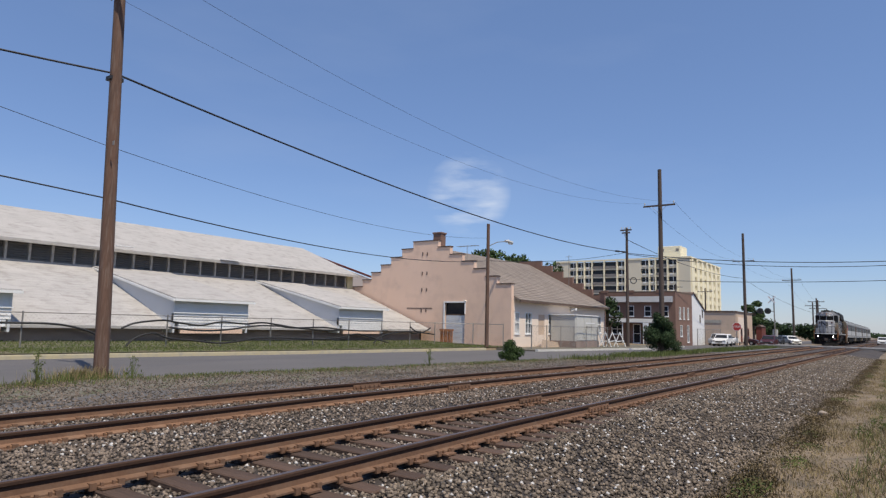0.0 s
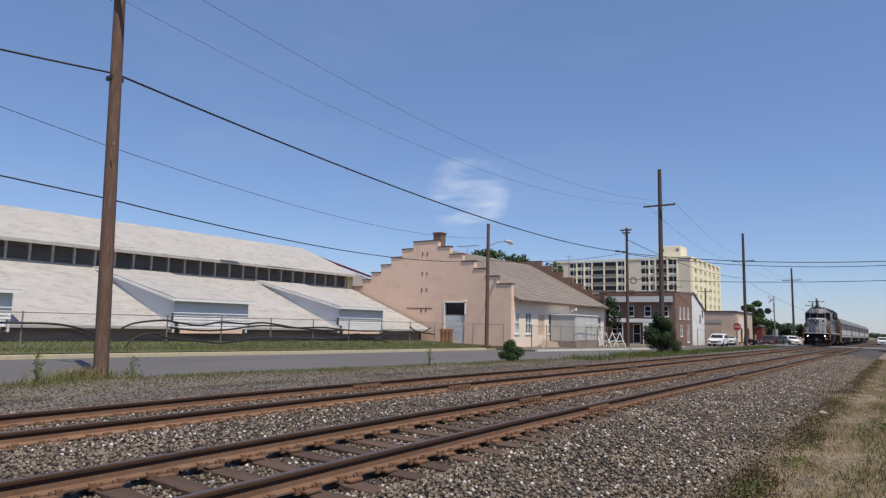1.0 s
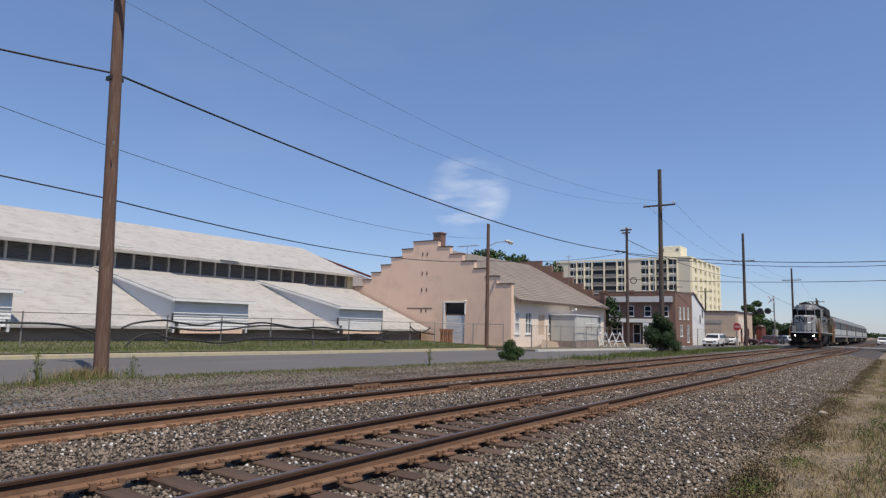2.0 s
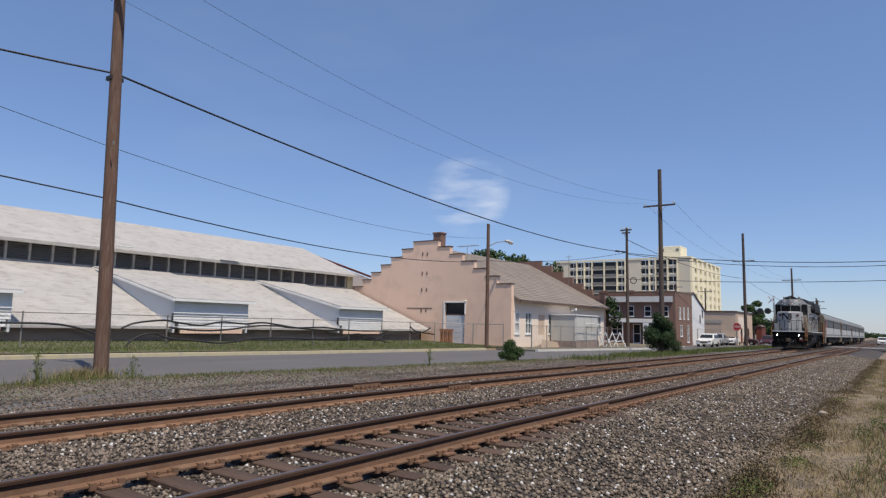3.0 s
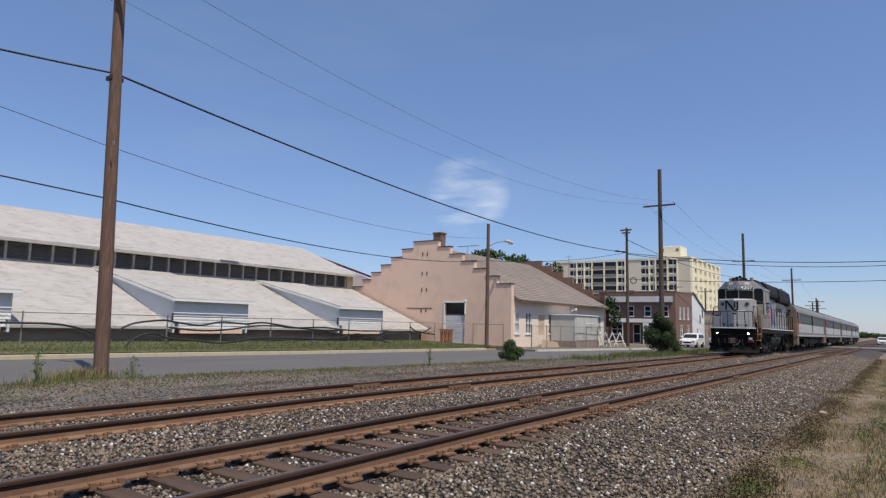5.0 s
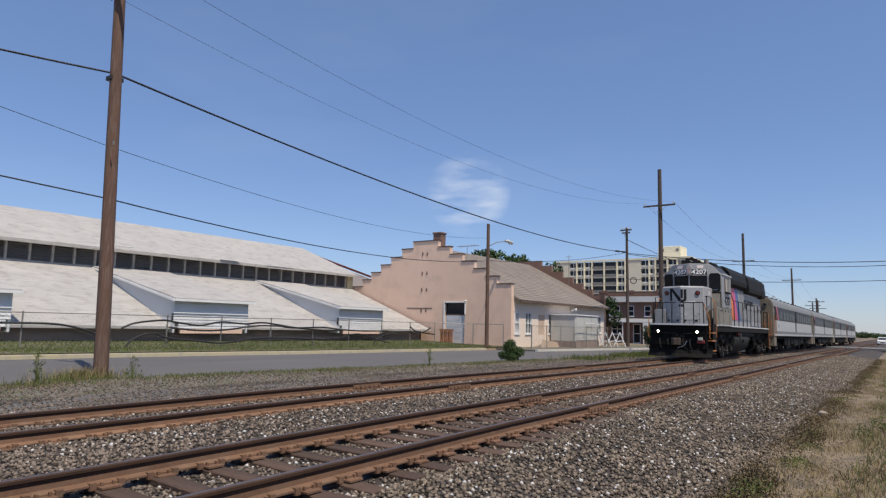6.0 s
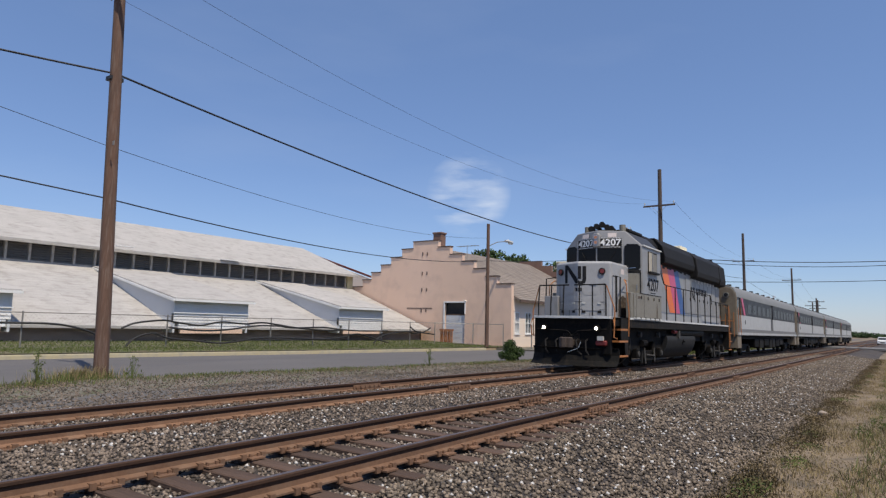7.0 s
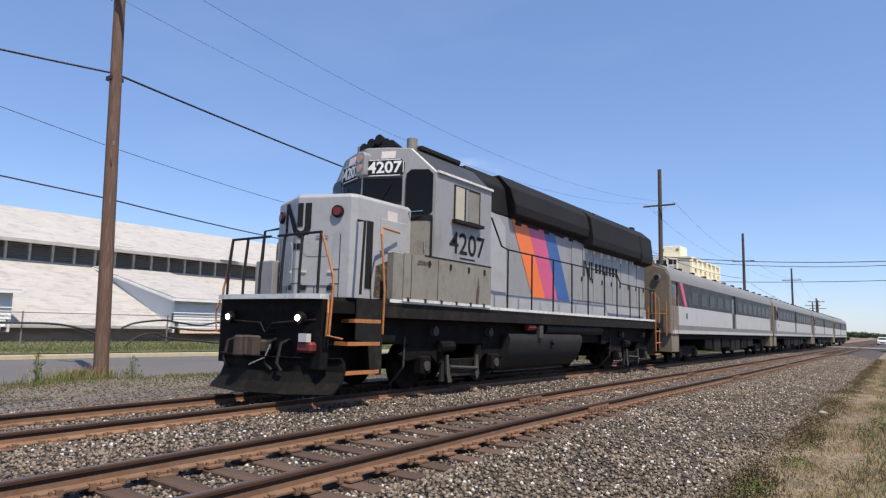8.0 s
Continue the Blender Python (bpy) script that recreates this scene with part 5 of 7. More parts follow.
# ---- vehicles ----
def make_car(name, x, y, rz, paint, label, kind="suv", category="car"):
    """A car, nose towards its local -y."""
    c = thing(name, pose(x, y, ground_z(x, y) + (0.05 if x < -16.2 else 0.0), 0, 0, rz), label, category)
    L, W = 4.7, 0.92
    if kind == "pickup":
        low = [(0.0, 0.35), (0.0, 0.85), (0.15, 0.98), (1.35, 1.08), (1.9, 1.75), (3.1, 1.8), (3.25, 1.1), (5.2, 1.1), (5.25, 0.4)]
    else:
        low = [(0.0, 0.32), (-0.02, 0.72), (0.15, 0.92), (1.2, 1.05), (1.95, 1.66), (3.9, 1.7), (4.5, 1.1), (4.6, 0.4)]
    bm = prism(B(), low, "x", -W, W)
    for v in bm.verts:
        if v.co.z > 1.2:
            v.co.x *= 0.84
    body = part("body", bm, paint, c, bevel=0.05)
    top = max(p[1] for p in low)
    bm = B()
    lo, hi = (1.40, 1.83) if kind == "pickup" else (1.31, 1.83)
    ws = [(-0.8, lo, 1.14), (0.8, lo, 1.14), (0.68, hi, top - 0.14), (-0.68, hi, top - 0.14)]
    vs = [bm.verts.new((p[0], p[1] - 0.035, p[2])) for p in ws] + [bm.verts.new((p[0], p[1] + 0.06, p[2] - 0.02)) for p in ws]
    for q in ((0, 1, 2, 3), (7, 6, 5, 4), (0, 4, 5, 1), (1, 5, 6, 2), (2, 6, 7, 3), (3, 7, 4, 0)):
        bm.faces.new([vs[i] for i in q])
    part("windscreen", bm, M["glass_dark"], body)
    for s in (-1, 1):
        end = 3.0 if kind == "pickup" else 4.0
        bm = prism(B(), [(1.75, 1.14), (2.1, top - 0.16), (end, top - 0.16), (end + 0.12, 1.14)], "x", s * 0.80, s * 0.895)
        for v in bm.verts:
            if v.co.z > 1.3:
                v.co.x *= 0.92
        for v in bm.verts:
            v.co.x *= 1.035
        part("side_window", bm, M["glass_dark"], body)
        part("headlight", box(B(), s * 0.5, -0.04, 0.66, s * 0.85, 0.02, 0.82), M["chrome"], body)
        for yy in (0.85, low[-1][0] - 0.95):
            w = part("wheel", tube(B(), [(s * 0.72, yy, 0.34), (s * 0.95, yy, 0.34)], 0.34, 16), M["rubber"], c)
            part("rim", tube(B(), [(s * 0.94, yy, 0.34), (s * 0.965, yy, 0.34)], 0.2, 10), M["chrome"], w)
    part("grille", box(B(), -0.45, -0.045, 0.5, 0.45, 0.0, 0.72), M["black"], body)
    part("bumper", box(B(), -0.9, -0.08, 0.34, 0.9, 0.05, 0.5), paint, body, bevel=0.02)
    part("number_plate", box(B(), -0.2, -0.09, 0.38, 0.2, -0.08, 0.48), M["concrete"], body)
    return c


def paint_mat(name, c):
    return mat(name, c, tuple(v * 0.9 for v in c), rough=0.3, bump=0, spec=0.6)


def make_cars():
    silver, white, maroon, dark = paint_mat("silver_paint", (0.33, 0.34, 0.36)), paint_mat("white_car_paint", (0.78, 0.78, 0.77)), paint_mat("maroon_paint", (0.07, 0.02, 0.025)), paint_mat("dark_paint", (0.03, 0.032, 0.04))
    make_car("parked_pickup", -22.2, 98.5, 0, silver, "silver pickup truck parked along the street", "pickup", "pickup truck")
    make_car("parked_van", -21.9, 105.5, 0, white, "white pickup parked behind the silver one", "pickup", "pickup truck")
    make_car("parked_car", -19.0, 114.0, 90, maroon, "dark red car on the side street", "suv")
    make_car("parked_car", -16.1, 103.2, 0, maroon, "dark maroon car waiting at the crossing", "suv")
    make_car("parked_car", -18.5, 128.0, 0, dark, "dark car parked beyond the crossing", "suv")
    make_car("parked_car", -15.5, 131.0, 30, white, "white car parked beyond the crossing", "suv")
    make_car("parked_car", -3.5, 170.0, 0, white, "white car far down beside the tracks", "suv")
    return make_car("white_suv", -20.5, 93.5, 0, white, "white sport utility vehicle driving along the street", "suv")


def make_rocks():
    rock_mat = mat("tan_stone", (0.33, 0.27, 0.21), (0.22, 0.175, 0.135), big=6, fine=40, bump=0.3, rough=0.85)
    for k, (x, y, z, r, label) in enumerate(((-6.2, 10.9, -0.17, 0.075, "pale pinkish stone beside the rail"), (-6.15, 12.2, -0.17, 0.07, "pale stone lying between the rails"), (-5.6, 15.1, -0.17, 0.075, "pale stone lying between the rails"), (-1.5, 16.4, -0.37, 0.1, "pale stone at the foot of the ballast"))):
        rnd = random.Random(50 + k)
        bm = B()
        bmesh.ops.create_icosphere(bm, subdivisions=2, radius=r)
        for v in bm.verts:
            v.co *= 1 + rnd.uniform(-0.16, 0.16)
            v.co.z *= 0.6
        o = part("rock", bm, rock_mat, label=label, at=pose(x, y, z, 0, 0, 40 * k))
        tagged(o, category="rock", group="loose pale stones")


make_rocks()
make_poles()
make_fences()
make_signs()
make_plants()
SUV = make_cars()


# ---- the train ----
T = {
    "grey": mat("loco_grey_paint", (0.275, 0.275, 0.282), (0.235, 0.235, 0.24), big=0.9, fine=14, rough=0.45, bump=0.04, stain=(0.17, 0.16, 0.14), stain_amount=0.4, stretch=(1.5, 1.5, 0.5)),
    "nose": mat("nose_silver_paint", (0.37, 0.37, 0.378), (0.32, 0.32, 0.327), big=1.2, fine=16, rough=0.4, bump=0.03, stain=(0.25, 0.24, 0.23), stain_amount=0.3),
    "grime": mat("grimy_grey_paint", (0.235, 0.22, 0.185), (0.19, 0.172, 0.138), big=1.2, fine=12, rough=0.55, bump=0.03, stain=(0.115, 0.092, 0.065), stain_amount=0.35, stretch=(1.2, 1.2, 0.8)),
    "black": mat("sooty_black_paint", (0.016, 0.0145, 0.014), (0.010, 0.009, 0.0085), big=1.2, fine=18, rough=0.7, bump=0.1, spec=0.25),
    "under": mat("oily_underframe", (0.008, 0.007, 0.0065), (0.004, 0.004, 0.004), big=2, fine=20, rough=0.8, bump=0.2, stain=(0.022, 0.016, 0.012), stain_amount=0.35, spec=0.15),
    "dusty": mat("dusty_grey_steel", (0.075, 0.068, 0.06), (0.03, 0.027, 0.024), big=3, fine=24, rough=0.8, stain=(0.05, 0.042, 0.036)),
    "tank": mat("dusty_black_tank", (0.026, 0.0245, 0.023), (0.015, 0.0142, 0.0135), big=1.2, fine=14, rough=0.7, bump=0.1, spec=0.3),
    "plate": mat("dark_grey_plate", (0.02, 0.0185, 0.017), (0.011, 0.0105, 0.0098), big=2, fine=18, rough=0.75, stain=(0.045, 0.03, 0.02), spec=0.15),
    "orange_rail": mat("worn_orange_paint", (0.50, 0.19, 0.05), (0.32, 0.13, 0.05), big=5, fine=30, rough=0.6, stain=(0.14, 0.08, 0.05)),
    "orange": mat("orange_stripe_paint", (0.78, 0.17, 0.035), (0.70, 0.15, 0.03), big=1, rough=0.45, bump=0.02),
    "pink": mat("magenta_stripe_paint", (0.56, 0.085, 0.20), (0.50, 0.075, 0.17), big=1, rough=0.45, bump=0.02),
    "blue": mat("blue_stripe_paint", (0.035, 0.10, 0.30), (0.03, 0.085, 0.26), big=1, rough=0.45, bump=0.02),
    "lettering": mat("black_lettering", (0.02, 0.02, 0.023), bump=0, rough=0.75, spec=0.1),
    "white_trim": mat("white_edge_paint", (0.68, 0.68, 0.66), (0.55, 0.55, 0.53), big=3, rough=0.6, stain=(0.3, 0.28, 0.25)),
    "red_lens": mat("red_lens", (0.16, 0.015, 0.012), rough=0.15, bump=0),
    "red_part": mat("red_valve_paint", (0.17, 0.02, 0.02), rough=0.6),
    "rust": mat("rust_stain", (0.09, 0.055, 0.035), (0.03, 0.024, 0.02), big=4, fine=22, rough=0.85, stain=(0.2, 0.18, 0.15), stain_amount=0.4),
    "brown": mat("rusty_coupler", (0.07, 0.05, 0.04), (0.035, 0.026, 0.022), big=4, fine=20, rough=0.8),
    "lamp_on": glow("lit_headlamp", (1.0, 0.86, 0.66), 22.0),
    "tan_end": mat("tan_grime_end", (0.22, 0.185, 0.135), (0.16, 0.13, 0.095), big=1.5, fine=14, rough=0.7, stain=(0.12, 0.09, 0.06)),
    "coach_roof": mat("coach_grey_roof", (0.215, 0.215, 0.205), (0.17, 0.168, 0.16), big=0.6, fine=12, rough=0.55, bump=0.04, stain=(0.18, 0.17, 0.155)),
    "coach_white": mat("coach_silver_side", (0.43, 0.43, 0.43), (0.38, 0.38, 0.38), big=0.7, fine=12, rough=0.4, bump=0.03, stain=(0.29, 0.275, 0.26), stain_amount=0.3),
    "coach_band": mat("coach_dark_band", (0.034, 0.034, 0.038), (0.024, 0.024, 0.027), big=0.8, rough=0.5, spec=0.25, bump=0.02, stain=(0.085, 0.08, 0.08)),
    "coach_sill": mat("fluted_sill", (0.23, 0.225, 0.22), (0.17, 0.165, 0.16), big=1, fine=20, rough=0.55, metal=0.3),
    "coach_window": mat("tinted_window", (0.03, 0.032, 0.038), (0.05, 0.052, 0.056), big=2, fine=3, rough=0.3, bump=0, spec=0.06),
    "cab_glass": mat("dark_cab_glass", (0.007, 0.007, 0.008), (0.011, 0.011, 0.012), rough=0.15, bump=0, spec=0.12),
    "cream": mat("cream_shade_board", (0.46, 0.42, 0.34), (0.40, 0.36, 0.29), big=3, rough=0.7, bump=0.05),
    "sticker": mat("pale_sticker", (0.66, 0.58, 0.56), bump=0),
}


def text_mesh(name, body, size, material, parent, at, width=None, bold=0.0):
    cu = bpy.data.curves.new(name, "FONT")
    cu.body, cu.size, cu.align_x, cu.align_y, cu.extrude, cu.offset = body, size, "CENTER", "CENTER", 0.004, bold
    tmp = new(name, cu)
    me = bpy.data.meshes.new_from_object(tmp.evaluated_get(bpy.context.evaluated_depsgraph_get()))
    bpy.data.objects.remove(tmp)
    me.materials.clear()
    me.materials.append(material)
    if width:
        xs = [v.co.x for v in me.vertices]
        k = width / (max(xs) - min(xs))
        for v in me.vertices:
            v.co.x *= k
    o = new(name, me)
    o.parent = parent
    o.matrix_basis = at
    return o


def face_pose(p, q, z, lift=0.012):
    """The pose of something that hangs on an upright face from p to q (x, y), seen from its right-hand side."""
    d = Vector((q[0] - p[0], q[1] - p[1], 0)).normalized()
    n = Vector((d.y, -d.x, 0))
    m = Matrix((( d.x, 0, n.x, 0), (d.y, 0, n.y, 0), (0, 1, 0, 0), (0, 0, 0, 1)))
    c = Vector(((p[0] + q[0]) / 2, (p[1] + q[1]) / 2, z)) + n * lift
    return Matrix.Translation(c) @ m


def plate(bm, w, h, t=0.02, r=0.0, inner=None):
    """An upright plate in its own x, y plane with cut corners."""
    w, h = w / 2, h / 2
    pts = [(-w + r, -h), (w - r, -h), (w, -h + r), (w, h - r), (w - r, h), (-w + r, h), (-w, h - r), (-w, -h + r)] if r else [(-w, -h), (w, -h), (w, h), (-w, h)]
    return prism(bm, pts, "z", 0, t)


WHEELS = []


def wheelset(parent, y, r, tread, material, half=0.753):
    """An axle with two wheels that turn."""
    bm = B()
    tube(bm, [(-half - 0.1, 0, 0), (half + 0.1, 0, 0)], 0.09, 10)
    for s in (-1, 1):
        tube(bm, [(s * (half - 0.07), 0, 0), (s * (half + 0.065), 0, 0)], r, 28, tip=r - 0.01)
        tube(bm, [(s * (half - 0.085), 0, 0), (s * (half - 0.06), 0, 0)], r + 0.025, 28)
        for k in range(3):
            a = k * math.tau / 3
            tube(bm, [(s * (half + 0.06), 0.28 * math.cos(a), 0.28 * math.sin(a)), (s * (half + 0.075), 0.28 * math.cos(a), 0.28 * math.sin(a))], 0.06, 8)
    o = part("wheelset", bm, material, parent, "steel wheels on an axle", smooth=True, at=pose(0, y, r))
    WHEELS.append((o, y, r))
    return o


def truck(parent, yc, half_base, r, loco=True):
    for s in (-1, 1):
        x = s * 1.12
        if loco:
            pts = [(yc - half_base - 0.75, 0.75), (yc - half_base - 0.4, 0.98), (yc - half_base + 0.4, 0.98), (yc - 0.7, 0.62), (yc + 0.7, 0.62), (yc + half_base - 0.4, 0.98), (yc + half_base + 0.4, 0.98), (yc + half_base + 0.75, 0.75), (yc + half_base + 0.5, 0.6), (yc + half_base - 0.3, 0.7), (yc + 0.6, 0.36), (yc - 0.6, 0.36), (yc - half_base + 0.3, 0.7), (yc - half_base - 0.5, 0.6)]
        else:
            pts = [(yc - half_base - 0.4, 0.75), (yc + half_base + 0.4, 0.75), (yc + half_base + 0.4, 0.5), (yc + 0.5, 0.32), (yc - 0.5, 0.32), (yc - half_base - 0.4, 0.5)]
        f = part("side_frame", prism(B(), pts, "x", x - 0.07, x + 0.07), T["under"], parent, bevel=0.02)
        for dy in (-half_base, half_base):
            part("journal_box", box(B(), x - 0.02 if s > 0 else x - 0.2, yc + dy - 0.17, r - 0.17, x + 0.2 if s > 0 else x + 0.02, yc + dy + 0.17, r + 0.2), T["under"], f, bevel=0.03)
            if loco:
                part("coil_spring", tube(B(), [(x + s * 0.03, yc + dy * 0.55, 0.55), (x + s * 0.03, yc + dy * 0.55, 0.92)], 0.1, 10), T["under"], f)
                part("brake_hanger", box(B(), x + s * 0.08 - 0.03, yc + dy * 0.5 - 0.06, 0.15, x + s * 0.08 + 0.03, yc + dy * 0.5 + 0.06, 0.7), T["tank"], f)
                part("brake_shoe", box(B(), s * 0.753 - 0.07, yc + dy - 0.62 * (1 if dy > 0 else -1) - 0.05, 0.2, s * 0.753 + 0.07, yc + dy - 0.62 * (1 if dy > 0 else -1) + 0.05, 0.7), T["plate"], f)
        if loco:
            part("brake_cylinder", tube(B(), [(x + s * 0.12, yc - 0.9, 0.9), (x + s * 0.12, yc - 0.4, 0.9)], 0.13, 10), T["under"], f)
            for dy in (-half_base, half_base):
                part("journal_cover", tube(B(), [(x + s * 0.2, yc + dy, r), (x + s * 0.225, yc + dy, r)], 0.1, 14), T["dusty"], f)
                part("snubber", tube(B(), [(x + s * 0.1, yc + dy * 0.8, 1.22), (x + s * 0.22, yc + dy * 0.8, 1.22)], 0.1, 12), T["dusty"], f)
                part("sand_pipe", tube(B(), [(x + s * 0.1, yc + dy * 1.45, 1.1), (x + s * 0.05, yc + dy * 1.42, 0.5), (s * 0.76, yc + dy * 1.36, 0.12)], 0.022, 6), T["dusty"], f)
            part("brake_lever", prism(B(), [(yc - 0.66, 0.72), (yc - 0.58, 0.72), (yc - 0.5, 0.3), (yc - 0.42, 0.14), (yc - 0.56, 0.12), (yc - 0.62, 0.3)], "x", x + s * 0.16 - 0.02, x + s * 0.16 + 0.02), T["dusty"], f)
            part("brake_lever", prism(B(), [(yc + 0.52, 0.7), (yc + 0.6, 0.7), (yc + 0.66, 0.26), (yc + 0.56, 0.14), (yc + 0.5, 0.3)], "x", x + s * 0.16 - 0.02, x + s * 0.16 + 0.02), T["dusty"], f)
            part("brake_rod", tube(B(), [(x + s * 0.18, yc - 0.52, 0.46), (x + s * 0.18, yc + 0.56, 0.4)], 0.035, 8), T["dusty"], f)
            part("leaf_spring", box(B(), x - 0.05, yc - 0.5, 0.25, x + 0.1 * s + 0.05, yc + 0.5, 0.36), T["plate"], f)
    for dy in (-half_base, half_base):
        wheelset(parent, yc + dy, r, 0, T["under"])


def rail_bar(parent, pts, material, r=0.022, name="handrail"):
    return part(name, tube(B(), pts, r, 6), material, parent)


def make_loco():
    g = thing("locomotive", pose(TRACK_A, 111.3, 0), "grey diesel locomotive with orange, pink and blue stripes", "locomotive")
    DK, END = 1.8, 18.3
    # frame and deck
    part("frame", box(B(), -1.46, 0.15, 1.5, 1.46, END, 1.70), T["under"], g)
    part("centre_sill", box(B(), -1.2, 0.2, 0.95, 1.2, END, 1.495), T["under"], g)
    part("deck", box(B(), -1.52, 1.38, 1.70, 1.52, END - 0.9, DK), T["plate"], g)
    part("deck", box(B(), -0.98, 0.05, 1.70, 0.98, 1.38, DK), T["plate"], g)
    part("deck", box(B(), -0.98, END - 0.9, 1.70, 0.98, END, DK), T["plate"], g)
    for s in (-1, 1):
        part("sill_stripe", box(B(), s * 1.523 - 0.006, 1.6, DK - 0.055, s * 1.523 + 0.006, END - 0.9, DK + 0.012), T["white_trim"], g)
        part("side_sill", box(B(), s * 1.49 - 0.02, 1.4, 1.46, s * 1.49 + 0.02, END - 0.9, 1.735), T["plate"], g)
    # front anticlimber, pilot, plough
    part("anticlimber", prism(B(), [(-1.41, -0.06), (-0.9, -0.13), (0.9, -0.13), (1.41, -0.06), (1.41, 0.25), (-1.41, 0.25)], "z", 1.73, 1.815), T["white_trim"], g, "white-edged front platform")
    part("pilot", prism(B(), [(-1.4, 0.02), (1.4, 0.02), (1.4, 0.2), (-1.4, 0.2)], "z", 0.55, 1.73), T["under"], g)
    ys = [(-1.56, 0.16), (-0.95, -0.28), (0.0, -0.48), (0.95, -0.2), (1.56, 0.3)]
    bm, rows = B(), []
    for z, f in ((0.74, 0.02), (0.66, 0.1), (0.5, 0.12), (0.32, 0.05), (0.2, -0.07), (0.14, -0.16)):
        rows.append([bm.verts.new((x, y + f, z)) for x, y in ys] + [bm.verts.new((x, y + f + 0.07, z)) for x, y in ys[::-1]])
    for a, b in zip(rows, rows[1:]):
        for k in range(10):
            bm.faces.new((a[k], a[(k + 1) % 10], b[(k + 1) % 10], b[k]))
    bm.faces.new(rows[0])
    bm.faces.new(rows[-1][::-1])
    part("plough", bm, T["under"], g, "black curved snow plough", bevel=0.008)
    # coupler and front gear
    c = part("coupler", box(B(), -0.14, -0.25, 0.78, 0.14, 0.4, 1.0), T["brown"], g, "rusty knuckle coupler", bevel=0.03)
    part("knuckle", prism(B(), [(-0.2, -0.25), (-0.22, -0.5), (-0.08, -0.62), (0.06, -0.55), (0.0, -0.42), (0.16, -0.38), (0.22, -0.25)], "z", 0.72, 1.08), T["brown"], c, bevel=0.03)
    part("draft_pocket", box(B(), -0.34, 0.02, 0.66, 0.34, 0.1, 1.24), T["brown"], c, bevel=0.02)
    v = part("valve_set", box(B(), 0.92, -0.1, 0.82, 1.3, 0.1, 1.0), T["red_part"], g, "dark red air valve fittings", bevel=0.04)
    part("gauge_plate", box(B(), 1.0, -0.12, 1.0, 1.2, -0.02, 1.14), M["box_grey"], v)
    for x0, x1 in ((0.25, 0.5), (-0.5, -0.3), (0.6, 0.75), (-0.9, -0.7)):
        part("air_hose", tube(B(), [(x0, 0.1, 1.05), (x0, -0.15, 0.95), ((x0 + x1) / 2, -0.28, 0.62), (x1, -0.24, 0.5)], 0.03, 7), T["black"], g)
    part("cut_lever", tube(B(), [(-1.3, -0.02, 1.35), (-0.1, -0.06, 1.3), (0.1, -0.1, 1.12), (0.3, -0.12, 1.3), (1.3, -0.02, 1.38)], 0.016, 6), T["plate"], g)
    part("hose_clamp", tube(B(), [(0.05, -0.36, 0.58), (0.4, -0.3, 0.72), (0.5, -0.28, 0.95)], 0.02, 6), M["chrome"], g)
    for s in (-1, 1):
        d = part("ditch_light", tube(B(), [(s * 0.97, 0.04, 1.4), (s * 0.97, -0.13, 1.4)], 0.11, 14), T["under"], g, "lit round ditch light")
        part("bulb", tube(B(), [(s * 0.97, -0.132, 1.4), (s * 0.97, -0.145, 1.4)], 0.05, 14), T["lamp_on"], d)
        # corner steps
        st = part("step_well", box(B(), min(s * 0.96, s * 1.0), 0.21, 0.5, max(s * 0.96, s * 1.0), 1.4, 1.75), T["plate"], g, "dark stepwell with orange tread edges")
        part("end_plate", box(B(), min(s * 1.0, s * 1.52), 1.38, 0.42, max(s * 1.0, s * 1.52), 1.43, DK), T["plate"], st)
        part("side_plate", prism(B(), [(0.72, 1.78), (1.4, 1.78), (1.4, 0.5), (1.12, 0.5), (1.05, 1.0), (0.72, 1.05)], "x", s * 1.5, s * 1.525), T["plate"], st)
        for z, y0 in ((0.5, 0.42), (1.0, 0.55), (1.4, 0.7)):
            t = part("tread", box(B(), min(s * 1.0, s * 1.5), y0, z - 0.05, max(s * 1.0, s * 1.5), 1.37, z), T["plate"], st)
            part("tread_edge", box(B(), min(s * 1.0, s * 1.53), y0 - 0.025, z - 0.055, max(s * 1.0, s * 1.53), y0, z + 0.012), T["orange_rail"], t)
            part("tread_edge", box(B(), min(s * 1.505, s * 1.53), y0, z - 0.055, max(s * 1.505, s * 1.53), 1.36, z + 0.012), T["orange_rail"], t)
        # orange grab rails round the steps
        rail_bar(g, [(s * 1.5, 0.1, 1.1), (s * 1.53, 0.12, 1.95), (s * 1.5, 0.14, 2.12), (s * 1.26, 0.07, 2.86)], T["orange_rail"], 0.022, "grab_rail")
        rail_bar(g, [(s * 1.53, 1.42, 1.15), (s * 1.56, 1.4, 1.95), (s * 1.48, 1.35, 3.0), (s * 1.36, 1.5, 3.16), (s * 1.2, 2.2, 3.16)], T["orange_rail"], 0.022, "grab_rail")
        rail_bar(g, [(s * 1.51, 0.05, 1.72), (s * 1.56, 0.0, 1.5), (s * 1.52, 0.02, 1.12), (s * 1.5, 0.42, 1.06)], T["orange_rail"], 0.018, "grab_rail")
        # front platform rails
        for x in (1.26, 0.78, 0.3):
            rail_bar(g, [(s * x, 0.02, 1.81), (s * x, 0.02, 2.2), (s * x * 0.98, 0.06, 2.88)], T["black"], 0.026, "stanchion")
        rail_bar(g, [(s * 1.25, 0.06, 2.89), (s * 0.82, 0.06, 2.89), (s * 0.1, 0.06, 2.89)], T["black"], 0.024)
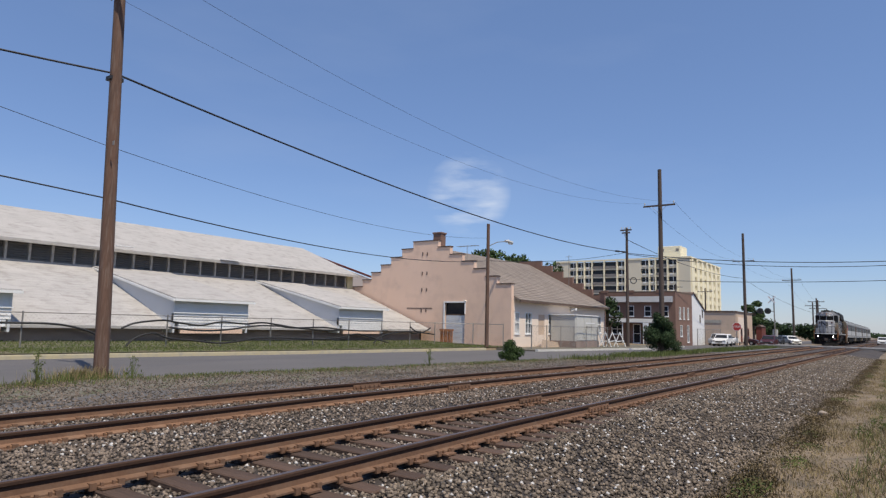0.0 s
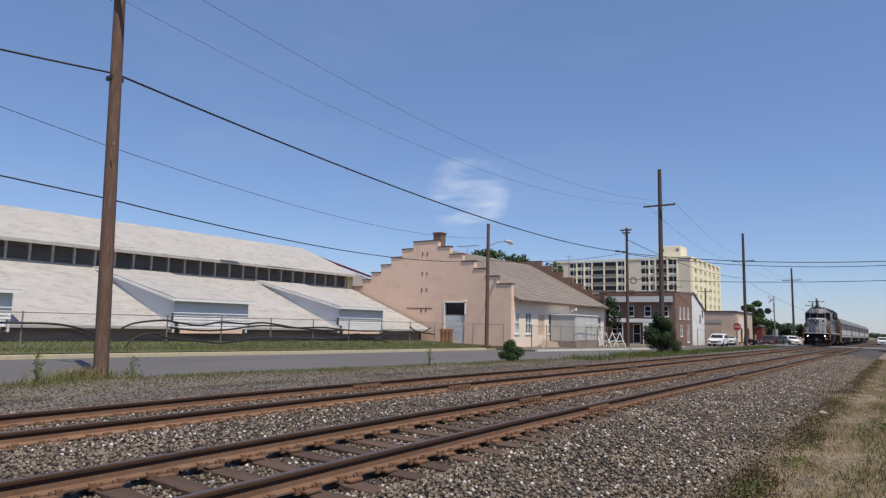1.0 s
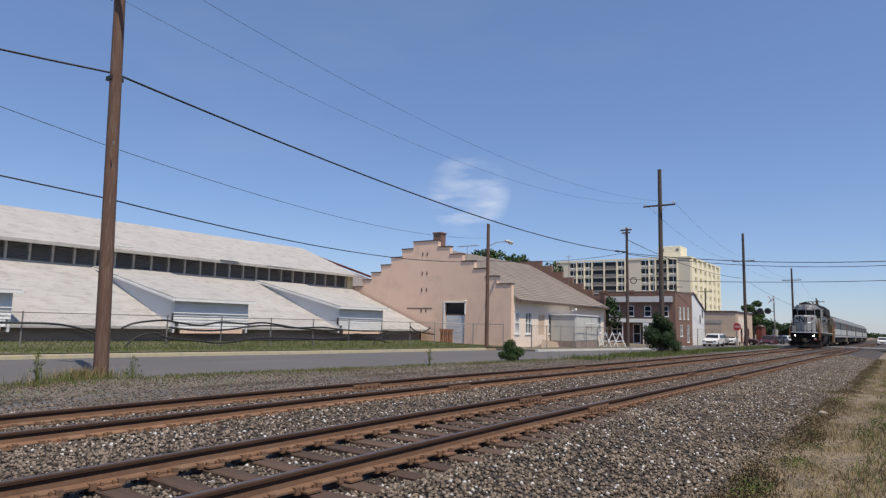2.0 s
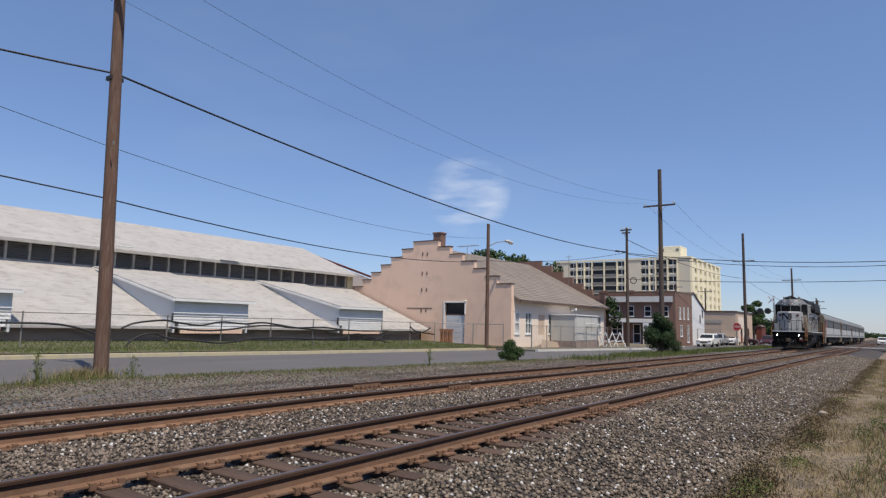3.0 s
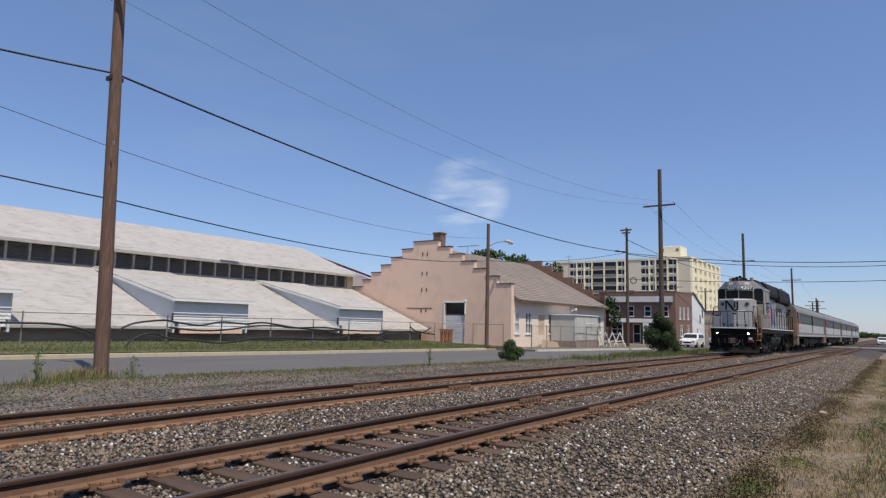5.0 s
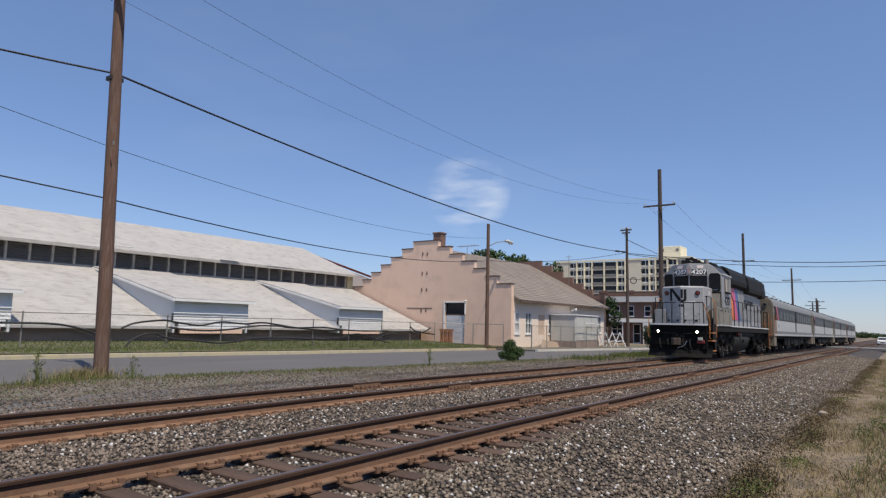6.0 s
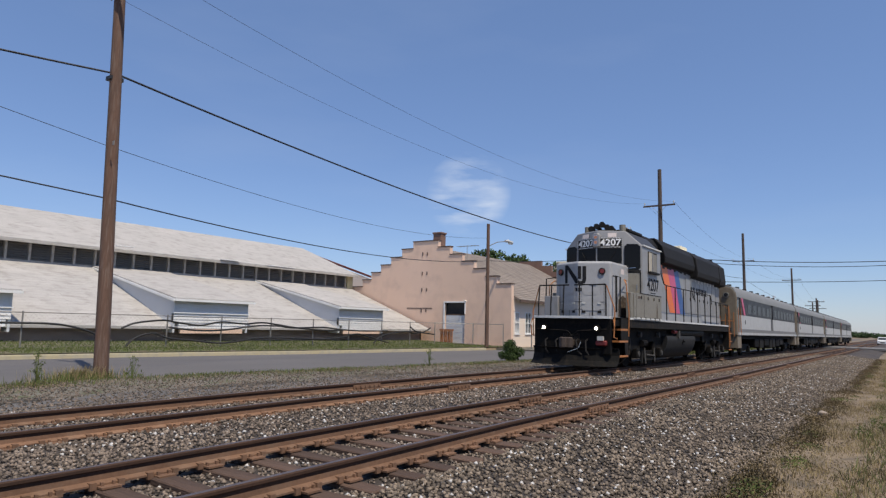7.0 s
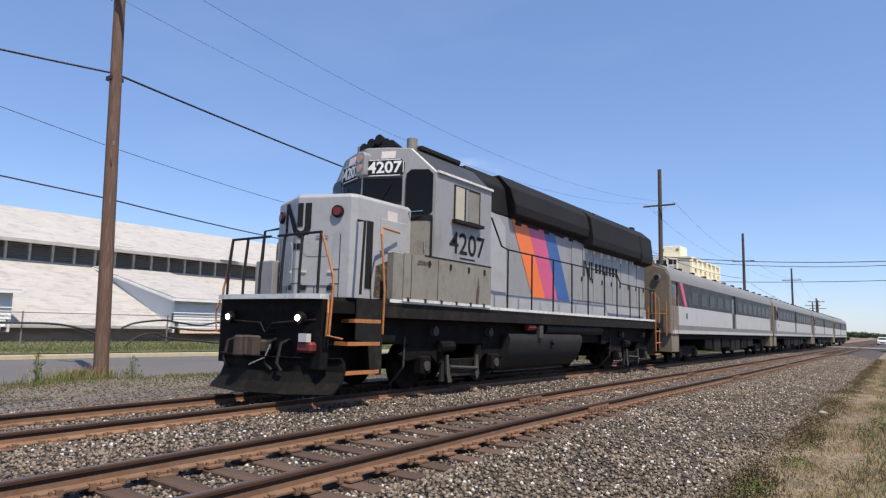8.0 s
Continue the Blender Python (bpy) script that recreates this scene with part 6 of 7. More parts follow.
        rail_bar(g, [(s * 1.42, 0.9, 1.85), (s * 1.42, 0.95, 3.2), (s * 1.1, 1.1, 3.26)], T["black"], 0.026, "stanchion")
        # walkway rails
        posts = [6.02, 7.27, 8.53, 9.76, 10.95, 12.29, 13.4]
        for y in posts:
            rail_bar(g, [(s * 1.5, y, DK), (s * 1.5, y, 3.24)], T["black"], 0.024, "stanchion")
        for y in (14.67, 15.64, 16.94, 17.35):
            rail_bar(g, [(s * 1.5, y, DK), (s * 1.5, y, 2.94)], T["black"], 0.022, "stanchion")
        rail_bar(g, [(s * 1.3, 5.25, 3.98), (s * 1.42, 5.35, 3.95), (s * 1.5, 5.7, 3.3), (s * 1.5, 6.0, 3.25), (s * 1.5, 13.4, 3.25), (s * 1.5, 13.7, 2.97), (s * 1.5, 17.35, 2.94), (s * 1.1, 18.0, 2.94)], T["black"], 0.022)
        # rear steps
        part("rear_step_plate", box(B(), min(s * 1.0, s * 1.5), END - 0.9, 0.5, max(s * 1.0, s * 1.5), END - 0.85, DK), T["plate"], g)
        for z in (0.5, 0.95, 1.4):
            part("rear_tread", box(B(), min(s * 1.0, s * 1.5), END - 0.84, z - 0.04, max(s * 1.0, s * 1.5), END - 0.1, z), T["orange_rail"], g)
        rail_bar(g, [(s * 1.52, END - 0.82, 0.6), (s * 1.52, END - 0.82, 2.9)], T["orange_rail"], 0.02, "grab_rail")
        rail_bar(g, [(s * 1.4, END, 0.7), (s * 1.4, END, 2.7), (s * 1.1, END, 2.95)], T["orange_rail"], 0.02, "grab_rail")
    # nose with a centre ridge
    top, nose = 3.78, [(0.0, 0.58), (1.02, 0.98), (1.08, 1.1), (1.08, 3.0), (-1.08, 3.0), (-1.08, 1.1), (-1.02, 0.98)]
    bm, lo, md, hi = B(), [], [], []
    for x, y in nose:
        lo.append(bm.verts.new((x, y, DK)))
        md.append(bm.verts.new((x, y, top - 0.07)))
        hi.append(bm.verts.new((x * 0.95, y + 0.05 if y < 2 else y, top)))
    for a, b in ((lo, md), (md, hi)):
        for k in range(7):
            bm.faces.new((a[k], a[(k + 1) % 7], b[(k + 1) % 7], b[k]))
    bm.faces.new(hi)
    bm.faces.new(lo[::-1])
    n = part("nose", bm, T["nose"], g, "silver short nose with centre ridge", bevel=0.012)
    R0, R1, L0, L1 = (0.0, 0.58), (1.02, 0.98), (-1.02, 0.98), (0.0, 0.58)
    for (p, q, s) in ((R0, R1, 1), (L0, L1, -1)):
        m = face_pose(p, q, 0)
        w = 1.095
        def on(u, z, lift=0.0):
            return m @ Matrix.Translation((u * s, z, lift))
        mk = part("marker_light", tube(B(), [(0, 0, 0.0), (0, 0, 0.05)], 0.12, 18), T["black"], n, at=on(0.29, 3.42, -0.01))
        part("red_lens", tube(B(), [(0, 0, 0.045), (0, 0, 0.07)], 0.08, 16), T["red_lens"], mk)
        part("nose_door", plate(B(), 0.62, 0.95, 0.012, 0.05), T["nose"], n, at=on(-0.1, 2.5, -0.006))
        part("nose_hatch", plate(B(), 0.54, 0.3, 0.02, 0.08), T["nose"], n, at=on(-0.11, 2.72, -0.006))
        for u in (-0.35, 0.2):
            part("hinge", box(B(), -0.06, -0.02, 0, 0.06, 0.02, 0.03), M["box_grey"], n, at=on(u, 2.28, 0.0))
            part("lift_pocket", plate(B(), 0.13, 0.09, 0.008), T["black"], n, at=on(u, 1.98, 0.0))
        part("latch", tube(B(), [(-0.12, 0, 0.03), (0.12, 0, 0.03)], 0.012, 6), M["chrome"], n, at=on(0.0, 2.95, 0.0))
    # the mark on the ridge: a bar, a slanted bar and a hook
    mL, mR = face_pose(L0, L1, 0), face_pose(R0, R1, 0)
    def flat(name, m, pts, lift):
        part(name, prism(B(), pts, "z", lift - 0.012, lift - 0.006), T["lettering"], n, at=m)
    flat("emblem_bar", mL, [(-0.09, 3.0), (0.03, 3.0), (0.03, 3.66), (-0.09, 3.66)], 0.004)
    flat("emblem_bar", mL, [(-0.09, 3.66), (0.06, 3.66), (0.545, 3.14), (0.545, 2.98), (0.44, 2.98)], 0.008)
    flat("emblem_bar", mR, [(-0.545, 3.14), (-0.43, 3.14), (-0.43, 3.6), (-0.545, 3.6)], 0.004)
    flat("emblem_hook", mR, [(-0.255, 3.6), (-0.255, 3.12), (-0.29, 3.0), (-0.37, 2.93), (-0.47, 2.915), (-0.545, 2.96), (-0.545, 3.1), (-0.47, 3.05), (-0.41, 3.07), (-0.385, 3.14), (-0.385, 3.6)], 0.008)
    # the word below it, too small to be lettered
    for m, u, w in ((mL, 0.36, 0.1), (mL, 0.49, 0.09), (mR, -0.5, 0.07), (mR, -0.41, 0.09), (mR, -0.32, 0.05)):
        part("letter_bar", plate(B(), w, 0.12, 0.005), T["lettering"], n, at=m @ Matrix.Translation((u, 2.76, -0.008)))
    # panel seams, lift pockets and hinges of the nose front
    for u, z, w, h in ((-0.1, 2.06, 0.9, 0.012), (-0.1, 2.33, 0.9, 0.012), (-0.55 + 0.42, 2.08, 0.012, 0.5), (0.36, 2.4, 0.012, 1.2)):
        part("seam", plate(B(), w, h, 0.004), T["plate"], n, at=mR @ Matrix.Translation((u, z, -0.008)))
        part("seam", plate(B(), w, h, 0.004), T["plate"], n, at=mL @ Matrix.Translation((-u, z, -0.008)))
    # grey battery box beside the nose, and the dark side opening
    part("equipment_box", box(B(), -1.4, 0.75, DK, -0.85, 1.05, 2.55), T["grey"], g, bevel=0.02)
    part("nose_side_opening", box(B(), 1.075, 1.36, 2.0, 1.09, 1.54, 3.3), T["black"], n)
    part("grime_patch", prism(B(), [(1.62, 1.84), (2.6, 1.84), (2.55, 2.5), (2.1, 2.62), (1.66, 2.45)], "x", 1.076, 1.084), T["rust"], n, "rust and soot stain at the foot of the nose")
    part("nose_side_hatch", box(B(), 1.075, 1.75, 2.75, 1.1, 2.55, 3.4), T["nose"], n, bevel=0.01)
    for y, z in ((1.95, 3.5),):
        part("warning_sticker", box(B(), 1.08, y, z - 0.2, 1.087, y + 0.3, z + 0.08), T["sticker"], n)
    # cab
    CF, CS, CR = 2.3, 2.95, 5.15
    side, eave, roof = 1.54, 4.55, 5.1
    # walls as upright plates: front centre (two angled faces), front doors, sides, rear
    bm = B()
    outline = [(-side, CS), (-0.86, 2.62), (0.0, CF), (0.86, 2.62), (side, CS), (side, CR), (-side, CR)]
    a = [bm.verts.new((x, y, DK)) for x, y in outline]
    b = [bm.verts.new((x, y, eave)) for x, y in outline]
    for k in range(7):
        bm.faces.new((a[k], a[(k + 1) % 7], b[(k + 1) % 7], b[k]))
    top_pts = [(-0.98, 2.75, roof), (-0.5, 2.55, roof + 0.03), (0.0, CF + 0.1, roof + 0.05), (0.5, 2.55, roof + 0.03), (0.98, 2.75, roof), (0.98, CR, roof), (-0.98, CR, roof)]
    cc = [bm.verts.new(p) for p in top_pts]
    for k in range(7):
        bm.faces.new((b[k], b[(k + 1) % 7], cc[(k + 1) % 7], cc[k]))
    bm.faces.new(cc)
    bm.faces.new(a[::-1])
    cab = part("cab", bm, T["grey"], g, "grey cab with dark windscreens and number boards", bevel=0.025)
    cab.data.materials.append(mat("dark_cab_roof", (0.045, 0.046, 0.05), (0.035, 0.036, 0.039), big=1.2, fine=14, rough=0.55, bump=0.05))
    for f in cab.data.polygons:
        if f.center.z > 4.62 and (abs(f.normal.x) > 0.35 and f.center.y > 3.0 or f.normal.z > 0.9):
            f.material_index = 1
    part("cab_roof_sheet", box(B(), -0.95, 3.2, roof + 0.0, 0.95, CR + 0.05, roof + 0.035), T["plate"], cab)
    part("drip_rail", box(B(), side - 0.01, CS, eave - 0.02, side + 0.05, CR, eave + 0.03), T["white_trim"], cab)
    part("drip_rail", box(B(), -side - 0.05, CS, eave - 0.02, -side + 0.01, CR, eave + 0.03), T["white_trim"], cab)
    for s in (-1, 1):
        p, q = ((0.0, CF), (0.86, 2.62)) if s > 0 else ((-0.86, 2.62), (0.0, CF))
        m = face_pose(p, q, 0, 0.0)
        w = part("windscreen", plate(B(), 0.9, 0.56, 0.012, 0.05), T["cab_glass"], cab, at=m @ Matrix.Translation((0.02 * s, 4.16, 0.0)))
        part("top_gasket", prism(B(), [(-0.45, 0.26), (0.45, 0.26), (0.45, 0.3), (-0.45, 0.3)], "z", 0, 0.02), T["black"], w)
        part("lower_gasket", prism(B(), [(-0.45, -0.3), (0.45, -0.3), (0.45, -0.26), (-0.45, -0.26)], "z", 0, 0.02), T["black"], w)
        part("wiper", tube(B(), [(-0.05 * s, -0.26, 0.03), (0.22 * s, 0.16, 0.035)], 0.012, 5), T["black"], w)
        nb = part("number_board", plate(B(), 0.88, 0.37, 0.05, 0.08), T["black"], cab, "black number board with white digits", at=m @ Matrix.Translation((0.06 * s, 4.66, -0.03)))
        rim = prism(B(), [(-0.36, -0.18), (0.36, -0.18), (0.36, -0.163), (-0.36, -0.163)], "z", 0.05, 0.056)
        for ua in (-0.432, 0.415):
            prism(rim, [(ua, -0.12), (ua + 0.015, -0.12), (ua + 0.015, 0.12), (ua, 0.12)], "z", 0.05, 0.056)
        prism(rim, [(-0.36, 0.163), (0.36, 0.163), (0.36, 0.18), (-0.36, 0.18)], "z", 0.05, 0.056)
        part("rim", rim, M["white_paint"], nb)
        text_mesh("number", "4207", 0.345, M["white_paint"], nb, Matrix.Translation((0.0, -0.005, 0.054)), 0.78, 0.008)
        part("warning_sticker", plate(B(), 0.32, 0.17, 0.006), T["sticker"], cab, at=m @ Matrix.Translation((0.12 * s, 4.95, -0.03)) @ pose(0, 0, 0, -11, 0, 0))
        p, q = ((0.9, 2.64), (side - 0.02, CS - 0.01)) if s > 0 else ((-side + 0.02, CS - 0.01), (-0.9, 2.64))
        m = face_pose(p, q, 0, 0.0)
        d = part("cab_door", plate(B(), 0.62, 2.7, 0.03, 0.06), T["grey"], cab, at=m @ Matrix.Translation((0, 3.12, -0.005)))
        part("door_window", plate(B(), 0.58, 1.0, 0.012, 0.1), T["cab_glass"], d, at=Matrix.Translation((0, 0.98, 0.03)))
        part("door_lower", plate(B(), 0.5, 0.85, 0.012, 0.08), T["grime"], d, "soot-stained lower door panel", at=Matrix.Translation((0, -0.02, 0.03)))
        part("door_seal", prism(B(), [(-0.3, -0.4), (-0.27, -0.4), (-0.27, 1.3), (-0.3, 1.3)], "z", 0.03, 0.04), T["black"], d)
        for ua, za, zb in ((-0.3, -0.5, 0.42), (0.26, -0.5, 0.42)):
            part("door_seal", prism(B(), [(ua, za), (ua + 0.045, za), (ua + 0.045, zb), (ua, zb)], "z", 0.03, 0.045), T["black"], d)
        part("door_seal", prism(B(), [(-0.3, 0.38), (0.3, 0.38), (0.3, 0.5), (-0.3, 0.5)], "z", 0.03, 0.045), T["black"], d)
        part("door_seal", prism(B(), [(-0.3, -0.52), (0.3, -0.52), (0.3, -0.48), (-0.3, -0.48)], "z", 0.03, 0.045), T["black"], d)
        part("grab_rail", tube(B(), [(-0.36, -0.2, 0.02), (-0.36, -0.2, 0.1), (-0.2, 0.55, 0.12), (0.1, 0.58, 0.1)], 0.014, 6), M["chrome"], d)
        part("door_handle", tube(B(), [(0.15, -0.25, 0.06), (0.15, -0.05, 0.06)], 0.014, 6), M["chrome"], d)
        # side
        x = s * side
        ws = part("side_window", box(B(), min(x, x + s * 0.03), 3.58, 3.58, max(x, x + s * 0.03), 4.6, 4.4), T["black"], cab)
        part("sliding_sash", box(B(), min(x + s * 0.03, x + s * 0.045), 3.6, 3.63, max(x + s * 0.03, x + s * 0.045), 3.93, 4.36), T["cream"], ws)
        part("sash_bar", box(B(), min(x + s * 0.03, x + s * 0.045), 4.0, 3.63, max(x + s * 0.03, x + s * 0.045), 4.08, 4.36), T["grey"], ws)
        part("pane", box(B(), min(x + s * 0.03, x + s * 0.04), 4.1, 3.66, max(x + s * 0.03, x + s * 0.04), 4.54, 4.34), T["grime"], ws, "dusty half-open pane")
        part("arm_rest", box(B(), min(x + s * 0.02, x + s * 0.14), 3.5, 3.55, max(x + s * 0.02, x + s * 0.14), 4.62, 3.62), T["black"], ws)
        part("lower_panel", box(B(), min(x, x + s * 0.012), 1.95, DK + 0.03, max(x, x + s * 0.012), CR, 2.72), T["grime"], cab, "grime-stained lower cab panel")
        for y in (2.75, 3.5, 4.2, 4.85):
            part("lift_eye", box(B(), min(x, x + s * 0.03), y - 0.03, 2.52, max(x, x + s * 0.03), y + 0.03, 2.64), T["black"], cab)
        part("belt_rail", box(B(), min(x, x + s * 0.02), 2.6, 2.72, max(x, x + s * 0.02), CR, 2.745), T["plate"], cab)
        part("cab_sill", box(B(), min(x, x + s * 0.03), 1.95, DK - 0.02, max(x, x + s * 0.03), CR, DK + 0.035), T["white_trim"], cab)
        rot = pose(x + s * 0.006, 4.15, 3.11, 90, 0, 90 * s)
        text_mesh("number", "4207", 0.66, T["lettering"], cab, rot, 1.4, 0.004)
        part("letter_bar", box(B(), min(x, x + s * 0.008), 3.85, 2.8, max(x, x + s * 0.008), 4.45, 2.83), T["lettering"], cab)
        part("side_box", box(B(), min(s * 1.34, s * 1.53), 1.68, DK, max(s * 1.34, s * 1.53), CS + 0.1, 2.72), T["grime"], cab, bevel=0.02)
        for y in (2.18, 3.06):
            part("panel_seam", box(B(), min(s * 1.53, s * 1.556), y - 0.008, DK + 0.04, max(s * 1.53, s * 1.556), y + 0.008, 2.7), T["plate"], cab)
        for k in range(6):
            part("sill_gap", box(B(), min(s * 1.53, s * 1.575), 2.05 + k * 0.55, DK - 0.02, max(s * 1.53, s * 1.575), 2.12 + k * 0.55, DK + 0.06), T["black"], cab)
        part("rust_run", prism(B(), [(4.5, 1.84), (4.62, 1.84), (4.66, 2.2), (4.6, 2.45), (4.55, 2.2)], "x", min(s * 1.553, s * 1.556), max(s * 1.553, s * 1.556)), T["rust"], cab)
        part("soot_run", prism(B(), [(2.35, 2.52), (2.8, 2.55), (2.86, 2.6), (2.4, 2.62)], "x", min(s * 1.532, s * 1.556), max(s * 1.532, s * 1.556)), T["rust"], cab)
    # headlight between the boards
    hl = part("headlight_housing", prism(B(), [(-0.13, 4.5), (0.13, 4.5), (0.14, 4.6), (0.14, 4.95), (0.08, 5.02), (-0.08, 5.02), (-0.14, 4.95), (-0.14, 4.6)], "y", CF - 0.08, CF + 0.15), T["grey"], cab, bevel=0.02)
    for z in (4.66, 4.86):
        part("headlamp", tube(B(), [(0, CF - 0.06, z), (0, CF - 0.1, z)], 0.085, 16), M["chrome"], hl)
        part("lit_bulb", tube(B(), [(0, CF - 0.1, z), (0, CF - 0.115, z)], 0.062, 12), glow("dim_headlamp", (0.35, 0.16, 0.10), 0.3), hl)
    # roof gear
    for x, y, r, h in ((-0.62, 2.9, 0.1, 0.28), (0.75, 3.05, 0.12, 0.3)):
        part("beacon", tube(B(), [(x, y, roof), (x, y, roof + h)], r, 12), T["grime"], cab)
    hn = part("horn", box(B(), -0.4, 2.8, roof, 0.3, 3.05, roof + 0.1), T["black"], cab, "black five-chime horn")
    for k, (x, z) in enumerate(((-0.4, 0.18), (-0.18, 0.26), (0.05, 0.32), (0.26, 0.2), (0.42, 0.14))):
        part("trumpet", tube(B(), [(x, 3.2, roof + z - 0.04), (x, 2.72, roof + z)], 0.05, 12, tip=0.12), T["black"], hn, smooth=True)
    part("antenna_board", box(B(), 0.3, 3.1, roof + 0.03, 1.0, 4.6, roof + 0.14), T["black"], cab, bevel=0.02)
    part("air_conditioner", box(B(), -0.8, 3.5, roof + 0.02, 0.2, 4.7, roof + 0.26), T["black"], cab, bevel=0.05)
    # long hood
    HX, HT, HE = 0.95, 4.26, 17.95
    hood = part("hood", box(B(), -HX, CR, DK, HX, HE, HT), T["grey"], g, "grey long hood with side doors", bevel=0.03)
    part("hood_curve", prism(B(), [(CR, DK), (CR, 4.3), (6.4, 4.22), (6.75, 3.95), (6.85, DK)], "x", HX, HX + 0.035), T["nose"], hood)
    up = part("upper_hood", prism(B(), [(-HX - 0.004, HT), (-HX - 0.004, 4.98), (-0.76, 5.3), (0.76, 5.3), (HX + 0.004, 4.98), (HX + 0.004, HT)], "y", CR, HE + 0.004), T["black"], g, "sooty black upper hood and roof", bevel=0.03)
    def flare(y0, y1, zb, x1=1.34, slope=0.25):
        bm = B()
        prof = [(0.9, zb - 0.1), (x1 - 0.04, zb), (x1, zb + 0.25), (x1 - 0.08, 5.02), (0.85, 5.36), (-0.85, 5.36), (-x1 + 0.08, 5.02), (-x1, zb + 0.25), (-x1 + 0.04, zb), (-0.9, zb - 0.1)]
        prism(bm, prof, "y", y0, y1)
        for v in bm.verts:
            if abs(v.co.y - y0) < 0.01 and abs(v.co.x) > 0.8:
                v.co.y += slope * (v.co.z - zb) * -0.6 + slope * 0.7
        return bm
    part("dynamic_brake_hatch", flare(6.6, 11.75, 4.32, 1.22, 0.5), T["black"], up, bevel=0.03)
    part("radiator_hatch", flare(11.8, 16.5, 4.08, 1.32, 0.1), T["black"], up, bevel=0.03)
    part("radiator_hatch", flare(16.56, 17.9, 4.0, 1.33, 0.05), T["black"], up, bevel=0.03)
    for y in (8.2, 9.8, 13.2, 14.6, 16.0):
        fan = part("roof_fan", tube(B(), [(0, y, 5.34), (0, y, 5.42)], 0.6, 24), T["black"], up)
        part("fan_cap", tube(B(), [(0, y, 5.42), (0, y, 5.45)], 0.25, 16), T["plate"], fan)
    part("exhaust_stack", box(B(), -0.2, 5.9, 5.28, 0.2, 6.5, 5.42), T["black"], up, bevel=0.03)
    part("rear_vent", box(B(), 0.6, 17.2, 5.34, 0.72, 17.5, 5.5), T["black"], up)
    part("lift_lug", box(B(), 0.9, 12.6, 5.05, 0.98, 12.72, 5.3), T["black"], up)
    for s in (-1, 1):
        x = s * (HX + 0.006)
        for name, (ta, tb, ba, bb), m in (("orange_stripe", (7.1, 7.97, 8.32, 9.12), "orange"), ("pink_stripe", (7.97, 8.96, 9.12, 9.92), "pink"), ("blue_stripe", (8.96, 9.66, 9.92, 10.8), "blue")):
            part(name, prism(B(), [(ta, 4.255), (tb - 0.004, 4.255), (bb - 0.004, 2.21), (ba, 2.21)], "x", min(x, x + s * 0.006), max(x, x + s * 0.006)), T[m], hood)
        part("base_strip", box(B(), min(s * HX, s * (HX + 0.03)), 6.9, DK, max(s * HX, s * (HX + 0.03)), HE, 2.2), T["nose"], hood)
        y = 10.9
        k = 0
        while y < 17.6:
            part("hood_door", box(B(), min(x, x + s * 0.016), y + 0.02, 2.28, max(x, x + s * 0.016), y + 0.83, 4.0), T["grey"], hood)
            part("door_latch", box(B(), min(x + s * 0.016, x + s * 0.045), y + 0.72, 2.9, max(x + s * 0.016, x + s * 0.045), y + 0.78, 3.05), T["black"], hood)
            y += 0.86
        # the mark and the word as plain bars
        xa, xb = min(x + s * 0.017, x + s * 0.024), max(x + s * 0.017, x + s * 0.024)
        part("emblem_bar", box(B(), xa, 11.8, 3.08, xb, 11.9, 3.6), T["lettering"], hood)
        part("emblem_bar", prism(B(), [(11.9, 3.6), (12.0, 3.6), (12.24, 3.05), (12.13, 3.05)], "x", xa, xb), T["lettering"], hood)
        part("emblem_bar", box(B(), xa, 12.24, 3.05, xb, 12.34, 3.6), T["lettering"], hood)
        part("emblem_hook", prism(B(), [(12.44, 3.6), (12.54, 3.6), (12.54, 3.1), (12.44, 2.98), (12.3, 2.98), (12.3, 3.05), (12.4, 3.07), (12.44, 3.14)], "x", xa, xb), T["lettering"], hood)
        for i in range(7):
            part("letter_bar", box(B(), xa, 12.78 + i * 0.31, 3.26, xb, 12.98 + i * 0.31, 3.58), T["lettering"], hood)
        for k in range(9):
            part("worn_patch", box(B(), xa - 0.003, 12.0 + 0.63 * k, 3.86 + 0.05 * math.sin(k * 2.1), xb - 0.003, 12.0 + 0.63 * k + 0.12 + 0.1 * math.sin(k * 3.7) ** 2, 4.02), T["white_trim"], hood)
        for k in range(14):
            part("soot_edge", box(B(), min(x, x + s * 0.009), 7.3 + 0.34 * k, 4.1 + 0.09 * math.sin(k * 1.9) ** 2, max(x, x + s * 0.009), 7.3 + 0.34 * k + 0.335, 4.25), T["black"], hood)
    # below the frame
    tk = part("fuel_tank", prism(B(), [(s * x, z) for s, run in ((1, ((0.85, 0.27), (1.08, 0.33), (1.24, 0.48), (1.36, 0.72), (1.43, 0.98), (1.43, 1.1), (1.38, 1.19))), (-1, ((1.38, 1.19), (1.43, 1.1), (1.43, 0.98), (1.36, 0.72), (1.24, 0.48), (1.08, 0.33), (0.85, 0.27)))) for x, z in run], "y", 6.3, 10.65), T["tank"], g, "dusty black fuel tank", smooth=True)
    part("tank_skid", box(B(), -0.8, 6.35, 0.22, 0.8, 10.5, 0.28), T["tank"], tk)
    part("fuel_filler", tube(B(), [(1.4, 8.6, 0.95), (1.5, 8.6, 1.0)], 0.07, 10), T["plate"], tk)
    part("filler_bracket", box(B(), 1.40, 7.75, 1.1, 1.5, 7.95, 1.42), T["dusty"], tk)
    part("hand_hole", tube(B(), [(1.40, 8.6, 0.86), (1.432, 8.6, 0.87)], 0.055, 12), T["black"], tk)
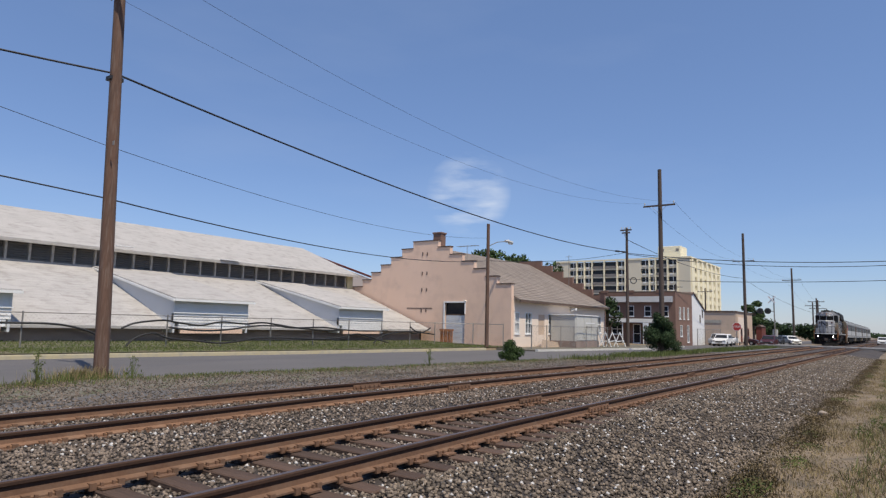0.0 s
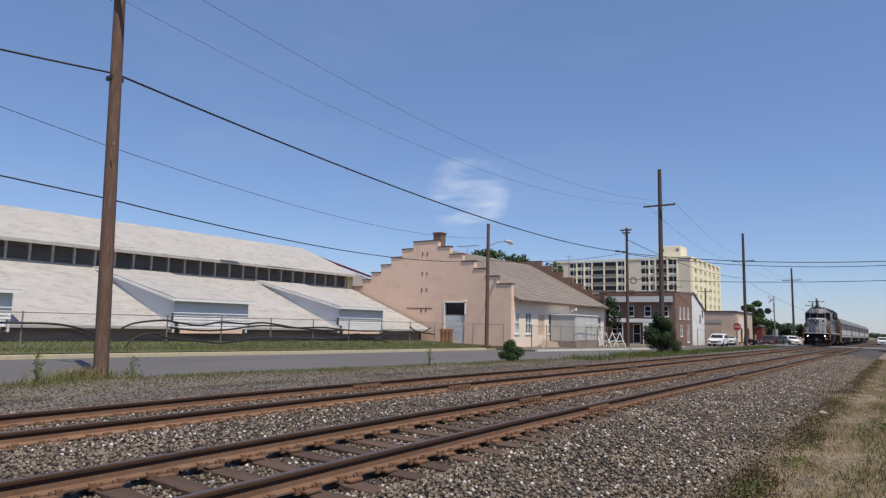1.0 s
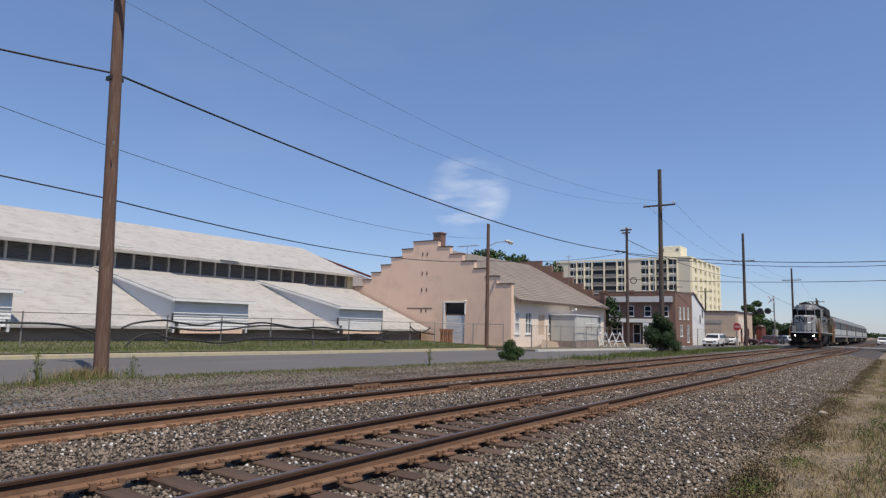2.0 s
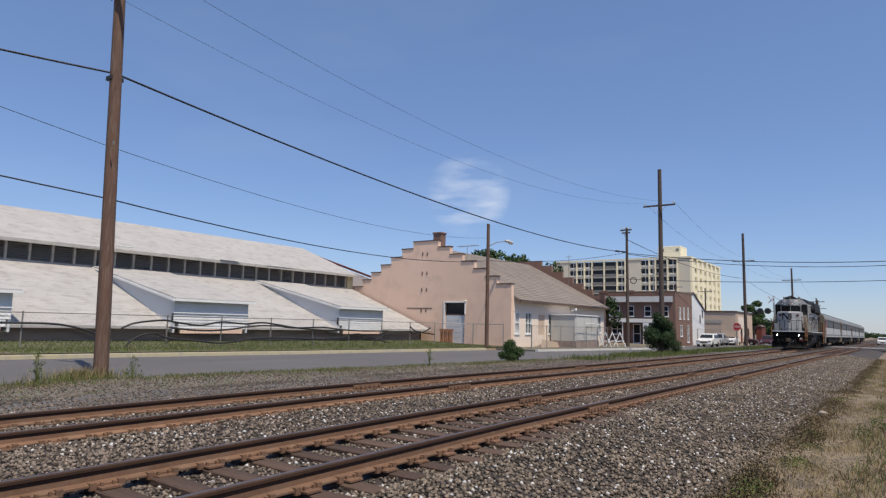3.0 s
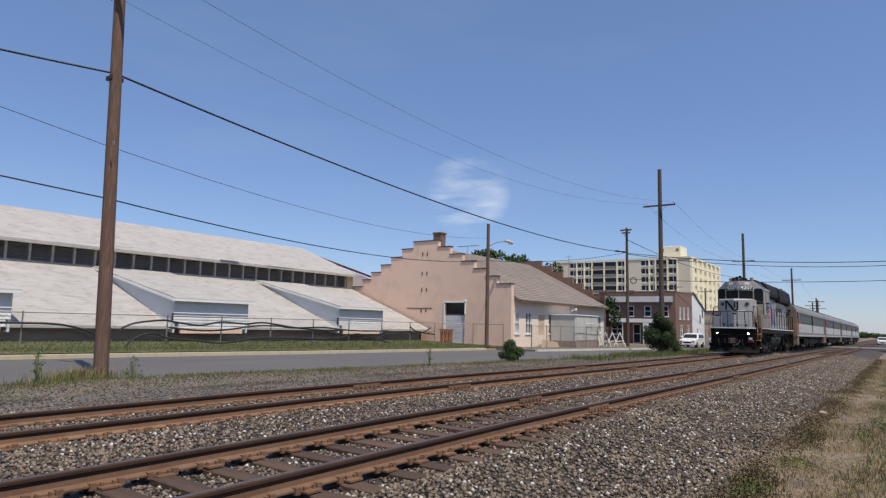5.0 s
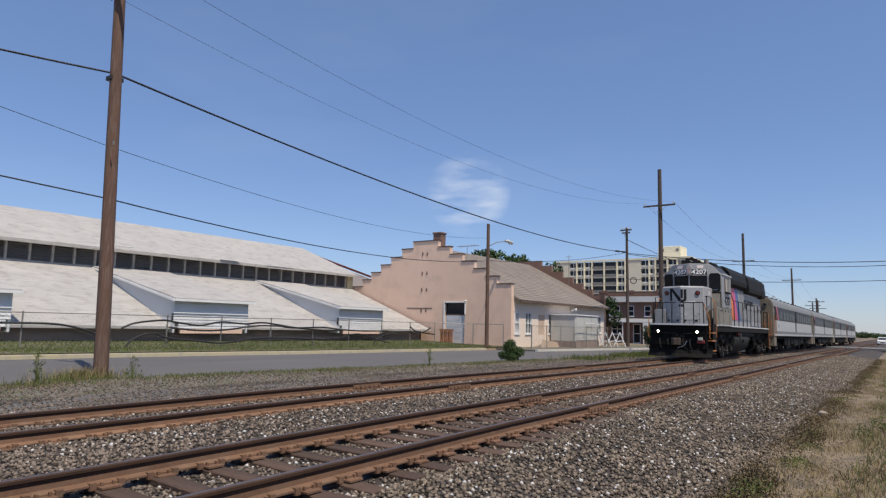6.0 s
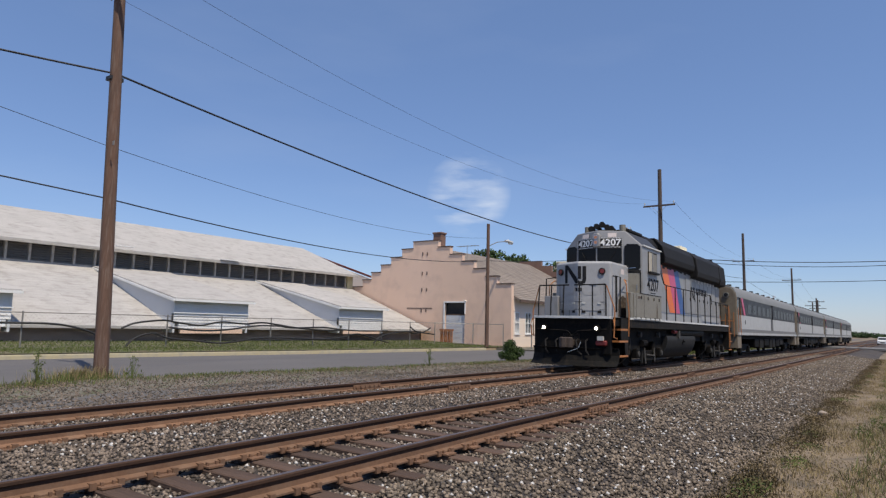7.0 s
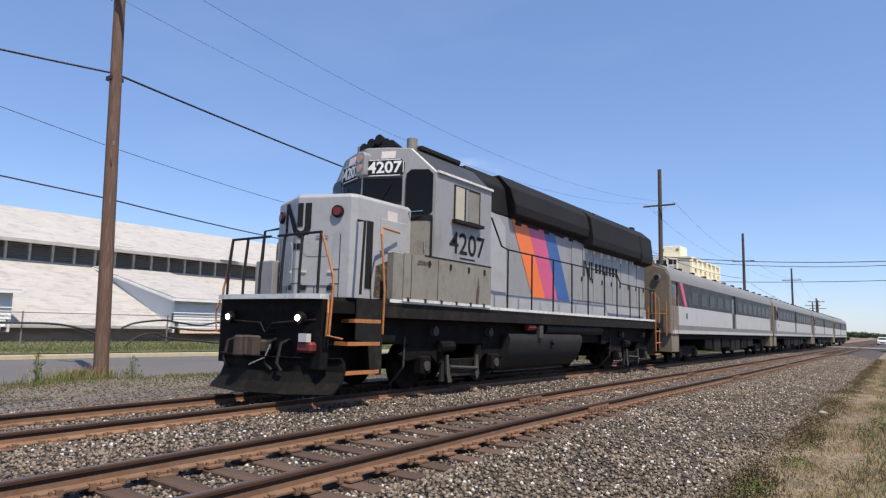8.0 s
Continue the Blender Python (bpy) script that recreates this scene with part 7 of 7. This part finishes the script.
    for s in (-1, 1):
        part("air_reservoir", tube(B(), [(s * 1.24, 8.4, 1.34), (s * 1.24, 12.4, 1.34)], 0.16, 14), T["tank"], g, smooth=True)
        part("equipment_rack", box(B(), min(s * 0.6, s * 1.3), 12.5, 0.9, max(s * 0.6, s * 1.3), 12.9, 1.4), T["under"], g)
        part("red_valve", tube(B(), [(s * 1.4, 7.2, 1.36), (s * 1.4, 7.6, 1.36)], 0.08, 8), T["red_part"], g)
        part("sand_box", box(B(), min(s * 0.9, s * 1.35), 1.55, 1.0, max(s * 0.9, s * 1.35), 2.0, 1.46), T["under"], g)
    truck(g, 4.45, 1.38, 0.51)
    truck(g, 15.5, 1.38, 0.51)
    part("rear_pilot", box(B(), -1.4, END - 0.08, 0.5, 1.4, END + 0.02, 1.7), T["under"], g)
    part("rear_coupler", box(B(), -0.13, END, 0.8, 0.13, END + 1.0, 1.0), T["brown"], g)
    return g


def make_coach(y, first=False, last=False):
    L = 25.3
    c = thing("passenger_coach", pose(TRACK_A, y, 0), "silver-grey passenger coach with a dark window band" + (" behind the locomotive" if first else ""), "passenger coach", "coaches of the train")
    # roof
    prof = [(-1.6, 3.5), (-1.58, 3.75), (-1.42, 4.02), (-1.1, 4.2), (-0.6, 4.3), (0, 4.33), (0.6, 4.3), (1.1, 4.2), (1.42, 4.02), (1.58, 3.75), (1.6, 3.5)]
    part("roof", prism(B(), prof, "y", 0, L), T["coach_roof"], c, "pale grey ribbed roof", smooth=True)
    for k in range(11):
        part("roof_vent", box(B(), 0.85, 1.2 + k * 2.3, 4.2, 1.05, 1.5 + k * 2.3, 4.32), T["plate"], c)
    part("shell", box(B(), -1.5, 0.05, 1.3, 1.5, L - 0.05, 3.6), T["coach_band"], c)
    for s in (-1, 1):
        xa, xb = sorted((s * 1.5, s * 1.6))
        doors = [(0.15, 1.05), (11.75, 12.75), (L - 1.05, L - 0.15)]
        spans = [(1.05, 11.75), (12.75, L - 1.05)]
        for a, b in spans:
            part("window_band", box(B(), xa, a, 2.48, xb - (0.004 if s > 0 else -0.0), b, 3.5), T["coach_band"], c)
            part("lower_side", box(B(), xa, a, 1.66, xb, b, 2.475), T["coach_white"], c)
            n = int((b - a - 0.6) / 1.5)
            for i in range(n):
                u = a + 0.55 + i * (b - a - 0.6) / n
                if first and a < 5 and i == 0:
                    continue
                w0, w1 = sorted((s * 1.597, s * 1.606))
                part("window", box(B(), w0, u, 2.62, w1, u + 1.05, 3.2), T["coach_window"], c)
        for a, b in ((0, 0.15), (L - 0.15, L)):
            part("corner_post", box(B(), xa, a, 1.3, xb, b, 3.5), T["tan_end"], c)
        for a, b in doors:
            d0, d1 = sorted((s * 1.46, s * 1.53))
            # middle door coloured dark like the band, for the shade of its recess
            dr = part("door", box(B(), d0, a, 1.35, d1, b, 3.5), T["coach_band"] if a > 5 and a < 20 else T["coach_sill"], c)
            part("pane", box(B(), min(s * 1.53, s * 1.54), a + 0.25, 2.5, max(s * 1.53, s * 1.54), b - 0.25, 3.3), M["glass_dark"], dr)
        part("fluted_sill", box(B(), xa, 0.15, 1.46, xb + 0.002, L - 0.15, 1.655), T["coach_sill"], c)
        part("sill_edge", box(B(), xa, 0.15, 1.3, xb + (0.03 if s > 0 else 0), L - 0.15, 1.455), T["coach_white"], c)
        part("lower_mark", box(B(), min(s * 1.6, s * 1.604), 2.3, 1.95, max(s * 1.6, s * 1.604), 2.5, 2.2), T["lettering"], c)
        st0, st1 = sorted((s * 1.598, s * 1.606))
        part("pink_stripe", prism(B(), [(1.35, 3.49), (1.75, 3.49), (2.5, 2.49), (2.1, 2.49)], "x", st0, st1), T["pink"], c)
        part("red_stripe", prism(B(), [(1.1, 3.49), (1.35, 3.49), (2.1, 2.49), (1.85, 2.49)], "x", st0, st1), T["red_part"], c)
        for a in (0.25, 0.95):
            rail_bar(c, [(s * 1.63, a, 1.3), (s * 1.63, a, 2.9)], T["orange_rail"] if first else T["coach_sill"], 0.018, "grab_rail")
        part("step_box", box(B(), min(s * 1.0, s * 1.58), 0.1, 0.55, max(s * 1.0, s * 1.58), 1.15, 1.3), T["tan_end"], c)
        part("step_box", box(B(), min(s * 1.0, s * 1.58), L - 1.15, 0.55, max(s * 1.0, s * 1.58), L - 0.1, 1.3), T["tan_end"], c)
    # ends
    for y0, y1 in ((-0.03, 0.1), (L - 0.1, L + 0.03)):
        pr = [(-1.58, 1.3), (-1.58, 3.7), (-1.35, 4.0), (-0.6, 4.25), (0.6, 4.25), (1.35, 4.0), (1.58, 3.7), (1.58, 1.3)]
        part("end_wall", prism(B(), pr, "y", y0, y1), T["tan_end"], c, "grimy tan end wall with round lamp", bevel=0.02)
    part("end_door", box(B(), -0.45, -0.08, 1.35, 0.45, -0.03, 3.4), T["coach_sill"], c)
    for s in (-1, 1):
        lp = part("end_lamp", tube(B(), [(s * 1.05, -0.03, 3.62), (s * 1.05, -0.1, 3.62)], 0.16, 16), T["coach_roof"], c)
        part("lens", tube(B(), [(s * 1.05, -0.1, 3.62), (s * 1.05, -0.11, 3.62)], 0.11, 14), M["glass_dark"], lp)
        for x, z0, z1 in ((1.45, 1.2, 2.6), (1.0, 1.2, 2.5), (0.7, 1.3, 2.4)):
            rail_bar(c, [(s * x, -0.12, z0), (s * x, -0.12, z1)], T["orange_rail"], 0.022, "grab_rail")
        rail_bar(c, [(s * 1.45, -0.12, 2.1), (s * 0.7, -0.12, 2.1)], T["orange_rail"], 0.02, "grab_rail")
    part("gangway", box(B(), -0.55, -0.3, 1.4, 0.55, -0.08, 3.5), T["under"], c, bevel=0.03)
    part("coupler", box(B(), -0.13, L, 0.8, 0.13, L + 0.6, 1.0), T["brown"], c)
    # underfloor gear
    part("floor_beam", box(B(), -1.3, 0.3, 1.05, 1.3, L - 0.3, 1.3), T["under"], c)
    for y0, y1, z, m in ((6.2, 7.6, 0.55, "under"), (8.0, 9.4, 0.45, "plate"), (9.8, 11.6, 0.6, "under"), (12.0, 12.9, 0.4, "plate"), (13.2, 14.4, 0.45, "plate"), (14.8, 16.4, 0.5, "under"), (16.8, 18.4, 0.6, "plate")):
        for s in (-1, 1):
            part("equipment_box", box(B(), min(s * 0.5, s * 1.45), y0, z, max(s * 0.5, s * 1.45), y1, 1.06), T[m], c, bevel=0.03)
    truck(c, 3.7, 1.3, 0.42, False)
    truck(c, L - 3.7, 1.3, 0.42, False)
    return c


LOCO = make_loco()
COACHES = [make_coach(111.3 + 19.25 + 25.9 * k, first=(k == 0), last=(k == 3)) for k in range(4)]


# ---- what moves ----
SPEED = 12.99


def on_line(y, length):
    """The pose of a vehicle whose front stands at y on the far track."""
    za, zb = fall(y), fall(y + length)
    return pose(TRACK_A, y, za, math.degrees(math.atan2(zb - za, length)), 0, 0)


def motions():
    for ob, y, length in ((LOCO, 111.3, 18.3), *[(c, 111.3 + 19.25 + 25.9 * k, 25.3) for k, c in enumerate(COACHES)]):
        walk(ob, [(0.25 * k, on_line(y - 0.25 * k * SPEED, length)) for k in range(33)])
    for w, y, r in WHEELS:
        rows = []
        for k in range(241):
            t = k / 30
            rows.append((t, pose(0, y, r, math.degrees(SPEED * t / r) % 360, 0, 0)))
        walk(w, rows)
    walk(SUV, [(t, pose(-20.45, y, -0.38 + fall(y))) for t, y in ((0.0, 93.2), (1.5, 89.3), (3.0, 84.9), (4.5, 79.2), (8.0, 65.0))])


motions()
